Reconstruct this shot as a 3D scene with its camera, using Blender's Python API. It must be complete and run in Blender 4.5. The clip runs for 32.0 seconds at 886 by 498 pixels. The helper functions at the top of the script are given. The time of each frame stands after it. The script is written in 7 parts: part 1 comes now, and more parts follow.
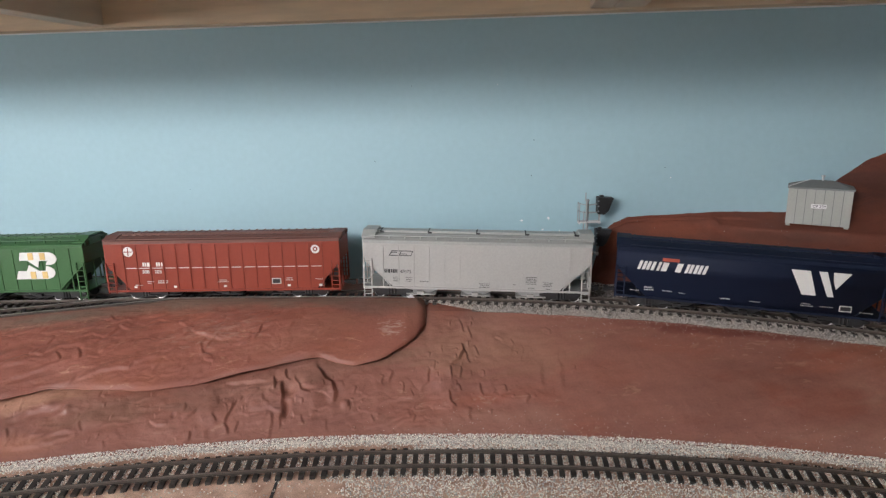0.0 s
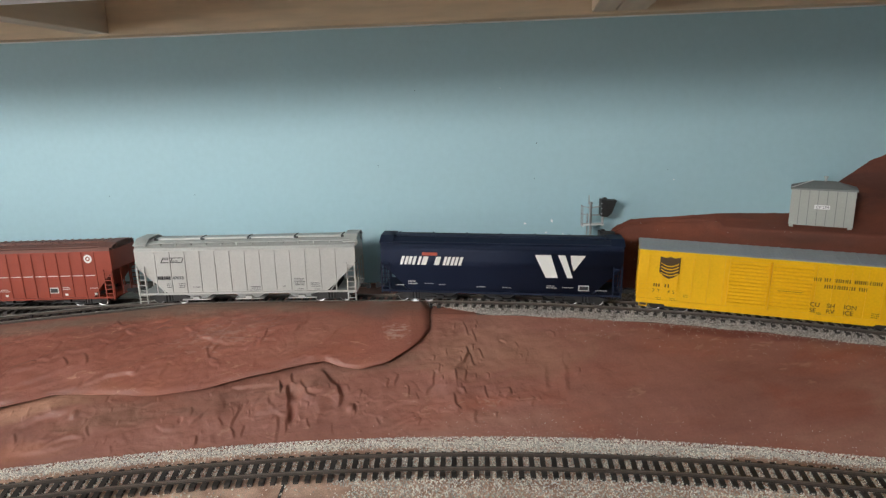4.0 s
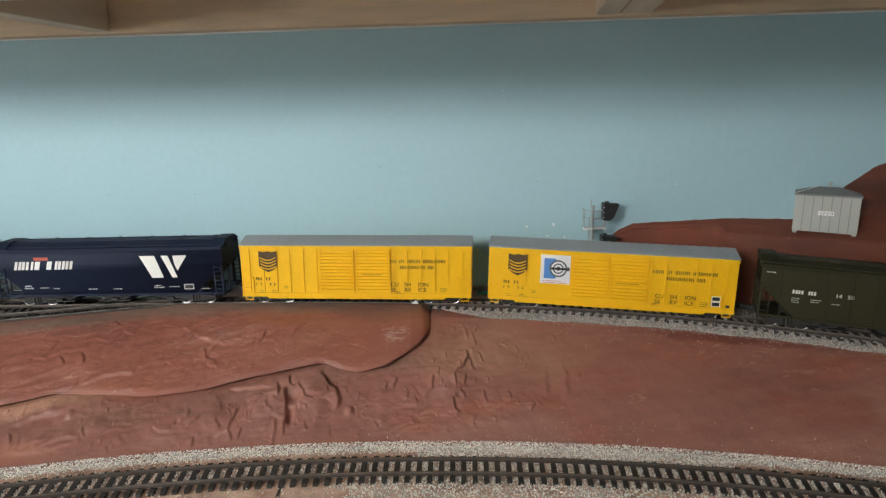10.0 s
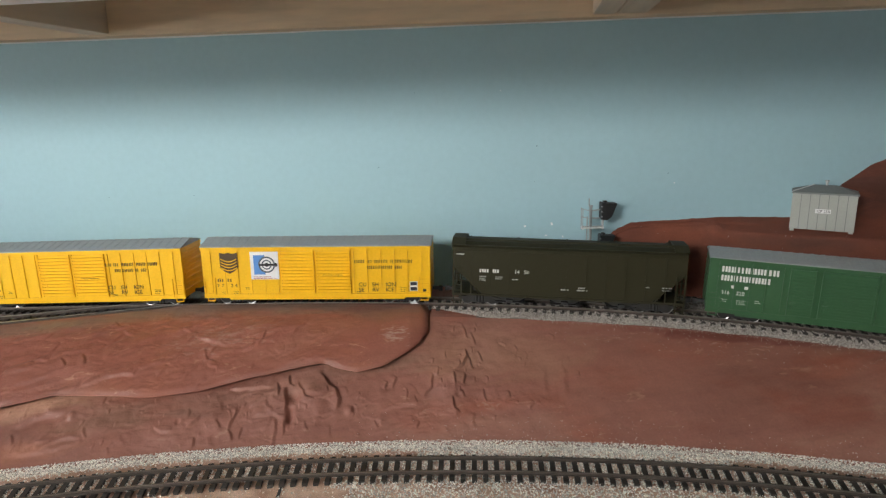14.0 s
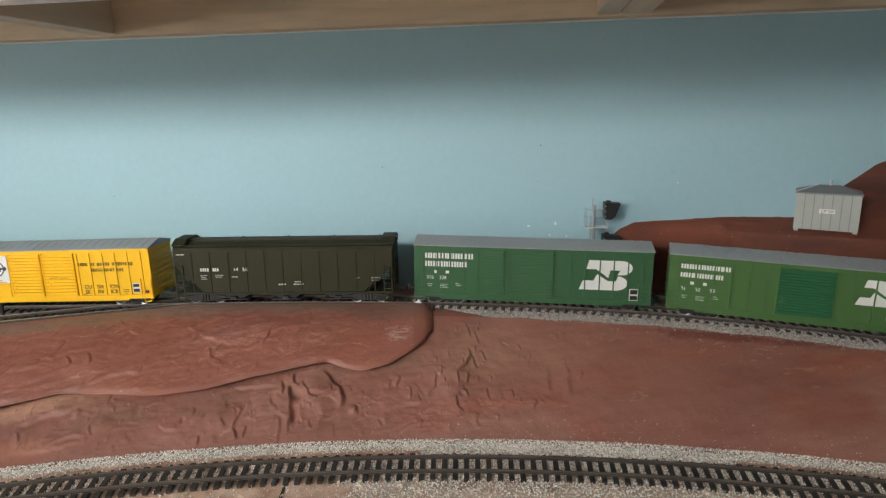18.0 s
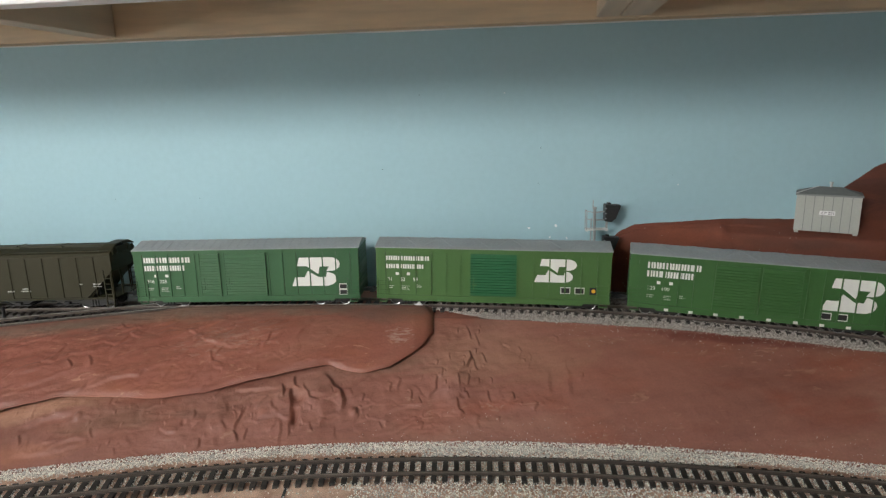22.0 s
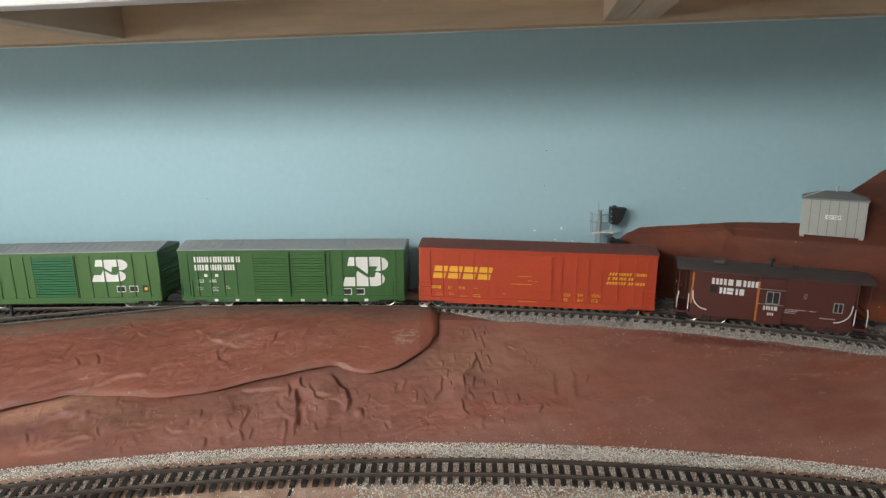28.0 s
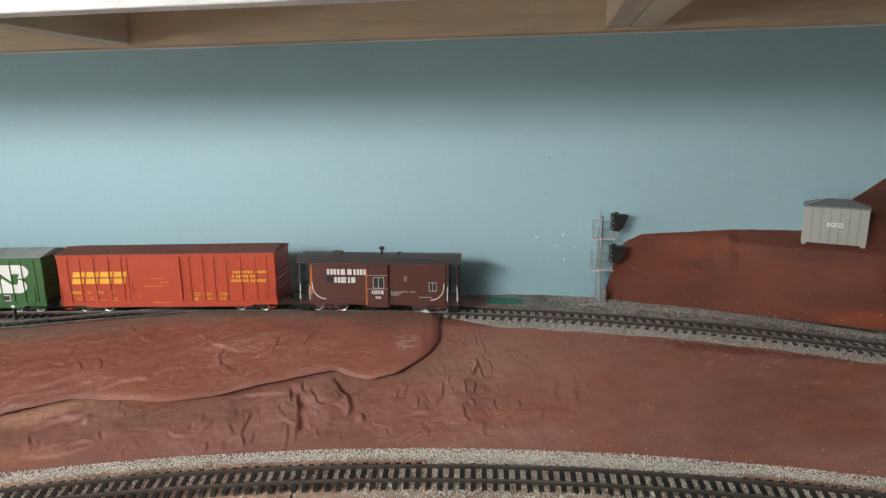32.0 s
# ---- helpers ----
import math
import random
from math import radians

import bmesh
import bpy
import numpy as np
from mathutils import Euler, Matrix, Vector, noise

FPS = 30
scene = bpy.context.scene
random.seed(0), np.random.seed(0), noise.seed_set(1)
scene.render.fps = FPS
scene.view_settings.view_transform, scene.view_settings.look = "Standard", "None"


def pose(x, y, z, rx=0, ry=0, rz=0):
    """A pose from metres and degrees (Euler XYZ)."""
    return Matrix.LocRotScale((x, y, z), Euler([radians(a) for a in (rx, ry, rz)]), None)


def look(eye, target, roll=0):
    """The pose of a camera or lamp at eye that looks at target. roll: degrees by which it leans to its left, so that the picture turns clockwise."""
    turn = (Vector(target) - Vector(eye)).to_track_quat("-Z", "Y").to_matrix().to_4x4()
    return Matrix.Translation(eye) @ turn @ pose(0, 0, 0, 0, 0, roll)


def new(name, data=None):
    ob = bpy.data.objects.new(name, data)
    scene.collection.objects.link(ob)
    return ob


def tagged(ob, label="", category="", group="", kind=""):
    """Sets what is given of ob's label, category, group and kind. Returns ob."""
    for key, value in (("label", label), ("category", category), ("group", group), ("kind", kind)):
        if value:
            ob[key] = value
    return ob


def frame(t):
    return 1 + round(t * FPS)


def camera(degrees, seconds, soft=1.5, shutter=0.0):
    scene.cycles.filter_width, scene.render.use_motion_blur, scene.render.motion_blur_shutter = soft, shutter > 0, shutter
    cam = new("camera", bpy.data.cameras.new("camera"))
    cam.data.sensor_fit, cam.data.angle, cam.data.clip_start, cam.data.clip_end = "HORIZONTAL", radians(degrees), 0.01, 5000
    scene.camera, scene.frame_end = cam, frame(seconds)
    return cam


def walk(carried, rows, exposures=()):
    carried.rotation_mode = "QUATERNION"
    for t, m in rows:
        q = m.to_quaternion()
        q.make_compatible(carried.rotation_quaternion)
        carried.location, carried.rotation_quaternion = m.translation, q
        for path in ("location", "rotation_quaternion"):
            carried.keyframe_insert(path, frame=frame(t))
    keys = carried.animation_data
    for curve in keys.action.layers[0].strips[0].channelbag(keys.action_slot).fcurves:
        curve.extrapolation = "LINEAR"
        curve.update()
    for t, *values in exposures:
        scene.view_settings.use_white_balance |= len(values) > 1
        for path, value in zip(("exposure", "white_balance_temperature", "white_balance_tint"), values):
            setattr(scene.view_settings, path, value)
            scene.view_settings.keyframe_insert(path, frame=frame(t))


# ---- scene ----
# 0.50 m in front of the track, eye 0.16 m above the rail: tilt down, turn right and lean, in degrees
LENS = 68.57
EYE = (0.0, -0.5068, 0.1588)
cam = camera(LENS, 32.0, soft=1.35)


def aim(tilt, turn, lean, dx, dy, dz):
    """The eye sways by a few millimetres, the aim by fractions of a degree."""
    return pose(EYE[0] + dx / 1000, EYE[1] + dy / 1000, EYE[2] + dz / 1000, 90 - tilt, 0, -turn) @ pose(0, 0, 0, 0, 0, -lean)


AIMS = [
    (0.0, 12.929, 1.296, 1.032, 0.0, 1.3, -0.4), (0.5, 12.836, 1.270, 1.047, -0.2, 1.2, 0.0), (1.0, 12.742, 1.189, 1.117, -0.2, 1.3, -0.2),
    (1.5, 12.754, 1.149, 1.200, -0.1, 1.2, -0.3), (2.0, 12.829, 1.071, 1.291, 0.0, 0.9, -0.0), (2.5, 12.834, 1.087, 1.466, 0.3, 0.8, 0.2),
    (3.0, 12.773, 1.088, 1.548, 0.3, 0.5, 0.2), (3.5, 12.687, 1.019, 1.547, -0.2, -0.2, 0.2), (5.5, 12.532, 1.005, 1.399, -0.9, -0.6, 0.1),
    (6.0, 12.470, 0.875, 1.381, -1.3, -0.6, 0.2), (6.5, 12.448, 0.970, 1.243, -1.3, -0.3, 0.4), (7.0, 12.444, 0.936, 1.215, -0.8, -0.1, 0.4),
    (7.5, 12.479, 0.888, 1.160, -0.5, 0.4, 0.2), (8.0, 12.526, 0.881, 1.105, -0.7, 1.3, 0.1), (8.5, 12.520, 0.846, 1.071, -1.0, 1.5, -0.0),
    (9.0, 12.420, 0.860, 1.019, -0.9, 1.6, -0.3), (9.5, 12.392, 0.932, 0.939, -0.7, 2.5, -0.5), (10.0, 12.430, 0.957, 0.916, -0.6, 3.1, -0.5),
    (10.5, 12.506, 0.968, 0.889, -0.4, 3.2, -0.5), (11.0, 12.620, 0.923, 0.987, -0.2, 3.2, -0.2), (11.5, 12.684, 1.035, 1.112, -0.1, 3.0, -0.0),
    (12.0, 12.659, 0.903, 1.187, 0.0, 3.2, -0.5), (12.5, 12.548, 0.902, 1.172, 0.4, 3.4, -0.9), (13.0, 12.507, 0.993, 1.145, 0.6, 2.6, -0.7),
    (13.5, 12.453, 0.974, 1.202, 0.8, 1.9, -0.4), (14.0, 12.467, 0.921, 1.256, 0.7, 1.0, 0.3), (14.5, 12.453, 0.898, 1.275, 0.6, -0.1, 0.7),
    (16.5, 12.306, 0.714, 1.133, 0.6, 0.1, 0.3), (17.0, 12.326, 0.603, 1.166, 0.5, 0.5, 0.1), (17.5, 12.388, 0.651, 1.192, 0.5, 0.2, 0.1),
    (18.0, 12.434, 0.619, 1.227, 0.4, -0.2, -0.1), (18.5, 12.414, 0.611, 1.262, 0.5, -0.3, -0.4), (19.0, 12.387, 0.653, 1.303, 0.6, -0.2, -0.4),
    (19.5, 12.386, 0.692, 1.364, 0.5, -0.4, -0.2), (20.0, 12.372, 0.650, 1.416, 0.6, -0.6, -0.2), (20.5, 12.303, 0.634, 1.444, 0.6, -0.8, -0.3),
    (21.0, 12.292, 0.568, 1.451, 0.4, -1.1, 0.0), (21.5, 12.302, 0.467, 1.396, 0.3, -1.1, 0.4), (22.0, 12.252, 0.562, 1.334, 0.5, -0.7, 0.2),
    (22.5, 12.241, 0.607, 1.308, 0.6, -0.5, 0.3), (23.0, 12.259, 0.542, 1.322, 0.6, -0.5, 0.5), (23.5, 12.258, 0.498, 1.304, 0.3, -0.8, 0.2),
    (24.0, 12.213, 0.379, 1.300, 0.1, -1.1, 0.4), (24.5, 12.227, 0.310, 1.309, -0.1, -1.4, 0.7), (25.0, 12.129, 0.265, 1.271, -0.1, -1.4, 0.4),
    (25.5, 12.058, 0.305, 1.209, 0.0, -1.4, 0.2), (27.5, 12.136, 0.271, 1.050, -0.6, -1.9, 0.4), (28.0, 12.064, 0.256, 1.042, -1.4, -2.4, 0.4),
    (28.5, 11.961, 0.268, 1.017, -1.2, -2.3, 0.3), (29.0, 11.919, 0.329, 0.914, -0.6, -2.0, 0.4), (29.5, 11.916, 0.400, 0.883, -0.3, -2.0, 0.4),
    (30.0, 11.854, 0.307, 0.929, -0.4, -2.5, 0.5), (30.5, 11.788, 0.202, 0.910, -0.8, -2.9, 0.6), (31.0, 11.680, 0.154, 0.868, -1.1, -3.3, 0.6),
    (31.5, 11.662, 0.067, 0.864, -1.1, -3.7, 0.7), (32.0, 11.624, 0.044, 0.820, -1.0, -3.6, 1.4),
]
walk(cam, [(t, aim(*a)) for t, *a in AIMS], exposures=[(0.0, 0.10, 6400, 17), (3.0, 0.05, 6450, 13), (6.0, 0.0, 6500, 10), (32.0, 0.0, 6500, 10)])

# ---- light: a daylit window behind and left of the camera, an added fill window, and the room's own bounce ----
world = bpy.data.worlds.new("room_air")
scene.world = world
world.use_nodes = True
world.node_tree.nodes["Background"].inputs["Color"].default_value = (0.80, 0.88, 1.0, 1)
world.node_tree.nodes["Background"].inputs["Strength"].default_value = 0.25
WINDOW = Vector((-0.86, -1.25, 0.525))
lamp = bpy.data.lights.new("window_daylight", "AREA")
lamp.shape, lamp.size, lamp.size_y = "RECTANGLE", 0.76, 0.28
lamp.energy, lamp.color = 0.46, (0.985, 0.985, 0.955)
lamp.spread = radians(34)
lamp_ob = new("window_daylight", lamp)
lamp_ob.matrix_world = look(WINDOW, (-0.12, 0.0, 0.05))


# ---- materials ----
def rgb(h):
    c = [int(h[i:i + 2], 16) / 255 for i in (0, 2, 4)]
    return tuple(x / 12.92 if x <= 0.04045 else ((x + 0.055) / 1.055) ** 2.4 for x in c) + (1,)


def mat(name, base, rough=0.5, metal=0.0, var=0.12, scale=60.0, fine=600.0, bump=0.0, second=None, amount=0.5, island=0.0, obrandom=0.0):
    """Paint, plaster, wood or metal: a base colour that drifts at two scales, with fine relief."""
    m = bpy.data.materials.new(name)
    m.use_nodes = True
    nt = m.node_tree
    p = nt.nodes["Principled BSDF"]
    base = rgb(base) if isinstance(base, str) else (*base, 1)[:4]
    p.inputs["Roughness"].default_value, p.inputs["Metallic"].default_value = rough, metal
    co = nt.nodes.new("ShaderNodeTexCoord")
    src = co.outputs["Object"]
    big, small = nt.nodes.new("ShaderNodeTexNoise"), nt.nodes.new("ShaderNodeTexNoise")
    big.inputs["Scale"].default_value, big.inputs["Detail"].default_value = scale, 5
    small.inputs["Scale"].default_value, small.inputs["Detail"].default_value = fine, 3
    for n in (big, small):
        nt.links.new(src, n.inputs["Vector"])
    mix = nt.nodes.new("ShaderNodeMix")
    mix.data_type = "RGBA"
    mix.inputs["A"].default_value = base
    other = rgb(second) if isinstance(second, str) else tuple(x * (1 - 2 * var) for x in base[:3]) + (1,)
    mix.inputs["B"].default_value = other
    ramp = nt.nodes.new("ShaderNodeMapRange")
    ramp.inputs["From Min"].default_value, ramp.inputs["From Max"].default_value = 0.38, 0.68
    ramp.inputs["To Max"].default_value = amount
    nt.links.new(big.outputs["Fac"], ramp.inputs["Value"])
    nt.links.new(ramp.outputs["Result"], mix.inputs["Factor"])
    hsv = nt.nodes.new("ShaderNodeHueSaturation")
    nt.links.new(mix.outputs["Result"], hsv.inputs["Color"])
    val = nt.nodes.new("ShaderNodeMapRange")
    val.inputs["From Min"].default_value, val.inputs["From Max"].default_value = 0.3, 0.7
    val.inputs["To Min"].default_value, val.inputs["To Max"].default_value = 1 - var, 1 + var
    nt.links.new(small.outputs["Fac"], val.inputs["Value"])
    last = val.outputs["Result"]
    for on, node, out in ((island, "ShaderNodeNewGeometry", "Random Per Island"), (obrandom, "ShaderNodeObjectInfo", "Random")):
        if on:
            g = nt.nodes.new(node)
            r = nt.nodes.new("ShaderNodeMapRange")
            r.inputs["To Min"].default_value, r.inputs["To Max"].default_value = 1 - on, 1 + on
            nt.links.new(g.outputs[out], r.inputs["Value"])
            mul = nt.nodes.new("ShaderNodeMath")
            mul.operation = "MULTIPLY"
            nt.links.new(last, mul.inputs[0])
            nt.links.new(r.outputs["Result"], mul.inputs[1])
            last = mul.outputs[0]
    nt.links.new(last, hsv.inputs["Value"])
    nt.links.new(hsv.outputs["Color"], p.inputs["Base Color"])
    if bump:
        b = nt.nodes.new("ShaderNodeBump")
        b.inputs["Strength"].default_value, b.inputs["Distance"].default_value = 0.6, bump
        nt.links.new(small.outputs["Fac"], b.inputs["Height"])
        nt.links.new(b.outputs["Normal"], p.inputs["Normal"])
    return m


def stretched(m, sx, sy, sz):
    """Stretches the grain of a material along an axis."""
    nt = m.node_tree
    co = next(n for n in nt.nodes if n.type == "TEX_COORD")
    mp = nt.nodes.new("ShaderNodeMapping")
    mp.inputs["Scale"].default_value = (sx, sy, sz)
    nt.links.new(co.outputs["Object"], mp.inputs["Vector"])
    for n in nt.nodes:
        if n.type == "TEX_NOISE":
            nt.links.new(mp.outputs["Vector"], n.inputs["Vector"])
    return m


def earth(name, base, pale, dark, hot, rough=0.8, crease=0.0, until=None, fleck=None):
    """Painted plaster: brushed patches of four earth colours, streaked along the slope, with fine relief."""
    m = bpy.data.materials.new(name)
    m.use_nodes = True
    nt = m.node_tree
    p = nt.nodes["Principled BSDF"]
    p.inputs["Roughness"].default_value = rough
    co = nt.nodes.new("ShaderNodeTexCoord")
    mp = nt.nodes.new("ShaderNodeMapping")
    mp.inputs["Rotation"].default_value, mp.inputs["Scale"].default_value = (0, radians(8), 0), (0.45, 1, 1.2)
    nt.links.new(co.outputs["Object"], mp.inputs["Vector"])

    def cloud(scale, detail, lo, hi, stretched_grain=True, twist=0.0):
        n = nt.nodes.new("ShaderNodeTexNoise")
        n.inputs["Scale"].default_value, n.inputs["Detail"].default_value, n.inputs["Distortion"].default_value = scale, detail, twist
        nt.links.new(mp.outputs["Vector"] if stretched_grain else co.outputs["Object"], n.inputs["Vector"])
        r = nt.nodes.new("ShaderNodeMapRange")
        r.inputs["From Min"].default_value, r.inputs["From Max"].default_value = lo, hi
        nt.links.new(n.outputs["Fac"], r.inputs["Value"])
        return r.outputs["Result"], n.outputs["Fac"]

    last = None
    for colour, (fac, _) in ((pale, cloud(13, 8, 0.47, 0.72, True, 0.6)), (dark, cloud(19, 8, 0.52, 0.78, True, 0.8)), (hot, cloud(26, 6, 0.54, 0.74, True, 0.4))):
        mix = nt.nodes.new("ShaderNodeMix")
        mix.data_type = "RGBA"
        mix.inputs["A"].default_value, mix.inputs["B"].default_value = (*base, 1), (*colour, 1)
        if last:
            nt.links.new(last, mix.inputs["A"])
        nt.links.new(fac, mix.inputs["Factor"])
        last = mix.outputs["Result"]
    if fleck:   # pale flecks in the colour stand in for glints on semi-gloss paint, in patches
        spot, _ = cloud(190, 5, 0.60, 0.67, True, 1.2)
        patch, _ = cloud(38, 4, 0.52, 0.62, True, 0.6)
        glint, mix = nt.nodes.new("ShaderNodeMath"), nt.nodes.new("ShaderNodeMix")
        glint.operation, mix.data_type = "MULTIPLY", "RGBA"
        mix.inputs["B"].default_value = (*fleck, 1)
        nt.links.new(spot, glint.inputs[0])
        nt.links.new(patch, glint.inputs[1])
        nt.links.new(glint.outputs[0], mix.inputs["Factor"])
        nt.links.new(last, mix.inputs["A"])
        last = mix.outputs["Result"]
        gloss, _ = cloud(60, 5, 0.35, 0.65, True, 0.8)
        sheen = nt.nodes.new("ShaderNodeMapRange")
        sheen.inputs["To Min"].default_value, sheen.inputs["To Max"].default_value = rough - 0.14, rough + 0.14
        nt.links.new(gloss, sheen.inputs["Value"])
        nt.links.new(sheen.outputs["Result"], p.inputs["Roughness"])
    grain, raw = cloud(700, 4, 0.3, 0.7, False)
    hsv = nt.nodes.new("ShaderNodeHueSaturation")
    val = nt.nodes.new("ShaderNodeMapRange")
    val.inputs["To Min"].default_value, val.inputs["To Max"].default_value = 0.93, 1.07
    nt.links.new(grain, val.inputs["Value"])
    nt.links.new(val.outputs["Result"], hsv.inputs["Value"])
    nt.links.new(last, hsv.inputs["Color"])
    nt.links.new(hsv.outputs["Color"], p.inputs["Base Color"])
    brush = nt.nodes.new("ShaderNodeMapping")
    brush.inputs["Rotation"].default_value, brush.inputs["Scale"].default_value = (0, radians(-9), radians(9)), (0.10, 1, 1)
    nt.links.new(co.outputs["Object"], brush.inputs["Vector"])
    hair = nt.nodes.new("ShaderNodeTexNoise")
    hair.inputs["Scale"].default_value, hair.inputs["Detail"].default_value, hair.inputs["Distortion"].default_value = 210, 6, 0.5
    nt.links.new(brush.outputs["Vector"], hair.inputs["Vector"])
    both = nt.nodes.new("ShaderNodeMath")
    both.operation = "MULTIPLY_ADD"
    both.inputs[1].default_value = 0.22
    nt.links.new(hair.outputs["Fac"], both.inputs[0])
    nt.links.new(val.outputs["Result"], both.inputs[2])
    off = nt.nodes.new("ShaderNodeMath")
    off.operation = "SUBTRACT"
    off.inputs[1].default_value = 0.11
    nt.links.new(both.outputs[0], off.inputs[0])
    nt.links.new(off.outputs[0], hsv.inputs["Value"])
    _, clods = cloud(110, 8, 0.3, 0.7, False, 0.8)
    wet = nt.nodes.new("ShaderNodeMath")
    wet.operation = "MULTIPLY_ADD"
    wet.inputs[1].default_value = 0.3
    nt.links.new(hair.outputs["Fac"], wet.inputs[0])
    nt.links.new(clods, wet.inputs[2])
    lumps = wet.outputs[0]
    add = nt.nodes.new("ShaderNodeMath")
    add.operation = "MULTIPLY_ADD"
    add.inputs[1].default_value = 0.25
    nt.links.new(raw, add.inputs[0])
    nt.links.new(lumps, add.inputs[2])
    height = add.outputs[0]
    if crease:   # sharp creases dragged along the slope, in patches, fading out past x = until
        drag = nt.nodes.new("ShaderNodeMapping")
        drag.inputs["Rotation"].default_value, drag.inputs["Scale"].default_value = (0, radians(-10), radians(10)), (0.42, 1, 1)
        nt.links.new(co.outputs["Object"], drag.inputs["Vector"])
        ridge = nt.nodes.new("ShaderNodeTexNoise")
        ridge.noise_type = "RIDGED_MULTIFRACTAL"
        ridge.inputs["Scale"].default_value, ridge.inputs["Detail"].default_value, ridge.inputs["Distortion"].default_value = 52, 4, 0.7
        nt.links.new(drag.outputs["Vector"], ridge.inputs["Vector"])
        where, _ = cloud(24, 3, 0.40, 0.66, True, 0.5)
        mul = nt.nodes.new("ShaderNodeMath")
        mul.operation = "MULTIPLY"
        finer = nt.nodes.new("ShaderNodeTexNoise")
        finer.noise_type = "RIDGED_MULTIFRACTAL"
        finer.inputs["Scale"].default_value, finer.inputs["Detail"].default_value, finer.inputs["Distortion"].default_value = 150, 3, 0.9
        nt.links.new(drag.outputs["Vector"], finer.inputs["Vector"])
        pair = nt.nodes.new("ShaderNodeMath")
        pair.operation = "MULTIPLY_ADD"
        pair.inputs[1].default_value = 0.42
        nt.links.new(finer.outputs["Fac"], pair.inputs[0])
        nt.links.new(ridge.outputs["Fac"], pair.inputs[2])
        nt.links.new(pair.outputs[0], mul.inputs[0])
        nt.links.new(where, mul.inputs[1])
        out = mul.outputs[0]
        if until is not None:
            xyz, fade, mul2 = nt.nodes.new("ShaderNodeSeparateXYZ"), nt.nodes.new("ShaderNodeMapRange"), nt.nodes.new("ShaderNodeMath")
            nt.links.new(co.outputs["Object"], xyz.inputs["Vector"])
            fade.inputs["From Min"].default_value, fade.inputs["From Max"].default_value = until - 0.03, until + 0.03
            fade.inputs["To Min"].default_value, fade.inputs["To Max"].default_value = 1, 0.06
            nt.links.new(xyz.outputs["X"], fade.inputs["Value"])
            mul2.operation = "MULTIPLY"
            nt.links.new(out, mul2.inputs[0])
            nt.links.new(fade.outputs["Result"], mul2.inputs[1])
            out = mul2.outputs[0]
        both2 = nt.nodes.new("ShaderNodeMath")
        both2.operation = "MULTIPLY_ADD"
        both2.inputs[1].default_value = crease
        nt.links.new(out, both2.inputs[0])
        nt.links.new(height, both2.inputs[2])
        height = both2.outputs[0]
    b = nt.nodes.new("ShaderNodeBump")
    b.inputs["Strength"].default_value, b.inputs["Distance"].default_value = 0.5, 0.0008
    nt.links.new(height, b.inputs["Height"])
    nt.links.new(b.outputs["Normal"], p.inputs["Normal"])
    return m


def tone_patch(m, colour, at, reach, turn=0.0, strength=0.7, scale=60.0, ragged=0.9):
    """A ragged patch of another colour in painted plaster."""
    nt = m.node_tree
    hsv = next(n for n in nt.nodes if n.type == "HUE_SAT")
    before = hsv.inputs["Color"].links[0].from_socket
    co = next(n for n in nt.nodes if n.type == "TEX_COORD")
    mp, ln, ns = nt.nodes.new("ShaderNodeMapping"), nt.nodes.new("ShaderNodeVectorMath"), nt.nodes.new("ShaderNodeTexNoise")
    mp.vector_type = "TEXTURE"
    mp.inputs["Location"].default_value, mp.inputs["Rotation"].default_value, mp.inputs["Scale"].default_value = at, (0, 0, radians(turn)), reach
    ln.operation = "LENGTH"
    ns.inputs["Scale"].default_value, ns.inputs["Detail"].default_value, ns.inputs["Distortion"].default_value = scale, 7, 0.8
    st = nt.nodes.new("ShaderNodeMapping")
    st.inputs["Scale"].default_value = (0.35, 1, 1)
    nt.links.new(co.outputs["Object"], st.inputs["Vector"])
    nt.links.new(st.outputs["Vector"], ns.inputs["Vector"])
    nt.links.new(co.outputs["Object"], mp.inputs["Vector"])
    nt.links.new(mp.outputs["Vector"], ln.inputs[0])
    add = nt.nodes.new("ShaderNodeMath")
    add.operation = "MULTIPLY_ADD"
    add.inputs[1].default_value = ragged * 2.4
    nt.links.new(ns.outputs["Fac"], add.inputs[0])
    nt.links.new(ln.outputs["Value"], add.inputs[2])
    r = nt.nodes.new("ShaderNodeMapRange")
    r.inputs["From Min"].default_value, r.inputs["From Max"].default_value = 1.0 + ragged * 1.2, 0.45 + ragged * 1.0
    r.inputs["To Max"].default_value = strength
    nt.links.new(add.outputs[0], r.inputs["Value"])
    mix = nt.nodes.new("ShaderNodeMix")
    mix.data_type = "RGBA"
    mix.inputs["B"].default_value = (*colour, 1)
    nt.links.new(before, mix.inputs["A"])
    nt.links.new(r.outputs["Result"], mix.inputs["Factor"])
    nt.links.new(mix.outputs["Result"], hsv.inputs["Color"])


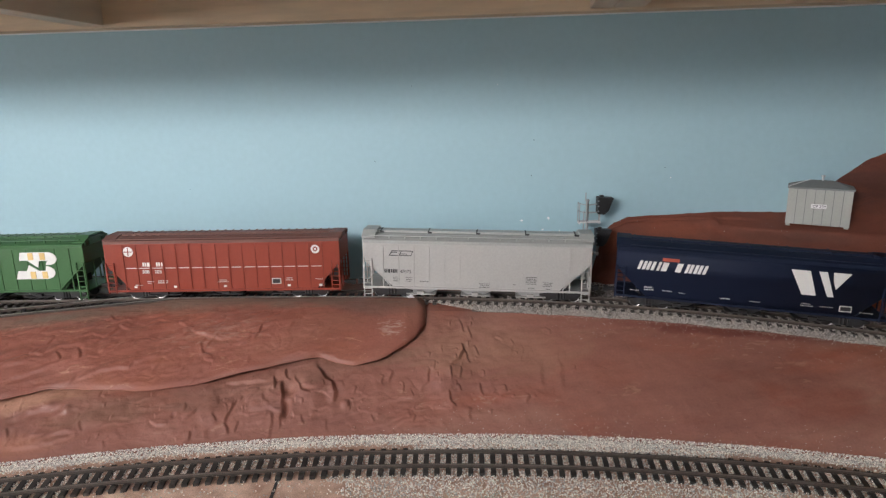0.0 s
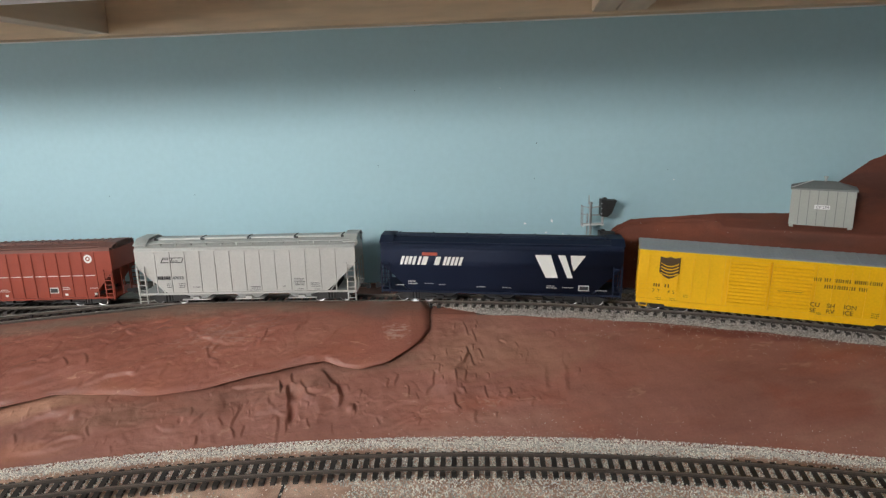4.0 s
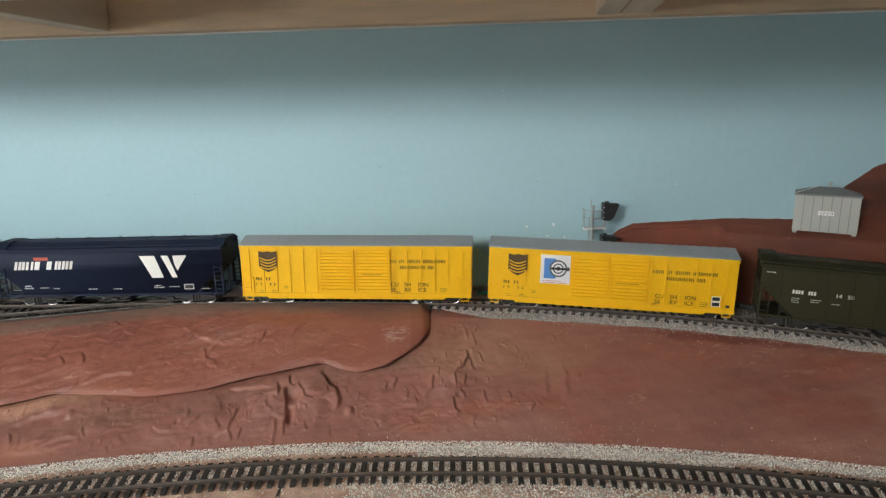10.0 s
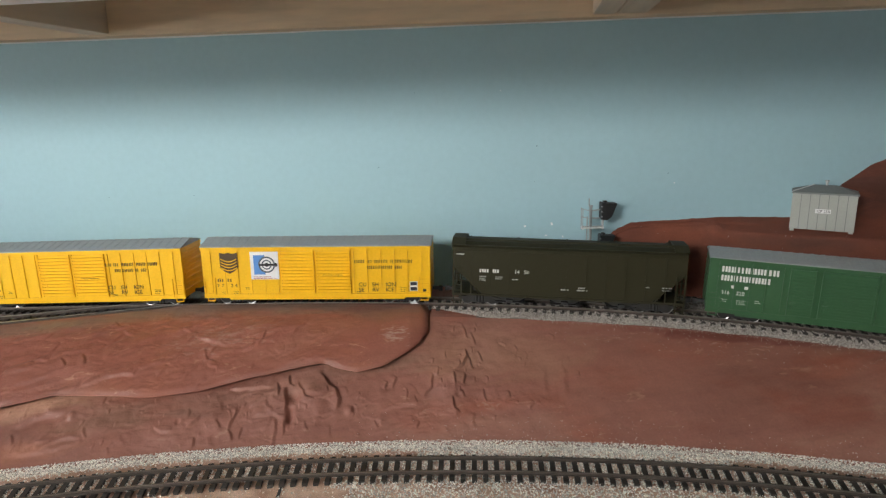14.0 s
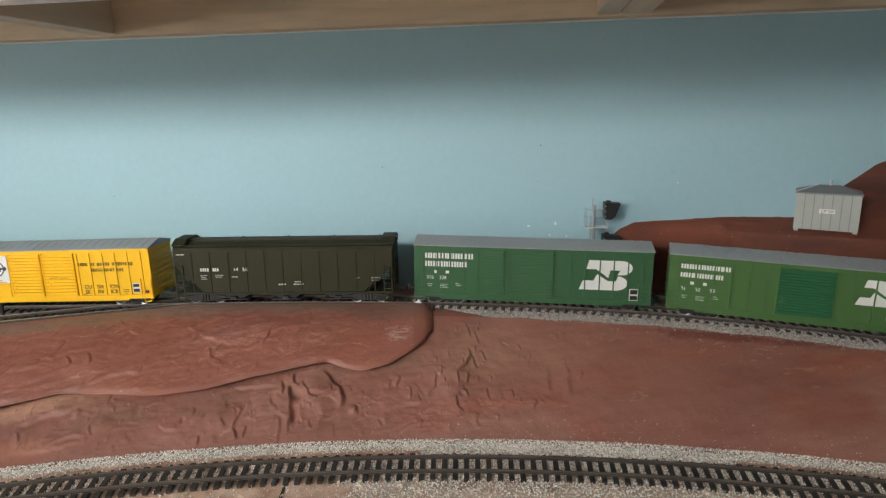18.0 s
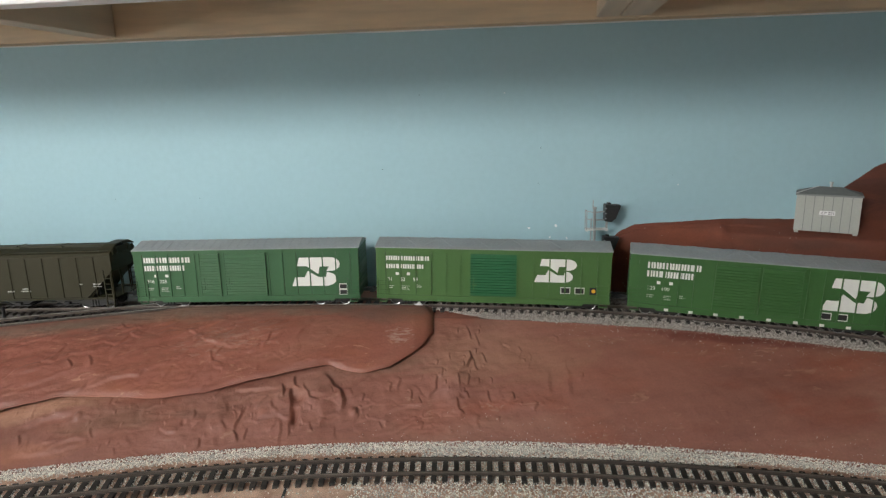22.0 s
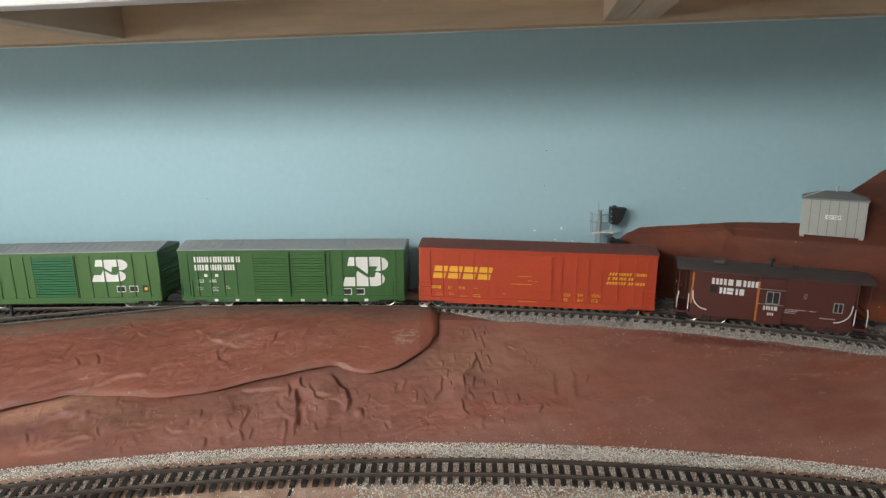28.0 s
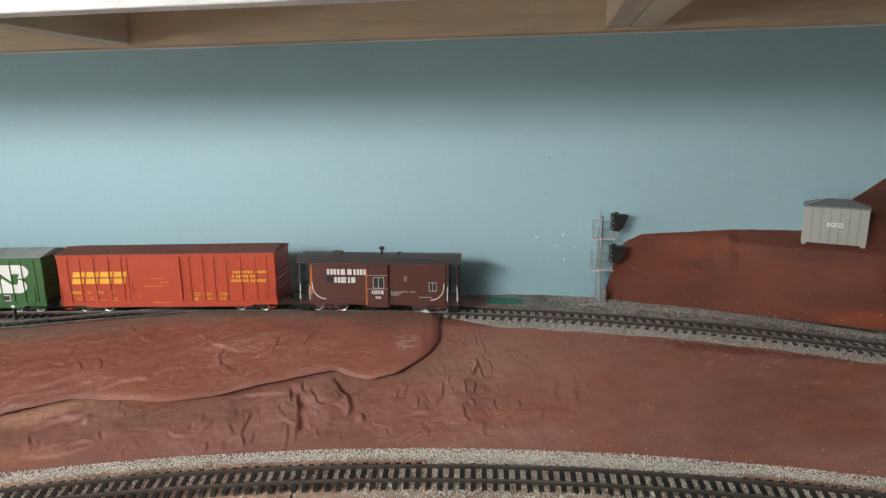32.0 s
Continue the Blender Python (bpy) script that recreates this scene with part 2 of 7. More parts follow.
M_WALL = mat("blue_wall_paint", (0.352, 0.532, 0.587), rough=0.75, var=0.02, scale=5, fine=180, bump=0.00012, amount=0.5)
M_ROOM_DARK = mat("bounce_damping_wall", (0.16, 0.12, 0.09), rough=0.7, var=0.1, scale=3, fine=60)
M_ROOM = mat("room_plaster", (0.66, 0.66, 0.66), rough=0.9, var=0.04, scale=2, fine=60)
M_FLOOR = mat("room_floorboards", (0.36, 0.30, 0.24), rough=0.6, var=0.15, scale=3, fine=40)
M_BENCH = mat("benchwork_ply", (0.42, 0.30, 0.19), rough=0.7, var=0.1, scale=8, fine=80)
M_ROCK = earth("red_clay_plaster", (0.285, 0.116, 0.083), (0.36, 0.180, 0.130), (0.200, 0.082, 0.060), (0.31, 0.102, 0.062), rough=0.55, crease=3.2, until=0.04, fleck=(0.36, 0.175, 0.125))
tone_patch(M_ROCK, (0.47, 0.255, 0.168), (-0.262, -0.081, -0.038), (0.070, 0.010, 0.016), 14, 0.9)
tone_patch(M_ROCK, (0.240, 0.122, 0.083), (-0.225, -0.092, -0.046), (0.060, 0.014, 0.016), 12, 0.7)
tone_patch(M_ROCK, (0.212, 0.098, 0.070), (-0.150, -0.080, -0.041), (0.065, 0.012, 0.014), 4, 0.65)
tone_patch(M_ROCK, (0.200, 0.110, 0.075), (-0.050, -0.056, -0.024), (0.070, 0.011, 0.016), 0, 0.7)
# pale brown patch, painted lighter still where the window lamp leaves it dim
tone_patch(M_ROCK, (0.350, 0.180, 0.120), (0.050, -0.055, -0.020), (0.075, 0.026, 0.024), -4, 0.75)
tone_patch(M_ROCK, (0.40, 0.160, 0.095), (-0.280, -0.116, -0.058), (0.060, 0.010, 0.010), 10, 0.6)
# thin dark red-brown streak along the slope's upper edge
tone_patch(M_ROCK, (0.150, 0.038, 0.026), (0.200, -0.0605, -0.009), (0.115, 0.0055, 0.007), -15, 0.8, 90, 0.7)
tone_patch(M_ROCK, (0.31, 0.080, 0.042), (0.265, -0.112, -0.045), (0.080, 0.014, 0.014), -12, 0.7)
tone_patch(M_ROCK, (0.200, 0.062, 0.038), (0.300, -0.100, -0.048), (0.130, 0.045, 0.030), -8, 0.6)
tone_patch(M_ROCK, (0.26, 0.080, 0.042), (0.320, -0.085, -0.035), (0.110, 0.030, 0.030), -8, 0.6)
M_LEDGE = earth("orange_clay_plaster", (0.285, 0.100, 0.068), (0.35, 0.165, 0.110), (0.20, 0.085, 0.062), (0.36, 0.125, 0.072), rough=0.48, crease=4.2, until=-0.06, fleck=(0.43, 0.205, 0.140))
tone_patch(M_LEDGE, (0.200, 0.138, 0.102), (-0.200, -0.004, 0.002), (0.340, 0.018, 0.03), -2, 0.9, 90, 0.6)
tone_patch(M_LEDGE, (0.180, 0.095, 0.072), (-0.045, -0.022, 0.0), (0.034, 0.012, 0.02), -2, 0.7)
# orange and pale sheen of the glossy ledge, put into the colour
tone_patch(M_LEDGE, (0.43, 0.175, 0.105), (-0.150, -0.041, -0.013), (0.056, 0.014, 0.02), 10, 0.22)
tone_patch(M_LEDGE, (0.66, 0.55, 0.47), (-0.160, -0.040, -0.013), (0.030, 0.011, 0.02), 10, 0.15, 420, 2.8)
tone_patch(M_LEDGE, (0.66, 0.57, 0.50), (-0.029, -0.043, -0.012), (0.010, 0.008, 0.012), 0, 0.42, 420, 1.6)
tone_patch(M_LEDGE, (0.215, 0.150, 0.112), (-0.290, -0.028, 0.0), (0.100, 0.011, 0.02), 12, 0.9, 90, 0.6)
tone_patch(M_LEDGE, (0.21, 0.065, 0.045), (-0.230, -0.042, -0.016), (0.070, 0.008, 0.012), 12, 0.7)
M_HILL = earth("rust_red_plaster", (0.160, 0.044, 0.024), (0.180, 0.055, 0.031), (0.130, 0.038, 0.022), (0.185, 0.048, 0.022))
# next two: brown wash around the shed, with part of its shadow painted in
tone_patch(M_HILL, (0.095, 0.040, 0.026), (0.285, -0.030, 0.051), (0.060, 0.040, 0.007), 0, 0.6)
tone_patch(M_HILL, (0.070, 0.026, 0.018), (0.350, -0.015, 0.090), (0.060, 0.050, 0.030), 0, 0.75)
tone_patch(M_HILL, (0.36, 0.085, 0.024), (0.340, -0.055, 0.006), (0.080, 0.050, 0.012), 0, 0.55)
tone_patch(M_HILL, (0.26, 0.072, 0.034), (0.205, 0.010, 0.050), (0.045, 0.030, 0.014), 0, 0.6)
M_UPBALLAST = mat("upper_grey_ballast", (0.52, 0.475, 0.425), rough=0.9, var=0.1, scale=120, fine=2500, island=0.6)
M_BALLAST = mat("grey_ballast", (0.84, 0.785, 0.70), rough=0.9, var=0.1, scale=120, fine=2500, island=0.5)
M_BED = mat("glued_ballast_bed", (0.80, 0.56, 0.42), rough=0.95, var=0.28, scale=70, fine=1600, bump=0.0006, second="a87c66", amount=0.7)
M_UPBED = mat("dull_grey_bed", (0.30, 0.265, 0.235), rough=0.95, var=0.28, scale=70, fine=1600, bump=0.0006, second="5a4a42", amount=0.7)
M_TIE = mat("dark_sleeper_plastic", (0.045, 0.037, 0.031), rough=0.6, var=0.2, scale=200, fine=2000, obrandom=0.25)
M_RAIL = mat("tarnished_rail", (0.27, 0.235, 0.205), rough=0.45, metal=0.85, var=0.12, scale=40, fine=900)
M_RUBBED = mat("rubbed_bright_rail", (0.60, 0.57, 0.52), rough=0.32, metal=0.9, var=0.2, scale=60, fine=900)
M_RAILSIDE = mat("painted_rail_web", (0.085, 0.066, 0.052), rough=0.7, var=0.15, scale=40, fine=900)
M_PINE = stretched(mat("pine_board", (0.70, 0.56, 0.38), rough=0.6, var=0.12, scale=40, fine=160, second="c8ae8a", amount=0.6), 0.12, 1, 1)
M_PINEX = stretched(mat("pine_joist", (0.72, 0.58, 0.43), rough=0.6, var=0.10, scale=40, fine=160, second="a58f70", amount=0.5), 1, 0.12, 1)
M_WHITE = mat("white_paint", (0.80, 0.80, 0.79), rough=0.5, var=0.02, scale=10, fine=200)
M_BLACK = mat("black_plastic", (0.018, 0.018, 0.019), rough=0.5, var=0.15, scale=100, fine=900)
M_UNDER = mat("underframe_black", (0.022, 0.021, 0.021), rough=0.65, var=0.2, scale=100, fine=900)
M_BROWNFRAME = mat("red_brown_casting", (0.085, 0.026, 0.020), rough=0.6, var=0.2, scale=100, fine=900)
M_WHEEL = mat("blackened_wheel", (0.035, 0.033, 0.032), rough=0.45, metal=0.5, var=0.15, scale=200, fine=900)
M_TREAD = mat("bright_tread", (0.42, 0.41, 0.40), rough=0.34, metal=1.0, var=0.05, scale=200, fine=900)
M_SILVER = mat("dull_silver", (0.42, 0.43, 0.43), rough=0.45, metal=0.6, var=0.1, scale=200, fine=900)
M_BRIGHT = mat("bright_aluminium_paint", (0.72, 0.72, 0.70), rough=0.45, var=0.06, scale=60, fine=900)
M_LETTER = mat("white_lettering", (0.78, 0.78, 0.74), rough=0.5, var=0.04, scale=100, fine=2000)
M_INK = mat("black_lettering", (0.022, 0.022, 0.024), rough=0.5, var=0.05, scale=100, fine=2000)
M_BROWNINK = mat("dark_brown_lettering", (0.075, 0.042, 0.015), rough=0.5, var=0.05, scale=100, fine=2000)
M_GOLD = mat("yellow_lettering", (0.82, 0.45, 0.035), rough=0.5, var=0.04, scale=100, fine=2000)
M_REDINK = mat("red_lettering", (0.50, 0.10, 0.06), rough=0.5, var=0.04, scale=100, fine=2000)
M_BLUEINK = mat("light_blue_print", (0.10, 0.27, 0.62), rough=0.4, var=0.04, scale=100, fine=2000)
M_STEELINK = mat("steel_grey_print", (0.10, 0.12, 0.14), rough=0.5, var=0.05, scale=100, fine=2000)
M_GREYSHED = mat("grey_shed_plastic", (0.40, 0.41, 0.37), rough=0.55, var=0.06, scale=60, fine=900)
M_SHEDROOF = mat("darker_grey_roof", (0.20, 0.215, 0.21), rough=0.6, var=0.08, scale=60, fine=900)
M_GREEN = mat("green_card", (0.035, 0.22, 0.16), rough=0.7, var=0.1, scale=60, fine=900)
M_ROOFGREY = mat("galvanised_grey_roof", (0.36, 0.385, 0.39), rough=0.5, var=0.07, scale=40, fine=500)


def paint(name, c, rough=0.38):
    return mat(name, c, rough=rough, var=0.05, scale=35, fine=700, amount=0.35)


# ---- mesh helpers ----
def box(bm, x0, x1, y0, y1, z0, z1):
    vs = [bm.verts.new(p) for p in ((x0, y0, z0), (x1, y0, z0), (x1, y1, z0), (x0, y1, z0), (x0, y0, z1), (x1, y0, z1), (x1, y1, z1), (x0, y1, z1))]
    for f in ((3, 2, 1, 0), (4, 5, 6, 7), (0, 1, 5, 4), (1, 2, 6, 5), (2, 3, 7, 6), (3, 0, 4, 7)):
        bm.faces.new([vs[i] for i in f])
    return vs


def prism(bm, outline, y0, y1):
    """An outline in x and z, counter-clockwise as seen from -y, drawn out along y."""
    a = [bm.verts.new((x, y0, z)) for x, z in outline]
    b = [bm.verts.new((x, y1, z)) for x, z in outline]
    n = len(a)
    bm.faces.new(a)
    bm.faces.new(b[::-1])
    for i in range(n):
        j = (i + 1) % n
        bm.faces.new((a[j], a[i], b[i], b[j]))


def profile(bm, outline, x0, x1):
    """An outline in y and z drawn out along x."""
    a = [bm.verts.new((x0, y, z)) for y, z in outline]
    b = [bm.verts.new((x1, y, z)) for y, z in outline]
    n = len(a)
    bm.faces.new(a[::-1])
    bm.faces.new(b)
    for i in range(n):
        j = (i + 1) % n
        bm.faces.new((a[i], a[j], b[j], b[i]))


def rod(bm, p, q, r, n=6):
    p, q = Vector(p), Vector(q)
    d = (q - p).normalized()
    u = d.orthogonal().normalized()
    w = d.cross(u)
    rings = [[bm.verts.new(c + (u * math.cos(k * math.tau / n) + w * math.sin(k * math.tau / n)) * r) for k in range(n)] for c in (p, q)]
    bm.faces.new(rings[0][::-1])
    bm.faces.new(rings[1])
    for k in range(n):
        j = (k + 1) % n
        bm.faces.new((rings[0][k], rings[0][j], rings[1][j], rings[1][k]))


def wheel_disc(bm, y0, y1, r, n=20, cx=0.0, cz=0.0):
    a = [bm.verts.new((cx + r * math.cos(k * math.tau / n), y0, cz + r * math.sin(k * math.tau / n))) for k in range(n)]
    b = [bm.verts.new((cx + r * math.cos(k * math.tau / n), y1, cz + r * math.sin(k * math.tau / n))) for k in range(n)]
    bm.faces.new(a)
    bm.faces.new(b[::-1])
    for k in range(n):
        j = (k + 1) % n
        bm.faces.new((a[j], a[k], b[k], b[j]))


def mesh_of(name, bm, material, bevel=0.0, smooth=False):
    if bevel:
        bmesh.ops.bevel(bm, geom=bm.edges[:] + bm.verts[:], offset=bevel, segments=2, affect="EDGES", profile=0.5)
    bmesh.ops.recalc_face_normals(bm, faces=bm.faces[:])
    me = bpy.data.meshes.new(name)
    bm.to_mesh(me)
    bm.free()
    me.materials.append(material)
    if smooth:
        for f in me.polygons:
            f.use_smooth = True
    return me


def part(name, bm, material, parent, label="", bevel=0.0, smooth=False):
    me = bm if isinstance(bm, bpy.types.Mesh) else mesh_of(name, bm, material, bevel, smooth)
    ob = new(name, me)
    ob.parent = parent
    if label:
        tagged(ob, label)
    return ob


def raw_mesh(name, verts, faces, material, smooth=False):
    me = bpy.data.meshes.new(name)
    me.from_pydata(verts, [], faces)
    me.update()
    me.materials.append(material)
    if smooth:
        me.polygons.foreach_set("use_smooth", [True] * len(me.polygons))
    return me


# ---- the plan: upper track as curvature and grade along its length, wall, lower track ----
BEND_AT = [-2.6, -0.75, -0.6, -0.45, -0.3, -0.15, 0.0, 0.15, 0.3, 0.45, 0.6, 0.75, 1.05, 1.2, 2.6]
BEND = [0.0, 0.0, -0.093, -0.186, -0.275, -0.068, 0.516, 0.923, 1.079, 0.509, -0.061, -0.9, -0.9, 0.0, 0.0]
GRADE_AT = [-0.8, -0.5, -0.25, 0.0, 0.25, 0.5, 0.8]
GRADE = [0.0, 0.0241, 0.0174, -0.0157, -0.0491, -0.028, 0.0]
HEADING, RAIL_Z = 0.0929, 0.0055
SS = np.arange(-2.6, 2.6001, 0.01)


def summed(rate):
    total = np.concatenate([[0], np.cumsum((rate[1:] + rate[:-1]) / 2 * 0.01)])
    return total - np.interp(0, SS, total)


TURN = summed(np.interp(SS, BEND_AT, BEND)) + HEADING
TX, TY = summed(np.cos(TURN)), summed(-np.sin(TURN))
TZ = summed(np.interp(SS, GRADE_AT, GRADE)) + RAIL_Z


def track_at(s):
    """The top of the rails, midway between them, s metres along the upper track."""
    return Vector((np.interp(s, SS, TX), np.interp(s, SS, TY), np.interp(s, SS, TZ)))


def track_y(x):
    s = np.interp(x, TX, SS)
    return float(np.interp(s, SS, TY)), float(np.interp(s, SS, TZ))


LOW_R, LOW_X, LOW_Y, LOW_Z = 1.15, -0.05, -0.1340, -0.0609


def low_y(x):
    return LOW_Y - (LOW_R - math.sqrt(max(LOW_R ** 2 - (x - LOW_X) ** 2, 0)))


def siding_y(x):
    """The siding leaves the upper track in a straight line towards the front left."""
    return -0.0155 + 0.219 * (x + 0.335)


def siding_gap(x):
    return min(0.06, max(0.0, track_y(x)[0] - siding_y(x))) if x < -0.18 else 0.0


WALL_TURN, WALL_Y, WALL_TOP = 9.224, 0.0549, 0.2226
WALL_OUT = Vector((-math.sin(radians(WALL_TURN)), -math.cos(radians(WALL_TURN)), 0))


def wall_y(x):
    return WALL_Y - x * math.tan(radians(WALL_TURN))


def wall_point(x, off=0.0, z=0.0):
    """A point on the backdrop above x, off metres out from its face."""
    return Vector((x, wall_y(x), z)) + WALL_OUT * off


# ---- room and wall ----
def slab(name, m, x0, x1, y0, y1, z0, z1, material, label, category="wall"):
    bm = bmesh.new()
    box(bm, x0, x1, y0, y1, z0, z1)
    ob = new(name, mesh_of(name, bm, material))
    ob.matrix_world = m
    return tagged(ob, label, category, kind="structure")


WALL_M = pose(0, WALL_Y, 0, 0, 0, -WALL_TURN)
slab("wall_back", WALL_M, -2.7, 2.7, 0.0, 0.10, -1.0, 1.45, M_WALL, "pale sky blue painted wall with small chips")
slab("floor", pose(0, 0, 0), -2.6, 2.6, -1.26, 0.7, -1.1, -1.0, M_FLOOR, "dark wooden room floor", "floor")
slab("ceiling", pose(0, 0, 0), -2.6, 2.6, -1.26, 0.7, 1.45, 1.55, M_ROOM, "plain off-white ceiling", "ceiling")
bm = bmesh.new()
for y0, y1, z0, z1 in ((-1.26, -1.06, -1.0, 1.45), (-0.44, 0.7, -1.0, 1.45), (-1.06, -0.44, -1.0, -0.22), (-1.06, -0.44, 0.36, 1.45)):
    box(bm, -2.7, -2.6, y0, y1, z0, z1)
tagged(new("wall_left", mesh_of("wall_left", bm, M_ROOM)), "plain off-white wall with an opening for the added fill window", "wall", kind="structure")
# unseen wall, made dark so the right side gets less bounce
slab("wall_right", pose(0, 0, 0), 2.6, 2.7, -1.26, 0.7, -1.0, 1.45, M_ROOM_DARK, "plain unseen wall, dark to hold back bounced light")
bm = bmesh.new()
for x0, x1, z0, z1 in ((-2.7, -1.26, -1.0, 1.45), (-0.46, 2.7, -1.0, 1.45), (-1.26, -0.46, -1.0, 0.365), (-1.26, -0.46, 0.685, 1.45)):
    box(bm, x0, x1, -1.36, -1.26, z0, z1)
tagged(new("wall_window", mesh_of("wall_window", bm, M_ROOM)), "plain off-white wall with a window opening", "wall", kind="structure")
win = tagged(new("window_1"), "white framed window that lets daylight in", "window", kind="structure")
win.location = (-0.86, -1.30, 0.525)
bm = bmesh.new()
for x0, x1, z0, z1 in ((-0.40, -0.38, -0.16, 0.16), (0.38, 0.40, -0.16, 0.16), (-0.38, 0.38, 0.14, 0.16), (-0.38, 0.38, -0.16, -0.14)):
    box(bm, x0, x1, -0.03, 0.03, z0, z1)
part("window_frame", bm, M_WHITE, win)
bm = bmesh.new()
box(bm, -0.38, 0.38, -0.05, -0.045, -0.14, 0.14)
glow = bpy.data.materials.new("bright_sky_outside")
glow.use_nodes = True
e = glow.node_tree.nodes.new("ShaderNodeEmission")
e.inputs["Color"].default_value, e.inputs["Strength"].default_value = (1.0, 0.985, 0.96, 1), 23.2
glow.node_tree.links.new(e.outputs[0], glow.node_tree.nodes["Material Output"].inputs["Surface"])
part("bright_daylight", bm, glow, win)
# unseen glowing window, added to lift the shade under the shelf
fill_win = tagged(new("fill_window"), "added unseen window that fills in light from the left end", "window", kind="structure")
fill_win.location = (-2.64, -0.75, 0.07)
bm = bmesh.new()
for y0, y1, z0, z1 in ((-0.31, -0.29, -0.29, 0.29), (0.29, 0.31, -0.29, 0.29), (-0.29, 0.29, 0.27, 0.29), (-0.29, 0.29, -0.29, -0.27)):
    box(bm, -0.03, 0.03, y0, y1, z0, z1)
part("window_frame", bm, M_WHITE, fill_win)
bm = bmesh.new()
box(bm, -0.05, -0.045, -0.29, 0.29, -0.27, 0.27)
part("bright_daylight", bm, glow, fill_win)
bm = bmesh.new()
box(bm, -2.55, 2.55, -0.46, -0.20, -0.16, -0.075)
box(bm, -2.55, 2.55, -0.20, 0.02, -0.16, -0.075)
bench = tagged(new("layout_bench", mesh_of("layout_bench", bm, M_BENCH)), "plywood bench top that carries the model landscape", "bench", kind="structure")
for x in (-2.3, -0.8, 0.8, 2.3):
    bm = bmesh.new()
    box(bm, x - 0.035, x + 0.035, -0.40, -0.33, -1.0, -0.16)
    part("bench_leg", bm, M_PINE, bench)

# chips and specks in the wall paint
chip_mesh = []
for k in range(3):
    bm = bmesh.new()
    n = 7
    vs = [bm.verts.new(((1 + 0.4 * noise.noise((k * 3.1, a, 0))) * 0.0012 * math.cos(a * math.tau / n), -0.00015, (1 + 0.5 * noise.noise((a, k * 1.7, 4))) * 0.0008 * math.sin(a * math.tau / n))) for a in range(n)]
    bm.faces.new(vs)
    chip_mesh.append(mesh_of("paint_chip", bm, M_WHITE if k != 1 else M_BLACK))
wall_ob = bpy.data.objects["wall_back"]
for k, (x, z, kind, size) in enumerate(((0.0803, 0.0563, 0, 1.7), (0.1027, 0.0585, 0, 2.0), (0.104, 0.037, 0, 1.4), (-0.0448, 0.1075, 1, 0.6), (0.0897, 0.1245, 1, 0.7), (0.2, 0.093, 2, 0.9),
                                        (0.195, 0.101, 1, 0.5), (0.06, 0.17, 2, 0.7), (0.088, 0.095, 1, 0.5), (-0.011, 0.17, 1, 0.5), (-0.216, 0.083, 1, 0.6), (-0.30, 0.082, 1, 0.5), (0.098, 0.0485, 0, 1.3), (0.112, 0.0475, 0, 1.2))):
    c = part("paint_chip", chip_mesh[kind], None, wall_ob)
    lx = x / math.cos(radians(WALL_TURN))
    c.matrix_local = Matrix.LocRotScale((lx, -0.0003, z), Euler((0, k * 1.3, 0)), (size * 0.62, 1, size * 0.62))

# ---- shelf overhead: pine rear board and joists, white fascia in front ----
shelf = tagged(new("overhead_shelf"), "unpainted pine shelf frame with a white front fascia on the wall", "shelf", kind="structure")
shelf.matrix_world = WALL_M
bm = bmesh.new()
box(bm, -1.6, 1.6, -0.019, -0.0005, WALL_TOP, WALL_TOP + 0.095)
part("rear_board", bm, M_PINE, shelf, "orange-brown pine board along the wall", bevel=0.0008)
bm = bmesh.new()
for k in range(160):   # uneven bead of filler under the board
    x = -1.6 + k * 0.02
    a, b = 0.0010 + 0.0006 * noise.noise((k * 0.31, 0, 0)), 0.0010 + 0.0006 * noise.noise((k * 0.31 + 0.31, 0, 0))
    vs = box(bm, x, x + 0.02, -0.0030, -0.0003, WALL_TOP - 0.0010, WALL_TOP - 0.0001)
    for q in (0, 3):
        vs[q].co.z = WALL_TOP - a
    for q in (1, 2):
        vs[q].co.z = WALL_TOP - b
part("filler_bead", bm, M_WHITE, shelf, "cream bead of filler along the board")
for x0, x1 in ((-0.2905, -0.2700), (0.1320, 0.1489), (0.1498, 0.1725), (0.60, 0.644), (-0.80, -0.756)):
    bm = bmesh.new()
    box(bm, x0, x1, -0.215, -0.0195, WALL_TOP + 0.0015, WALL_TOP + 0.093)
    part("joist", bm, M_PINEX, shelf, "sawn pine joist", bevel=0.0008)
bm = bmesh.new()
box(bm, -1.6, 1.6, -0.230, -0.2155, 0.2174, 0.34)
part("fascia", bm, M_WHITE, shelf, "white painted fascia board", bevel=0.001)
bm = bmesh.new()
box(bm, -1.6, 1.6, -0.230, -0.0005, WALL_TOP + 0.095, WALL_TOP + 0.113)
part("shelf_board", bm, M_WHITE, shelf)


# ---- the land ----
def spread(lo, hi, n):
    return [lo + (hi - lo) * k / (n - 1) for k in range(n)]


GX = spread(-2.5, -0.55, 40)[:-1] + spread(-0.55, -0.4, 60)[:-1] + spread(-0.4, -0.33, 60)[:-1] + spread(-0.33, 0.13, 960)[:-1] + spread(0.13, 0.4, 230)[:-1] + spread(0.4, 0.55, 60) + spread(0.55, 2.5, 40)[1:]


def slope_top(x):
    y, z = track_y(x)
    return y - 0.024, z - 0.0065


def slope_foot(x):
    y = min(low_y(max(min(x, 0.7), -0.7)) + 0.026, slope_top(x)[0] - 0.05)
    return y, LOW_Z - 0.0046


def fbm(x, y, z, octaves=4):
    return noise.fractal((x, y, z), 1.0, 2.0, octaves)


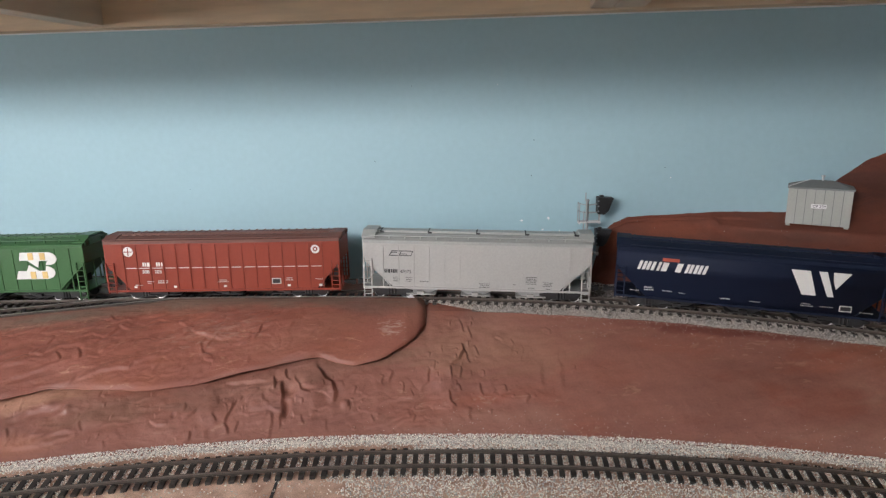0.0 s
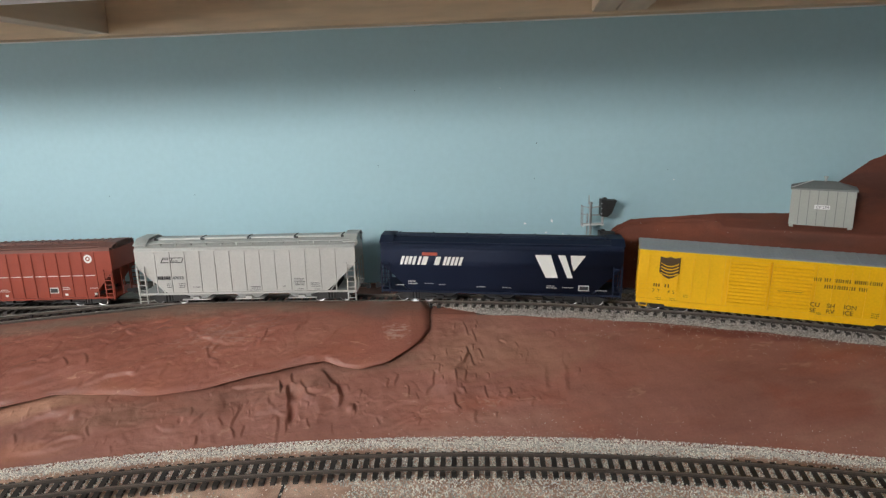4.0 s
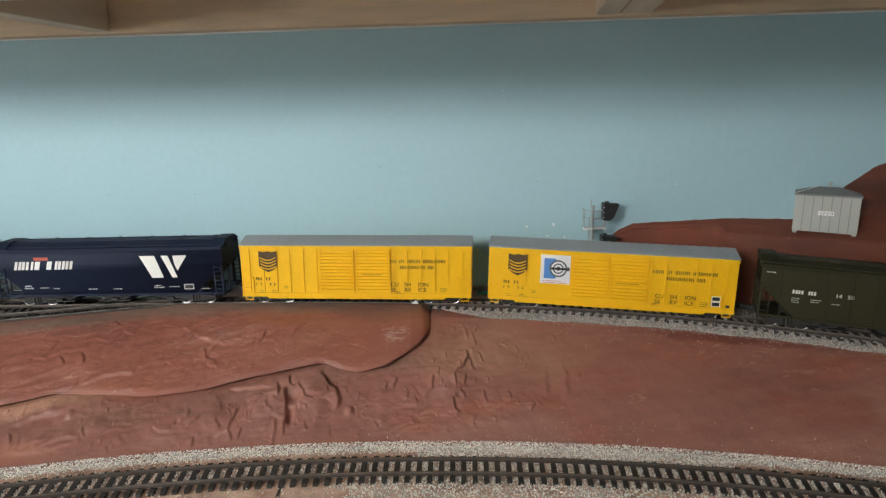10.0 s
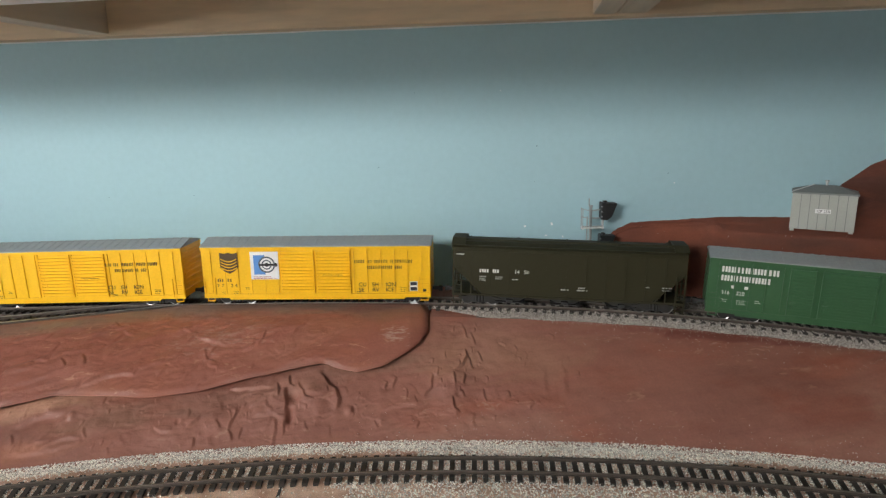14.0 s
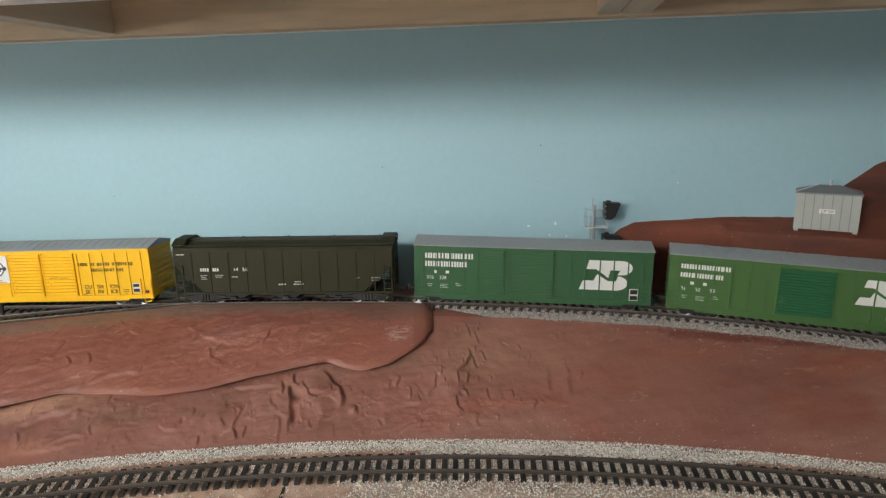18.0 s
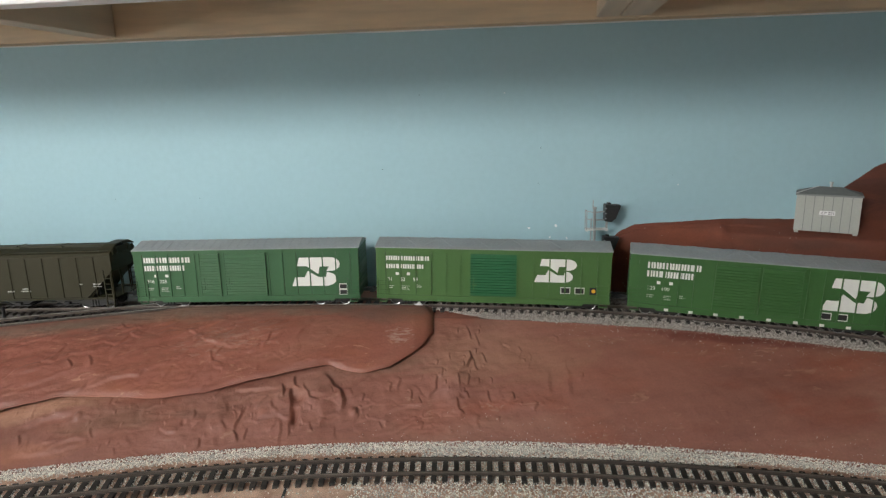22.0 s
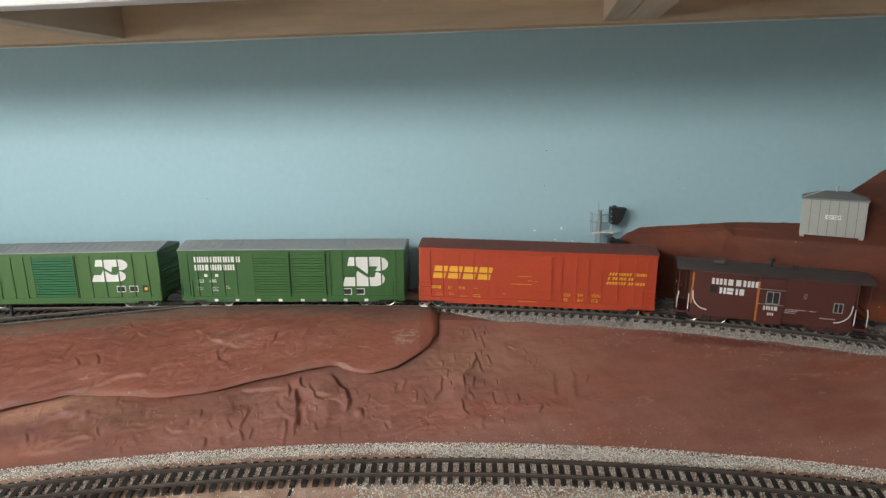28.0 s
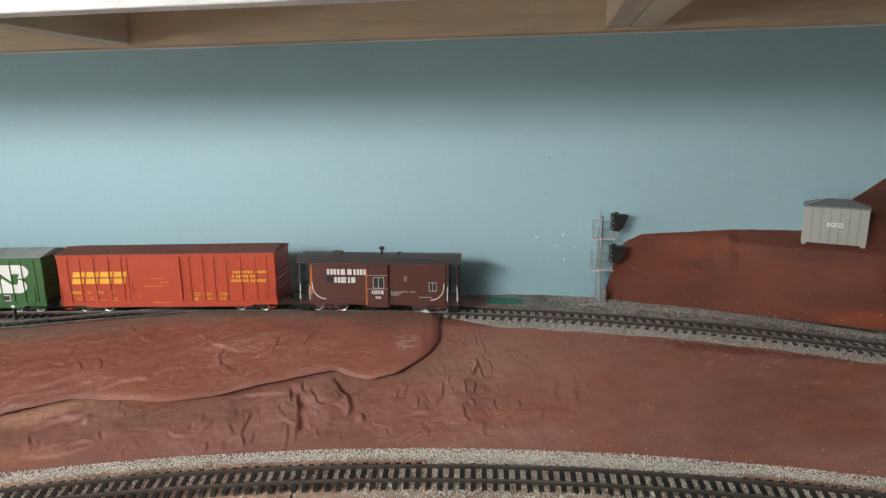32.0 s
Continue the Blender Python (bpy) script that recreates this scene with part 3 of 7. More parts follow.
class Relief:
    """Tears in wet plaster on a flat map: each rises slowly to a curved lip and drops off sharply."""

    def __init__(self, x0, x1, d1, step=0.0005):
        self.x0, self.step = x0, step
        self.gx, self.gd = np.meshgrid(np.arange(x0, x1, step), np.arange(0, d1, step))
        self.h = np.zeros_like(self.gx)

    def tear(self, x, d, turn, length, height, curve=0.3, width=0.004, drop=0.0008):
        c, s = math.cos(radians(turn)), math.sin(radians(turn))
        p = (self.gx - x) * c + (self.gd - d) * s
        q = -(self.gx - x) * s + (self.gd - d) * c
        wob = 0.07 * length * np.sin(p / length * 4.5 + x * 900) + 0.015 * length * np.sin(p / length * 13 + d * 700)
        q = q - curve * p * p / length + wob
        along = np.clip(1 - (p / length) ** 2, 0, 1)
        up = np.where(q < 0, np.exp(np.minimum(q, 0) / width), np.clip(1 - q / drop, 0, 1))
        groove = np.where(q > 0, -0.32 * np.exp(-((q - drop) / (drop * 1.6)) ** 2), 0)
        self.h += 1.5 * height * along * (up + groove)

    def fold(self, line, height, width, drop):
        """A fold along a line of points in millimetres: it rises slowly to a lip and drops off on the side away from the window."""
        pts = [(x / 1000, d / 1000) for x, d in line]
        height, width, drop = height / 1000, width / 1000, 1.7 * drop / 1000
        reach = 4 * width + 0.004
        i0, i1 = (int((f(p[0] for p in pts) + k * reach - self.x0) / self.step) for f, k in ((min, -1), (max, 1)))
        j0, j1 = (int((f(p[1] for p in pts) + k * reach) / self.step) for f, k in ((min, -1), (max, 1)))
        win = np.s_[max(j0, 0):max(j1, 0), max(i0, 0):max(i1, 0)]
        gx, gd = self.gx[win], self.gd[win]
        if not gx.size:
            return
        cx, cd = pts[-1][0] - pts[0][0], pts[-1][1] - pts[0][1]
        side = 1 if -cd * 0.85 + cx * 0.5 > 0 else -1
        total = sum(math.dist(a, b) for a, b in zip(pts, pts[1:]))
        best, q, t, walked = np.full(gx.shape, 9.0), np.zeros_like(gx), np.zeros_like(gx), 0.0
        for (ax, ad), (bx, bd) in zip(pts, pts[1:]):
            n = math.hypot(bx - ax, bd - ad)
            ux, ud = (bx - ax) / n, (bd - ad) / n
            p = np.clip((gx - ax) * ux + (gd - ad) * ud, 0, n)
            far = np.hypot(gx - ax - p * ux, gd - ad - p * ud)
            near = far < best
            best = np.where(near, far, best)
            q = np.where(near, side * far * np.sign((gd - ad) * ux - (gx - ax) * ud), q)
            t = np.where(near, (walked + p) / total, t)
            walked += n
        q = q + 0.0004 * np.sin(t * total * 620 + pts[0][0] * 900) * np.exp(-np.abs(q) / 0.0015)
        along = np.clip(1 - np.abs(2 * t - 1) ** 3, 0, 1) * (0.8 + 0.2 * np.sin(t * total * 350 + pts[0][1] * 700))
        up = np.where(q < 0, np.exp(np.minimum(q, 0) / width), 0.5 + 0.5 * np.cos(math.pi * np.clip(q / drop, 0, 1)))
        groove = np.where(q > 0, -0.45 * np.exp(-((q - drop) / (drop * 1.3)) ** 2), 0)
        self.h[win] += height * along * (up + groove)

    def lump(self, x, d, rx, rd, height):
        """A soft lump, or a pit where the height is negative, in millimetres."""
        self.h += height / 1000 * np.exp(-(((self.gx * 1000 - x) / rx) ** 2 + ((self.gd * 1000 - d) / rd) ** 2) ** 1.5)

    def at(self, x, d):
        i, j = (x - self.x0) / self.step, d / self.step
        n, m = self.h.shape
        if i < 0 or j < 0 or i >= m - 1 or j >= n - 1:
            return 0.0
        a, b = int(i), int(j)
        u, v = i - a, j - b
        h = self.h
        return float((h[b, a] * (1 - u) + h[b, a + 1] * u) * (1 - v) + (h[b + 1, a] * (1 - u) + h[b + 1, a + 1] * u) * v)


SLOPE_RELIEF, LEDGE_RELIEF = Relief(-0.42, 0.40, 0.097), Relief(-0.42, 0.0, 0.075)
r = random.Random(21)
for k in range(14):   # scattered small tears, upright and slanting
    x, v = (r.gauss(-0.15, 0.07), r.uniform(0.56, 0.97)) if k < 9 else (r.gauss(0.0, 0.04), r.uniform(0.35, 0.85))
    SLOPE_RELIEF.tear(x, v * 0.095, r.choice((-1, 1)) * r.uniform(60, 105), r.uniform(0.0015, 0.0040), r.uniform(0.0002, 0.0006), r.uniform(-0.6, 0.6), r.uniform(0.001, 0.003), 0.0006)
for k in range(14):   # tight group of pulled-up tips
    SLOPE_RELIEF.tear(r.gauss(0.018, 0.012), r.gauss(0.42, 0.12) * 0.095, -r.uniform(60, 110), r.uniform(0.0015, 0.0035), r.uniform(0.0003, 0.0008), r.uniform(-0.5, 0.5), r.uniform(0.0008, 0.002), 0.0005)
for k in range(50):   # long trowel strokes
    SLOPE_RELIEF.tear(r.uniform(-0.34, 0.02), r.uniform(0.55, 0.96) * 0.095, r.gauss(-8, 9), r.uniform(0.006, 0.022), r.uniform(0.00008, 0.0003), r.uniform(-0.08, 0.08), r.uniform(0.002, 0.005), 0.0009)
for k in range(26):   # faint runs down the smooth half
    SLOPE_RELIEF.tear(r.uniform(0.05, 0.36), r.uniform(0.15, 0.85) * 0.095, r.gauss(-90, 14), r.uniform(0.003, 0.009), r.uniform(0.00006, 0.0002), r.uniform(-0.2, 0.2), r.uniform(0.001, 0.003), 0.0008)
for k in range(70):   # pits and tips
    x, v = (r.gauss(-0.15, 0.075), r.uniform(0.55, 0.97)) if k < 54 else (r.gauss(0.01, 0.03), r.uniform(0.30, 0.85))
    SLOPE_RELIEF.tear(x, v * 0.095, r.uniform(-100, 100), r.uniform(0.0008, 0.0020), r.uniform(0.0002, 0.0006), r.uniform(-0.6, 0.6), r.uniform(0.0006, 0.0016), 0.0005)
for x, d, rx, rd, height in ((-101, 73.2, 2.4, 4.2, -4.5), (-100, 61.5, 3.0, 3.0, -2.2), (-249, 66.2, 2.5, 2.0, 1.3), (-60.6, 70.8, 2.6, 2.4, 1.4), (-176.6, 74.0, 1.6, 1.6, -1.2), (16, 60.7, 1.8, 1.8, -0.9),
                             (-84, 61, 9, 10, 2.2), (-118, 64, 12, 8, 1.8), (-233, 74, 8, 5, 1.2), (-262, 60, 26, 5, 1.6), (-150, 76, 10, 8, 1.0), (-196, 80, 16, 7, 1.0), (8, 52, 14, 10, 1.5)):
    SLOPE_RELIEF.lump(x, d, rx, rd, height)
for k in range(14):
    LEDGE_RELIEF.tear(r.uniform(-0.40, -0.12), r.uniform(0.012, 0.056), r.choice((0, 0, 180)) + r.gauss(-14, 9), r.uniform(0.008, 0.024), r.uniform(0.0002, 0.0005), r.uniform(-0.15, 0.15), r.uniform(0.004, 0.008), 0.0012)
for k in range(60):
    LEDGE_RELIEF.tear(r.uniform(-0.40, -0.06), r.uniform(0.008, 0.060), r.gauss(-13, 10), r.uniform(0.004, 0.018), r.uniform(0.0001, 0.00035), r.uniform(-0.15, 0.15), r.uniform(0.0012, 0.004), 0.0008)
for k in range(34):   # soft slumps, each with a lip away from the window
    x, d = (r.uniform(-0.33, -0.01), r.uniform(50, 90)) if k < 30 else (r.uniform(-0.02, 0.05), r.uniform(30, 80))
    x, a, n = 1000 * x, r.gauss(70, 28), r.uniform(2.5, 7)
    bow, c, e = r.uniform(-0.5, 0.5) * n, n * math.cos(radians(a)), n * math.sin(radians(a))
    SLOPE_RELIEF.fold(((x - c, d - e), (x + bow * math.sin(radians(a)), d - bow * math.cos(radians(a))), (x + c, d + e)), r.uniform(0.25, 0.6), r.uniform(3.5, 8), r.uniform(0.7, 1.4))
for k in range(30):
    x, d, a, n = r.uniform(-330, -70), r.uniform(14, 52), r.gauss(-20, 14), r.uniform(4, 12)
    c, e = n * math.cos(radians(a)), n * math.sin(radians(a))
    LEDGE_RELIEF.fold(((x - c, d - e), (x, d + r.uniform(-1.5, 1.5)), (x + c, d + e)), r.uniform(0.3, 0.8), r.uniform(2.5, 5), r.uniform(0.6, 1.0))
# the folds that tell this slope and ledge apart
for height, width, drop, line in (
        (1.6, 7, 1.2, ((-285.1, 69.8), (-278.8, 68.8), (-273.3, 66.2), (-266.8, 65.1), (-252.8, 64.1))),
        (0.7, 3, 0.8, ((-238, 73.5), (-234, 79.8))),
        (0.9, 3, 0.9, ((-262.1, 82.8), (-250.5, 78.8), (-236.8, 78.4))),
        (1.1, 5, 1, ((-281.7, 83.3), (-264.6, 84.2), (-253.1, 83.8), (-242, 82.1), (-235.5, 79.7))),
        (0.8, 2, 0.7, ((-283, 74.3), (-278.1, 79.5))),
        (0.7, 2, 0.7, ((-219, 84.4), (-215.3, 90.3))),
        (0.9, 3, 0.8, ((-191.9, 75.1), (-185.7, 79.3), (-179, 78.4))),
        (1.8, 3, 1, ((-164, 83.1), (-163.6, 87.6), (-168, 91.3))),
):
    SLOPE_RELIEF.fold(line, 1.2 * height, width, drop)
for height, width, drop, line in (
        (0.9, 3, 0.8, ((-161.9, 70.1), (-163.6, 73.7), (-170.2, 77))),
        (0.9, 4, 2, ((-154.7, 83.7), (-150.6, 91.2))),
        (1.3, 3, 0.8, ((-138, 67), (-140.5, 74.8), (-142.2, 79.4))),
        (1.4, 3, 0.8, ((-142.8, 80.1), (-139.9, 82.8), (-137.7, 86.5))),
        (0.8, 2, 0.7, ((-150.8, 74.7), (-147.5, 79.2))),
        (1.3, 6, 0.9, ((-146.2, 54.9), (-125, 54.8), (-119.1, 54.2), (-114.1, 55.5))),
        (1.3, 3, 0.8, ((-113.9, 51.7), (-110.6, 57.1), (-111.5, 61.5))),
        (0.9, 3, 0.8, ((-121.4, 59.4), (-125.9, 65), (-130, 67.7))),
):
    SLOPE_RELIEF.fold(line, 1.2 * height, width, drop)
for height, width, drop, line in (
        (2.2, 9, 1.3, ((-107.3, 54.9), (-105.2, 63.9), (-104.4, 71.8))),
        (1.3, 3, 0.8, ((-105.4, 46.4), (-103.9, 53.5), (-100, 55.5))),
        (1.5, 4, 0.9, ((-98.5, 52), (-91.9, 62), (-85.2, 65.1))),
        (2.0, 10, 1.5, ((-83.9, 44.4), (-77.3, 52.5), (-71.2, 57.2), (-68.3, 62.9), (-69.5, 67.7), (-72.5, 69.8))),
        (1.2, 2, 0.9, ((-58.8, 67.5), (-59.3, 72.2))),
        (1.1, 3, 1.2, ((-111.1, 73.6), (-110.5, 82.8), (-110.7, 88.5), (-112.4, 94.2))),
        (1, 3, 0.9, ((-104.7, 75.2), (-104.8, 85.4))),
        (1.2, 3, 0.9, ((-110.6, 89.1), (-112.7, 95.2))),
):
    SLOPE_RELIEF.fold(line, 1.2 * height, width, drop)
for height, width, drop, line in (
        (1.2, 6, 0.9, ((-126.7, 73), (-114.1, 71.8), (-104.9, 73.8))),
        (0.9, 2, 0.7, ((-136.5, 66.7), (-139.5, 70.4))),
        (1.1, 2, 0.7, ((-132.4, 78.9), (-134.9, 85.4))),
        (0.8, 2, 0.7, ((-90.9, 76.7), (-88.3, 83))),
        (0.8, 3, 0.8, ((-84.3, 77.3), (-79.1, 74.6))),
        (1, 2, 0.7, ((-43.4, 77.2), (-39.7, 81.8))),
        (1, 2, 0.7, ((-11.3, 78.2), (-14.4, 81.8))),
        (0.9, 4, 1, ((-39.6, 71.8), (-29.8, 68.6), (-10, 65.4))),
):
    SLOPE_RELIEF.fold(line, 1.2 * height, width, drop)
for height, width, drop, line in (
        (1.2, 2, 0.8, ((-33.9, 51.4), (-37, 56.1))),
        (1.2, 2, 0.8, ((-27.4, 48.2), (-31.7, 55.3))),
        (0.9, 2, 0.7, ((-19.6, 56.9), (-21.2, 64.2))),
        (1.3, 3, 0.8, ((-1.6, 46.4), (-3.1, 56.1), (-8.8, 62))),
        (2.2, 3, 0.9, ((22.7, 27), (23.2, 33.3), (19.9, 39.9), (13.9, 44.6))),
        (1.8, 3, 0.8, ((24.1, 31.5), (27.1, 42.7))),
        (0.8, 2, 0.7, ((21.4, 5.2), (24.8, 19.1))),
        (0.8, 2, 0.7, ((27.8, 12.8), (30, 24.1))),
):
    SLOPE_RELIEF.fold(line, 1.2 * height, width, drop)
for height, width, drop, line in (
        (0.9, 2, 0.7, ((31.4, 28.6), (34.9, 37.4))),
        (1, 2, 0.7, ((2.6, 41.4), (1.2, 48.9))),
        (1.1, 2, 0.7, ((13.5, 46.3), (14, 53.6))),
        (1, 2, 0.7, ((22, 46.2), (19.2, 53.5))),
        (1.1, 2, 0.8, ((14.1, 58.7), (18.9, 59.1), (19.9, 63))),
        (1.2, 4, 0.9, ((11.2, 62.3), (13.2, 70.2), (17, 73.5))),
        (1.1, 3, 0.8, ((33.4, 56.5), (35.1, 65.8))),
        (1.3, 3, 0.8, ((51.3, 57.3), (51.6, 61.6), (47.4, 64.4))),
):
    SLOPE_RELIEF.fold(line, 1.2 * height, width, drop)
for height, width, drop, line in (
        (0.9, 2, 0.7, ((68.2, 64.3), (64.5, 69.4))),
        (0.7, 2, 0.7, ((47.9, 20.8), (53.4, 23.9))),
        (0.6, 2, 0.7, ((59, 22.7), (60.6, 26.8))),
        (0.45, 1.5, 0.7, ((83.1, 13.1), (86.2, 11.9), (88.7, 14.2), (87.8, 17.7))),
        (0.6, 4, 2, ((78.1, 39.5), (76.5, 60.2))),
        (0.6, 4, 2, ((92.2, 38.9), (90.5, 59.7))),
        (0.5, 2, 0.8, ((185.5, 27.6), (189.4, 23), (202.6, 16.2))),
        (0.6, 2, 0.7, ((31, 3.9), (31.9, 9.3))),
):
    SLOPE_RELIEF.fold(line, 1.2 * height, width, drop)
for height, width, drop, line in (
        (0.9, 3, 0.8, ((-80.2, 60.1), (-88.1, 60.6), (-94.5, 57.9))),
):
    SLOPE_RELIEF.fold(line, 1.2 * height, width, drop)
for height, width, drop, line in (
        (1.2, 4, 0.8, ((-244.2, 50.7), (-226.6, 47.6), (-214.2, 47.8), (-211.8, 45.4), (-198, 42), (-195.1, 38.4))),
        (0.9, 4, 0.9, ((-302.4, 43.7), (-290, 40.2), (-285.6, 37.3))),
        (1, 3, 0.8, ((-288.1, 32.6), (-285.5, 34.7), (-277.2, 35))),
        (1, 2, 0.7, ((-270.6, 34.1), (-263.8, 40.3))),
        (1.1, 3, 0.8, ((-256.6, 32.5), (-250.6, 40.1))),
        (0.9, 4, 0.9, ((-278, 35), (-270.6, 31), (-251.8, 29.8))),
        (0.8, 4, 0.9, ((-238.8, 39.2), (-226.9, 34.3), (-218, 30.6))),
        (0.9, 5, 0.9, ((-298.4, 51.7), (-279.4, 47.1), (-264.3, 41.6))),
):
    LEDGE_RELIEF.fold(line, 1.05 * height, width, drop)
for height, width, drop, line in (
        (0.7, 3, 0.8, ((-242.5, 16.1), (-228.8, 13.3))),
        (1.1, 4, 0.9, ((-181.2, 24.6), (-173.9, 27.8), (-156.5, 31.4), (-142.2, 31.1))),
        (0.9, 2, 0.7, ((-184, 28), (-177.9, 24.3))),
        (0.8, 4, 0.9, ((-170, 22.4), (-156.3, 17.1))),
        (0.9, 3, 0.9, ((-197.9, 49.7), (-191.7, 45.4))),
        (1.2, 2, 0.7, ((-126.7, 22.4), (-127.8, 27.8), (-131.1, 31.4))),
        (0.9, 3, 0.9, ((-170.5, 33.5), (-164.9, 41.2), (-156.1, 43.2))),
        (0.8, 2, 0.8, ((-164.1, 43.6), (-155.2, 46.1))),
):
    LEDGE_RELIEF.fold(line, 1.05 * height, width, drop)
for height, width, drop, line in (
        (0.8, 3, 0.8, ((-248, 52.3), (-235.8, 50.8))),
        (0.7, 2, 0.7, ((-247.4, 8.9), (-237.1, 15.7))),
        (0.8, 2, 0.7, ((-236.2, 17.5), (-225.9, 22.3))),
        (0.8, 2, 0.8, ((-191.4, 19.1), (-183.4, 23.4))),
        (0.8, 3, 0.9, ((-140.5, 35.7), (-134.9, 33.2), (-133, 29.3))),
        (0.8, 3, 0.9, ((-171.5, 59.9), (-165.7, 53.9), (-161.6, 51.8))),
        (0.6, 3, 0.9, ((-117.9, 34.2), (-113.3, 35.8), (-109.5, 34.1))),
        (0.6, 4, 1, ((-91.3, 30.3), (-76.5, 31), (-59.8, 30.2))),
):
    LEDGE_RELIEF.fold(line, 1.05 * height, width, drop)


def crumpled(x, y, seed):
    """Crisp broken ridges at three scales."""
    total, k = 0.0, 1.0
    for _ in range(3):
        total += k * (1 - abs(noise.noise((x, y, seed)))) ** 5
        x, y, seed, k = x * 2.1, y * 2.1, seed + 3.7, k * 0.5
    return total


def slope_point(x, v):
    """Plaster slope between the two tracks: v = 0 at the upper roadbed, 1 at the lower one."""
    (y1, z1), (y0, z0) = slope_top(x), slope_foot(x)
    y, z = y1 + (y0 - y1) * v, z1 + (z0 - z1) * v
    n = Vector((0, -(z1 - z0), y1 - y0)).normalized()
    left = 1 / (1 + math.exp((x - 0.05) / 0.022))
    edge = min(1, v * 8, (1 - v) * 6)
    d = v * 0.095
    h = 0.003 * math.sin(v * math.pi) + edge * 0.0016 * fbm(x * 12, d * 16, 3.0)
    h += edge * (SLOPE_RELIEF.at(x, d) + (0.15 + 0.85 * left) * (0.0010 * fbm(x * 48, d * 60, 5.0, 3) + 0.0006 * crumpled(x * 38, d * 70 + x * 6, 2.0) * max(0, 0.2 + 1.3 * noise.noise((x * 22, d * 40, 7)))))
    if left > 0.1:   # lobes where the plaster slumped
        for cx, cv, r in ((-0.087, 0.60, 0.015), (-0.165, 0.74, 0.020), (-0.235, 0.78, 0.026), (0.012, 0.50, 0.016)):
            q = math.hypot((x - cx), (v - cv) * 0.095) / r
            h += 0.0016 * left * math.exp(-q * q * 1.6)
    return Vector((x, y, z)) + n * h


def sheet(name, xs, vs, fn, material):
    verts = [tuple(fn(x, v)) for v in vs for x in xs]
    n = len(xs)
    faces = [(j * n + i, (j + 1) * n + i, (j + 1) * n + i + 1, j * n + i + 1) for j in range(len(vs) - 1) for i in range(n - 1)]
    return raw_mesh(name, verts, faces, material, True)


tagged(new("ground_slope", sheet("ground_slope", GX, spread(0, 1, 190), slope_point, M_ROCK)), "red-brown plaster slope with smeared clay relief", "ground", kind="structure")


def upper_bed(x, v):
    y1, z1 = slope_top(x)
    y1 -= siding_gap(x)
    y, z = track_y(x)
    yw = wall_y(x) - 0.0005
    if v < 0.4:
        k = v / 0.4
        return (x, y1 + (y + 0.012 - y1) * k, z1 + (0.0019 + 0.0002 * noise.noise((x * 90, v * 9, 0))) * min(1, k * 3.6))
    w = (v - 0.4) / 0.6
    rise = 0.0055 * min(1, max(0, x / 0.08))
    return (x, y + 0.012 + (yw - y - 0.012) * w, z1 + 0.0019 + (rise + 0.0006 * noise.noise((x * 60, w * 3, 2))) * min(1, w * 3))


bed = sheet("upper_roadbed", GX, spread(0, 1, 16), upper_bed, M_ROCK)
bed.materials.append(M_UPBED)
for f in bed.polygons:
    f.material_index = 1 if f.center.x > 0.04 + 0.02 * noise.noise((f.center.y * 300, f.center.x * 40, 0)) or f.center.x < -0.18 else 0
tagged(new("upper_roadbed", bed), "grey ballasted roadbed along the wall", "roadbed", kind="structure")


def lower_bed(x, v):
    y0, z0 = slope_foot(x)
    return (x, y0 + 0.001 + (-0.455 - y0) * v, z0 + 0.0003 * noise.noise((x * 80, v * 60, 5)))


tagged(new("lower_roadbed", sheet("lower_roadbed", GX, spread(0, 1, 60), lower_bed, M_BED)), "beige and grey ballasted flat ground", "roadbed", kind="structure")

# the loose plaster ledge in front of the left half: its lower rim hangs clear of the slope
RIM_X = [-2.5, -0.60, -0.45, -0.3104, -0.2905, -0.2662, -0.2379, -0.1970, -0.1640, -0.1312, -0.0950, -0.0806, -0.0697, -0.0548, -0.0363, -0.0177, -0.0079, -0.0044]
RIM_V = [0.55, 0.55, 0.62, 0.643, 0.608, 0.566, 0.582, 0.615, 0.583, 0.506, 0.431, 0.401, 0.443, 0.470, 0.418, 0.298, 0.203, 0.094]
LEDGE_END = -0.0035


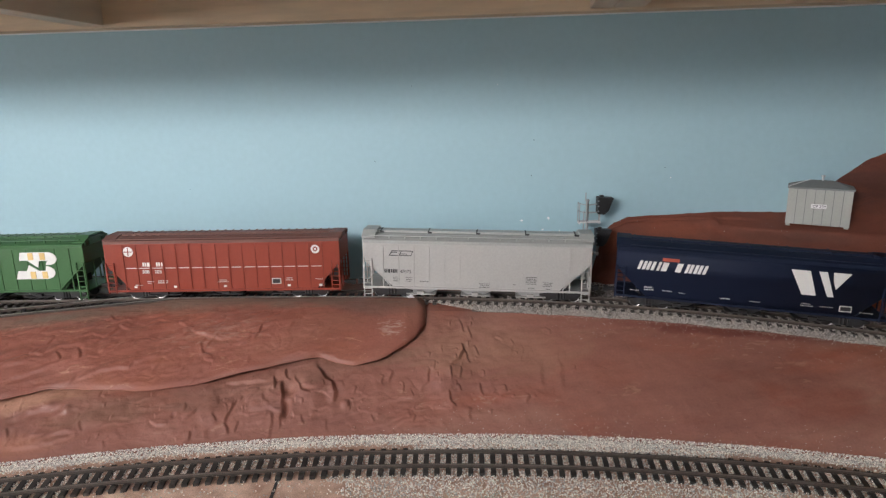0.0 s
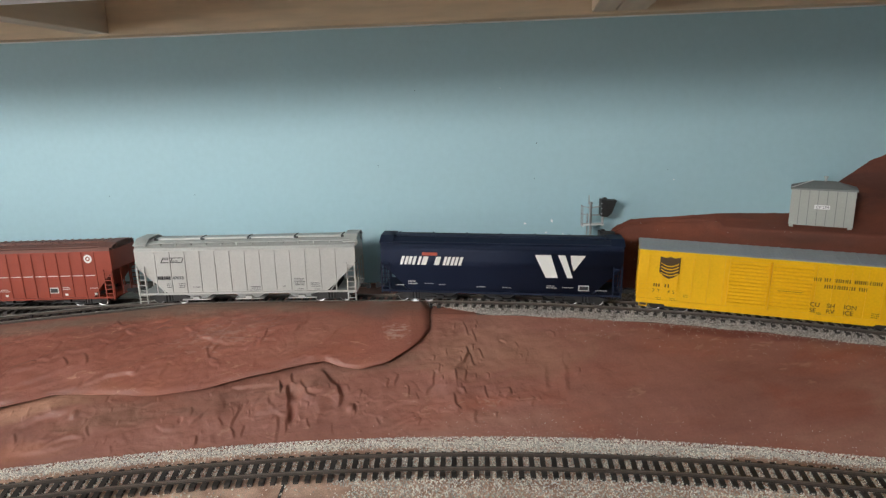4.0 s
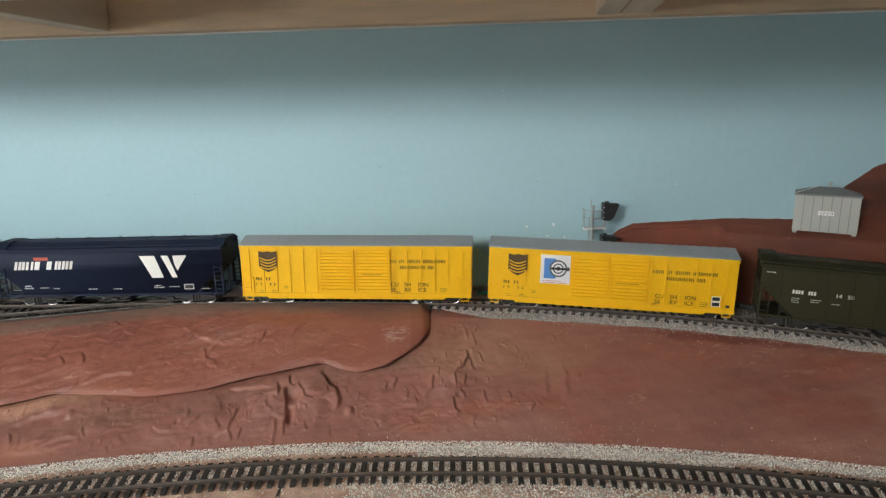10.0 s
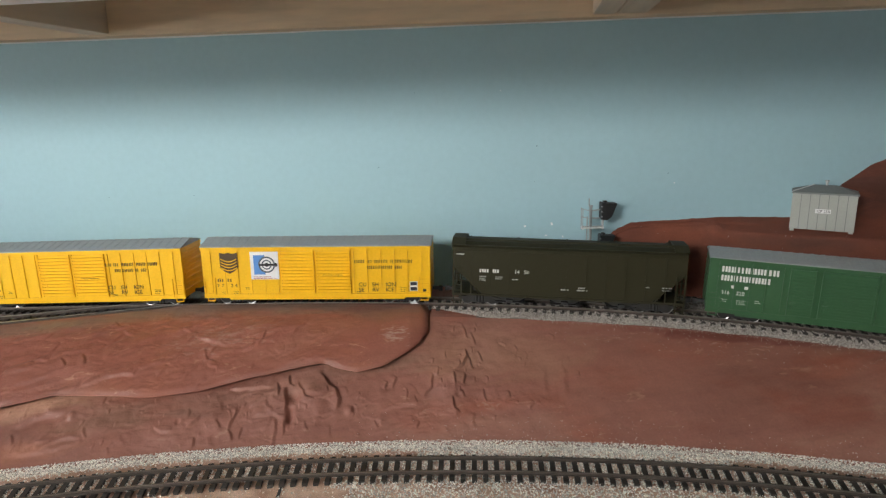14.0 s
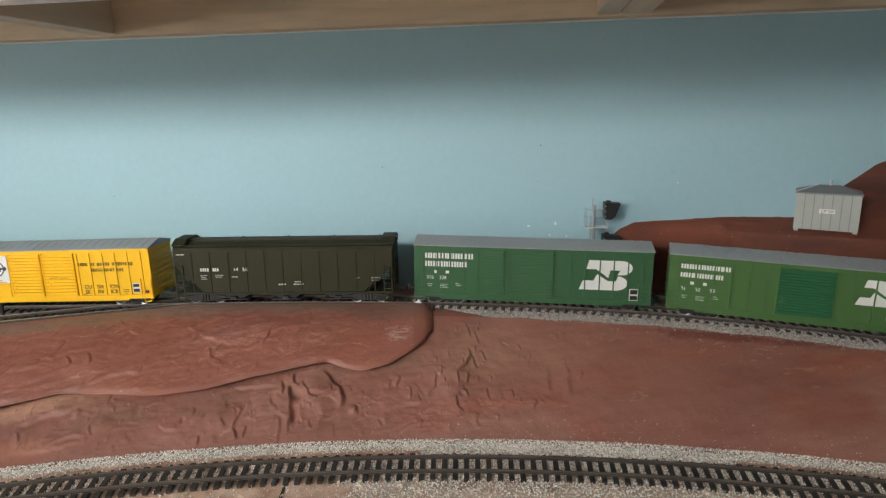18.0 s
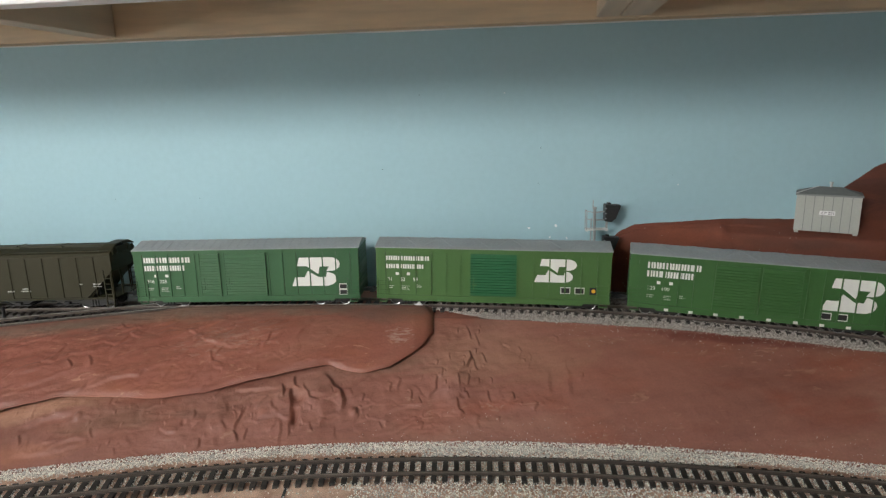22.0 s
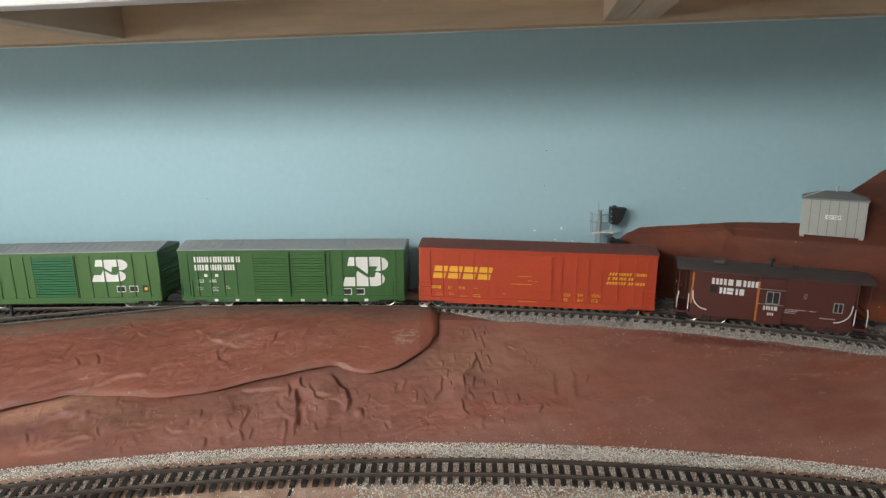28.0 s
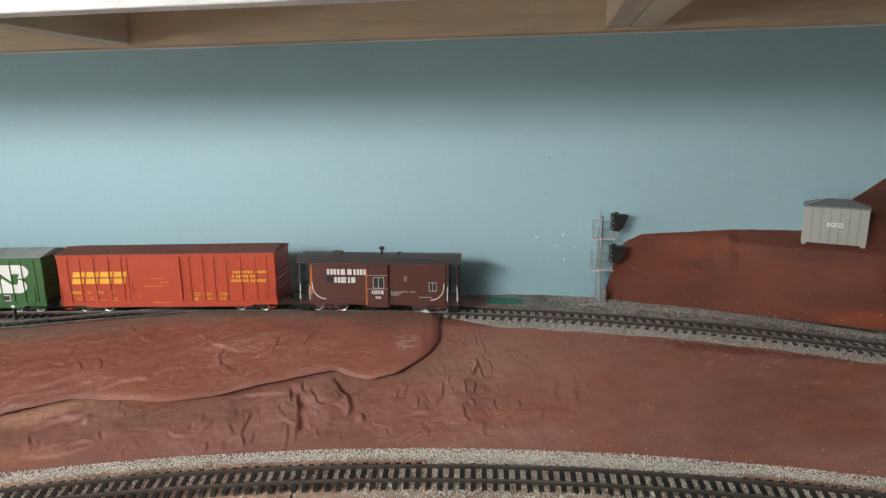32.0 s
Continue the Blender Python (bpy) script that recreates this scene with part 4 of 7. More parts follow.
def ledge_point(x, v):
    """v from 0 beside the rails to 1 at the rim."""
    rim = float(np.mean(np.interp([x - 0.003, x, x + 0.003], RIM_X, RIM_V))) + 0.028 + 0.006 * noise.noise((x * 70, 0, 6))
    (y1, z1), (y0, z0) = slope_top(x), slope_foot(x)
    yt, zt = track_y(x)
    gap = siding_gap(x)
    inner = Vector((x, yt - 0.0135 - gap, zt + 0.0004 - 0.0014 * min(1, gap / 0.006)))
    n = Vector((0, -(z1 - z0), y1 - y0)).normalized()
    end = min(1.0, max(0.0, (LEDGE_END - x) / 0.014)) ** 0.5
    outer = Vector((x, y1 + (y0 - y1) * rim, z1 + (z0 - z1) * rim)) + n * (0.0045 + 0.004 * end + 0.0016 * min(1, max(0, (-0.075 - x) / 0.03)))
    p = inner.lerp(outer, v)
    bulge = math.sin(math.pi * min(1, v * 1.02)) ** 0.8 * 0.0045 * min(1, rim * 3)
    d = v * rim * 0.095
    calm = 1 / (1 + math.exp((x + 0.075) / 0.02))
    rough = LEDGE_RELIEF.at(x, d) + 0.0015 * fbm(x * 20, d * 60 + x * 11, 7.0, 4) + 0.0010 * crumpled(x * 17, d * 75 + x * 19, 4.0) * max(0, 0.25 + 1.2 * noise.noise((x * 16, d * 45 + x * 9, 3)))
    near_end = max(0.0, 1 - (LEDGE_END - x) / 0.007)
    p.x -= 0.0050 * near_end * max(0.0, 1 - 2.4 * v) ** 2
    bulge -= 0.0011 * max(0.0, (v - 0.95) / 0.05) ** 2 + 0.0026 * near_end ** 2
    return p + n * (bulge + rough * min(1, v * 5, (1.02 - v) * 12) * (0.25 + 0.75 * calm))


def ledge_mesh():
    xs = spread(-1.2, -0.5, 30)[:-1] + spread(-0.5, -0.4, 60)[:-1] + spread(-0.4, LEDGE_END, 820)
    vs = spread(0, 1, 124)
    n, m = len(xs), len(vs)
    verts = [tuple(ledge_point(x, v)) for v in vs for x in xs]
    faces = [(j * n + i, (j + 1) * n + i, (j + 1) * n + i + 1, j * n + i + 1) for j in range(m - 1) for i in range(n - 1)]
    rim = [(m - 1) * n + i for i in range(n)] + [j * n + n - 1 for j in range(m - 2, -1, -1)]
    base = len(verts)
    for k in rim:
        p = Vector(verts[k])
        verts.append(tuple(p + Vector((0.0, 0.0065, 0.0012))))
    faces += [(rim[i], base + i, base + i + 1, rim[i + 1]) for i in range(len(rim) - 1)]
    return raw_mesh("rock_ledge", verts, faces, M_LEDGE, True)


tagged(new("rock_ledge", ledge_mesh()), "loose orange-brown plaster rock ledge with a dark gap beneath", "rock")

# hill against the wall behind the track, with a shelf for the shed
HILL_X = [0.138, 0.1486, 0.155, 0.168, 0.20, 0.24, 0.29, 0.302, 0.313, 0.326, 0.346, 0.40, 0.50, 0.80]
HILL_TOP = [0.006, 0.047, 0.0543, 0.0602, 0.0622, 0.065, 0.0648, 0.068, 0.080, 0.091, 0.1066, 0.13, 0.15, 0.12]
HILL_FOOT_X = [0.138, 0.15, 0.18, 0.22, 0.257, 0.29, 0.326, 0.36, 0.42, 0.8]
HILL_FOOT = [0.001, 0.006, 0.010, 0.015, 0.024, 0.037, 0.050, 0.055, 0.06, 0.06]


def hill_point(x, v):
    top, foot = float(np.interp(x, HILL_X, HILL_TOP)), float(np.interp(x, HILL_FOOT_X, HILL_FOOT))
    bench = 0.0555 if 0.235 < x else top * 0.92
    bench = min(bench, top)
    flat = min(max((x - 0.225) / 0.03, 0), 1)
    if v < 0.4:
        k = v / 0.4
        off, z = foot * (0.25 + 0.6 * flat) * k, top + (bench - top) * k ** (0.5 if top > 0.07 else 1.0)
    else:
        k = (v - 0.4) / 0.6
        start = foot * (0.25 + 0.6 * flat)
        off, z = start + (foot - start) * k ** 0.7, bench + (-0.001 - bench) * k
    rough = 0.0028 * fbm(x * 22, v * 4, 11.0, 5) * min(1, v * 6) * (1 - 0.75 * flat * (0.2 < v < 0.4))
    ridge = 0.0045 * math.exp(-((x - 0.232) / 0.006) ** 2) * min(1, v * 3) * (1 - v)
    p = wall_point(x, off + rough * 0.6 + 0.0004 + ridge, z + rough * 0.5)
    p.z += 0.0007 * noise.noise((x * 160, 0, 3)) * (1 - v)
    return p


tagged(new("rock_hill", sheet("rock_hill", spread(0.138, 0.8, 180), spread(0, 1, 48), hill_point, M_HILL)), "rust-red plaster hill against the blue wall", "hill", kind="structure")


# ---- ballast: loose grains ----
def grains(name, spots, label, material):
    """One mesh of small uneven stones at (x, y, z, size)."""
    rng = np.random.default_rng(5)
    spots = np.array(spots)
    n = len(spots)
    shape = np.array([(1, 0, 0), (-1, 0, 0), (0, 1, 0), (0, -1, 0), (0, 0, 1), (0, 0, -1)], float)
    v = shape[None] * rng.uniform(0.5, 1.2, (n, 6, 1)) * spots[:, None, 3:4]
    q = rng.normal(size=(n, 4))
    q /= np.linalg.norm(q, axis=1)[:, None]
    w, i, j, k = q.T
    rot = np.stack([np.stack([1 - 2 * (j * j + k * k), 2 * (i * j - k * w), 2 * (i * k + j * w)], -1), np.stack([2 * (i * j + k * w), 1 - 2 * (i * i + k * k), 2 * (j * k - i * w)], -1),
                    np.stack([2 * (i * k - j * w), 2 * (j * k + i * w), 1 - 2 * (i * i + j * j)], -1)], 1)
    v = np.einsum("nab,npb->npa", rot, v) + spots[:, None, :3]
    tri = np.array([(0, 2, 4), (2, 1, 4), (1, 3, 4), (3, 0, 4), (2, 0, 5), (1, 2, 5), (3, 1, 5), (0, 3, 5)])
    f = (tri[None] + 6 * np.arange(n)[:, None, None]).reshape(-1, 3)
    return tagged(new(name, raw_mesh(name, v.reshape(-1, 3).tolist(), f.tolist(), material)), label, "ballast", kind="stuff")


def upper_spots():
    r, out = random.Random(3), []
    while len(out) < 42000:
        x = r.uniform(-0.02, 0.46)
        y, z = track_y(x)
        k = r.random()
        if k < 0.45:  # front shoulder
            wide = 0.25 + 0.75 * min(max((x - 0.0) / 0.04, 0), 1) + 0.12 * noise.noise((x * 40, 0, 2))
            d = -0.0085 - 0.0165 * wide * r.random() ** 0.8
            p = (x, y + d, z - 0.0034 - max(0, -d - 0.014) * 0.24)
        elif k < 0.72:  # between the sleepers
            off = (float(np.interp(x, TX, SS)) + 2.2) % 0.007
            if min(off, 0.007 - off) > 0.0017:
                out.append((x, y + r.uniform(-0.0140, 0.0140), z - 0.0026, r.uniform(0.0004, 0.0007)))
            continue
        else:  # behind
            yw = wall_y(x) - float(np.interp(x, HILL_FOOT_X, HILL_FOOT)) + 0.002
            if x < 0.085 + 0.02 * r.random():
                continue
            t = r.random()
            yy = y + 0.0085 + (yw - y - 0.0085) * t
            p = (x, yy, z - 0.0042 + 0.0055 * min(1, max(0, x / 0.08)) * min(1, t * 3))
        out.append((*p, r.uniform(0.0003, 0.0006)))
    for _ in range(900):  # strays on the slope
        x, v = r.uniform(0.09, 0.45), 0.01 + 0.22 * r.random() ** 4
        p = slope_point(x, v)
        out.append((p.x, p.y, p.z + 0.0001, r.uniform(0.0002, 0.0004)))
    for _ in range(150):  # bits stuck to the hill, thickest at its foot
        p = hill_point(r.uniform(0.15, 0.42), 0.25 + 0.74 * (1 - r.random() ** 4))
        out.append((p.x, p.y - 0.0002, p.z, r.uniform(0.0002, 0.0005)))
    return out


def lower_spots():
    r, out = random.Random(4), []
    while len(out) < 72000:
        x = r.uniform(-0.40, 0.40)
        y, z = low_y(x), LOW_Z - 0.0043
        k = r.random()
        if k < 0.42:  # rear shoulder
            w = r.random()
            d = 0.0105 + 0.0198 * w
            keep = 0.06 + 0.94 * min(1, max(0, w - 0.30) * 5) if noise.noise((x * 9, 0, 8)) > 0.15 + x * 4 or x > 0.14 and noise.noise((x * 16, 3, 8)) > -0.1 else 0.9
            if r.random() > keep:
                continue
            p = (x, y + d + 0.0015 * noise.noise((x * 30, 1, 1)), z + 0.0008 + 0.0022 * math.sin(w * 3.1) + 0.65 * max(0, d - 0.0262))
        elif k < 0.64:
            if r.random() > 0.50 + 0.5 * min(1, max(0, (x + 0.10) / 0.1)):
                continue
            p = (x, y + r.uniform(-0.0085, 0.0085), z + 0.0011)
            out.append((*p, r.uniform(0.00035, 0.00065)))
            continue
        else:
            d = 0.0085 + r.random() * 0.05
            if -0.22 < x < -0.055 + 0.02 * noise.noise((d * 90, 0, 0)) and r.random() < 0.93:
                continue
            p = (x, y - d, z + 0.0006)
        out.append((*p, r.uniform(0.00035, 0.00078)))
    for _ in range(900):
        x, v = r.uniform(-0.06, 0.36), 1 - 0.24 * r.random() ** 3
        if x < 0.0 and r.random() < 0.7:
            continue
        p = slope_point(x, v)
        out.append((p.x, p.y - 0.0002, p.z + 0.0002, r.uniform(0.00016, 0.00034)))
    return out


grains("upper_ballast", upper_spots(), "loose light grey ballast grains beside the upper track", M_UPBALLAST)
grains("lower_ballast", lower_spots(), "loose light grey ballast grains around the lower track", M_BALLAST)


# ---- tracks ----
def rail_mesh(name, pts, sides, top=M_RAIL):
    """A rail along pts, with its head, web and foot; sides are unit vectors across it."""
    sec = [(-0.00042, 0), (-0.00042, -0.0006), (-0.0002, -0.0008), (-0.0002, -0.0019), (-0.0009, -0.0022), (-0.0009, -0.0025), (0.0009, -0.0025), (0.0009, -0.0022), (0.0002, -0.0019), (0.0002, -0.0008), (0.00042, -0.0006), (0.00042, 0)]
    verts, faces, n = [], [], len(sec)
    for p, u in zip(pts, sides):
        verts += [(p.x + u.x * a, p.y + u.y * a, p.z + b) for a, b in sec]
    for i in range(len(pts) - 1):
        faces += [(i * n + k, i * n + (k + 1) % n, (i + 1) * n + (k + 1) % n, (i + 1) * n + k) for k in range(n)]
    me = raw_mesh(name, verts, faces, M_RAILSIDE)
    me.materials.append(top)
    for f in me.polygons:
        if f.index % n in (n - 1, 0, n - 2):
            f.material_index = 1
    return me


def tie_mesh():
    bm = bmesh.new()
    box(bm, -0.0016, 0.0016, -0.0150, 0.0150, -0.0046, -0.0025)
    for y in (-0.00825, 0.00825):
        for d in (-0.0016, 0.0016):
            box(bm, -0.0007, 0.0007, y + d - 0.0006, y + d + 0.0006, -0.00252, -0.0018)
    return mesh_of("sleeper", bm, M_TIE)


TIE = tie_mesh()


def lay(name, pts, label, spacing=0.007, lo=-9, hi=9):
    thing = tagged(new(name), label, "track", kind="structure")
    sides = []
    for i, p in enumerate(pts):
        d = pts[min(i + 1, len(pts) - 1)] - pts[max(i - 1, 0)]
        sides.append(Vector((-d.y, d.x, 0)).normalized())
    for g in (-0.00825, 0.00825):
        part("rail", rail_mesh("rail", [p + u * g for p, u in zip(pts, sides)], sides), None, thing)
    walked, nxt = 0.0, 0.0
    rest = []
    for i in range(len(pts) - 1):
        step = (pts[i + 1] - pts[i]).length
        while nxt < walked + step:
            p = pts[i].lerp(pts[i + 1], (nxt - walked) / step)
            m = Matrix.Translation(p) @ Matrix.Rotation(math.atan2(-sides[i].x, sides[i].y), 4, "Z")
            if lo < p.x < hi:
                part("sleeper", TIE, None, thing).matrix_local = m
            else:
                rest.append(m)
            nxt += spacing
        walked += step
    if rest:
        bm = bmesh.new()
        for m in rest:
            vs = box(bm, -0.00125, 0.00125, -0.0150, 0.0150, -0.0046, -0.0025)
            bmesh.ops.transform(bm, matrix=m, verts=vs)
        tagged(part("far_sleepers", bm, M_TIE, thing), kind="stuff")
    return thing


lay("upper_track", [track_at(s) for s in spread(-2.2, 2.0, 421)], "dark plastic-sleepered model track with brown rails by the wall", lo=-0.46, hi=0.44)
low_pts = [Vector((x, low_y(x), LOW_Z)) for x in spread(-0.75, 0.75, 151)]
lay("lower_track", low_pts, "dark plastic-sleepered curved model track below the slope", lo=-0.36, hi=0.34)
siding = [Vector((x, siding_y(x), track_y(x)[1] + 0.0001)) for x in spread(-0.56, -0.205, 60)]
ACROSS = Vector((-0.219, 1, 0)).normalized()
side_thing = tagged(new("siding_track"), "weathered light-railed siding that runs into the upper track", "track", kind="structure")
for g in (-0.00825, 0.00825):
    part("rail", rail_mesh("rail", [p + ACROSS * g for p in siding], [ACROSS] * len(siding), M_RUBBED), None, side_thing)
for k in range(26):
    x = -0.248 - k * 0.0068
    part("sleeper", TIE, None, side_thing).matrix_local = Matrix.Translation((x, siding_y(x), track_y(x)[1] - 0.0001)) @ Matrix.Rotation(math.atan(0.219), 4, "Z")


# ---- rolling stock ----
HALF = 0.0183          # half width of a car
WHEEL_R = 0.0048


def truck_meshes():
    out = {}
    bm = bmesh.new()   # cast side frame with its openings
    prism(bm, [(-0.0165, 0.0046), (-0.0110, 0.0042), (-0.0055, 0.0020), (0.0055, 0.0020), (0.0110, 0.0042), (0.0165, 0.0046), (0.0165, 0.0062), (0.0070, 0.0078), (-0.0070, 0.0078), (-0.0165, 0.0062)], -0.0011, 0.0011)
    out["side_frame"] = mesh_of("side_frame", bm, M_UNDER, bevel=0.0003)
    out["brown_frame"] = out["side_frame"].copy()
    out["brown_frame"].materials[0] = M_BROWNFRAME
    bm = bmesh.new()
    for x in (-0.0024, 0, 0.0024):
        rod(bm, (x, 0, 0.0022), (x, 0, 0.0074), 0.0009, 8)
    out["springs"] = mesh_of("springs", bm, M_BLACK)
    bm = bmesh.new()
    box(bm, -0.0032, 0.0032, -0.0120, 0.0120, 0.0050, 0.0085)
    out["bolster"] = mesh_of("bolster", bm, M_UNDER, bevel=0.0004)
    bm = bmesh.new()   # axle with two flanged wheels
    rod(bm, (0, -0.0125, 0), (0, 0.0125, 0), 0.0011, 8)
    for s in (-1, 1):
        wheel_disc(bm, s * 0.0072, s * 0.0098, WHEEL_R)
        wheel_disc(bm, s * 0.0066, s * 0.0072, WHEEL_R + 0.0006)
        wheel_disc(bm, s * 0.0098, s * 0.0102, WHEEL_R * 0.45)
        rings = [[bm.verts.new((q * math.cos(k * math.tau / 20), s * w, q * math.sin(k * math.tau / 20))) for k in range(20)] for q, w in ((WHEEL_R * 0.91, 0.00990), (WHEEL_R * 0.98, 0.01004))]
        for k in range(20):
            bm.faces.new((rings[0][k], rings[0][(k + 1) % 20], rings[1][(k + 1) % 20], rings[1][k]))
    me = mesh_of("wheelset", bm, M_WHEEL)
    me.materials.append(M_TREAD)
    for f in me.polygons:
        r = math.hypot(f.center.x, f.center.z)
        if r > WHEEL_R * 0.9 and abs(f.normal.y) < 0.5 or r > WHEEL_R * 0.8 and abs(f.center.y) > 0.0098:
            f.material_index = 1
    out["wheelset"] = me
    bm = bmesh.new()   # knuckle coupler
    box(bm, 0.0, 0.0075, -0.0012, 0.0012, 0.0082, 0.0108)
    box(bm, 0.0060, 0.0092, -0.0022, 0.0012, 0.0074, 0.0114)
    out["coupler"] = mesh_of("coupler", bm, M_BLACK, bevel=0.0003)
    return out


TM = truck_meshes()
WHEELSETS = []   # (wheelset, car key)


def running_gear(car, key, half_len, centres, cast="side_frame"):
    for x in (-centres, centres):
        t = new("truck")
        t.parent = car
        t.location = (x, 0, 0)
        for y in (-0.0122, 0.0122):
            part("side_frame", TM[cast], None, t).location = (0, y, 0.0005)
            part("springs", TM["springs"], None, t).location = (0, y * 1.08, 0.0005)
        part("bolster", TM["bolster"], None, t)
        for a in (-0.0100, 0.0100):
            w = part("wheelset", TM["wheelset"], None, t, "blackened metal wheels with bright treads")
            w.location = (a, 0, WHEEL_R)
            WHEELSETS.append((w, key))
    for s in (-1, 1):
        c = part("coupler", TM["coupler"], None, car)
        c.matrix_local = Matrix.Translation((s * (half_len - 0.001), 0, 0.0)) @ Matrix.Rotation(0 if s > 0 else math.pi, 4, "Z")


FACE = -HALF - 0.00005


def flat(bm, outline, y=FACE, thick=0.00025):
    prism(bm, outline, y - thick, y)


def bar(bm, u, z, w, h, y=FACE, slant=0.0):
    flat(bm, [(u, z), (u + w, z), (u + w + slant, z + h), (u + slant, z + h)], y)


def blocks(car, material, u, z, words, h, pitch, slant=0.0, y=FACE, name="lettering", label="", bold=1.0):
    """A company name as plain bars: o a pair of uprights, x one broad bar, s two bars one over the other, i a thin one."""
    bm = bmesh.new()
    for ch in words:
        w = pitch * 0.88
        if ch == "o":
            for a in (0.0, 0.60):
                bar(bm, u + w * a, z, w * 0.40 * bold, h, y, slant)
        elif ch == "x":
            bar(bm, u + w * 0.10, z, w * 0.72 * bold, h, y, slant)
        elif ch == "s":
            bar(bm, u, z, w * 0.94, h * 0.44, y, slant * 0.44)
            bar(bm, u + slant * 0.56, z + h * 0.56, w, h * 0.44, y, slant * 0.44)
        elif ch == "i":
            bar(bm, u + w * 0.2, z, w * 0.36 * bold, h, y, slant)
        u += pitch * (0.6 if ch in " i" else 1.0)
    return part(name, bm, material, car, label)


def smalls(car, material, rows, y=FACE):
    """Small data lettering, too small to read: rows of short dashes (u, z, width, height)."""
    bm, r = bmesh.new(), random.Random(len(rows))
    for u, z, w, h in rows:
        if h > 0.0014:
            bar(bm, u, z, w, h, y)
            continue
        end = u + w
        while u < end:
            d = min(r.uniform(0.0004, 0.0010), end - u)
            bar(bm, u, z, d, h * 0.8, y)
            u += d + r.uniform(0.0003, 0.0006)
    return tagged(part("data_lettering", bm, material, car), kind="stuff")


def words(car, material, text, u, z, h, y=FACE, gap=1.0):
    cu = bpy.data.curves.new("lettering", "FONT")
    cu.body, cu.size, cu.extrude, cu.space_character = text, h * 1.38, 0.0001, gap
    tmp = bpy.data.objects.new("lettering", cu)
    scene.collection.objects.link(tmp)
    me = bpy.data.meshes.new_from_object(tmp.evaluated_get(bpy.context.evaluated_depsgraph_get()))
    bpy.data.objects.remove(tmp)
    me.materials.clear()
    me.materials.append(material)
    ob = part("lettering", me, None, car)
    ob.matrix_local = Matrix.Translation((u, y - 0.0001, z)) @ Matrix.Rotation(math.pi / 2, 4, "X")
    return ob


def double_slab(car, material, u, z, w, h, y=FACE - 0.0005, second=None):
    """The railway's mark as two plain rounded slabs that a slanting band parts."""
    def round_end(cx, cz, a, b):
        return [(cx + a * math.cos(k), cz + b * math.sin(k)) for k in (-1.3, -0.87, -0.43, 0.0, 0.43, 0.87, 1.3)]

    upper = [(0.13, 0.70), (0.32, 0.70), (0.55, 0.42), (0.585, 0.68), (0.775, 0.68), (0.72, 0.52)] + round_end(0.80, 0.76, 0.20, 0.24) + [(0.80, 1.0), (0.175, 1.0)]
    lower = [(0.0, 0.0), (0.74, 0.0)] + round_end(0.73, 0.245, 0.19, 0.235) + [(0.73, 0.48), (0.70, 0.31), (0.55, 0.31), (0.34, 0.53), (0.27, 0.31), (0.075, 0.31)]
    bm = bmesh.new()
    for piece in (upper, lower):
        flat(bm, [(u + w * a, z + h * b) for a, b in piece], y)
    ob = part("company_mark", bm, material, car, "white mark of two rounded slabs")
    if second:
        bm = bmesh.new()
        for a in (0.35, 0.62):
            for lo, hi in ((0.02, 0.28), (0.72, 0.98)):
                flat(bm, [(u + w * a, z + h * lo), (u + w * (a + 0.12), z + h * lo), (u + w * (a + 0.12), z + h * hi), (u + w * a, z + h * hi)], y - 0.0003)
        part("yellow_staining", bm, second, car)
    return ob


def ladder_kit(w, z0, z1, rungs, material, stile=0.00045):
    """Meshes of a ladder's two stiles and of one rung, and the rungs' heights."""
    bm = bmesh.new()
    for x in (-w / 2, w / 2):
        box(bm, x - stile, x + stile, -0.0006, 0.0002, z0, z1)
    bar_bm = bmesh.new()
    box(bar_bm, -w / 2, w / 2, -0.0006, -0.0002, -0.0003, 0.0003)
    return mesh_of("ladder", bm, material), mesh_of("rung", bar_bm, material), [z0 + (z1 - z0) * (k + 0.5) / rungs for k in range(rungs)]


def hang_ladder(car, kit, m):
    ladder = part("ladder", kit[0], None, car)
    ladder.matrix_local = m
    for z in kit[2]:
        part("rung", kit[1], None, ladder).location = (0, 0, z)


def step_mesh(material, w=0.0062):
    bm = bmesh.new()
    for x in (-w / 2, w / 2 - 0.0006):
        box(bm, x, x + 0.0006, -0.0004, 0.0004, -0.0030, 0.0008)
    box(bm, -w / 2, w / 2, -0.0004, 0.0004, -0.0036, -0.0028)
    return mesh_of("step", bm, material)


def car_root(name, label, category, group="cars of the train"):
    return tagged(new(name), label, category, group)


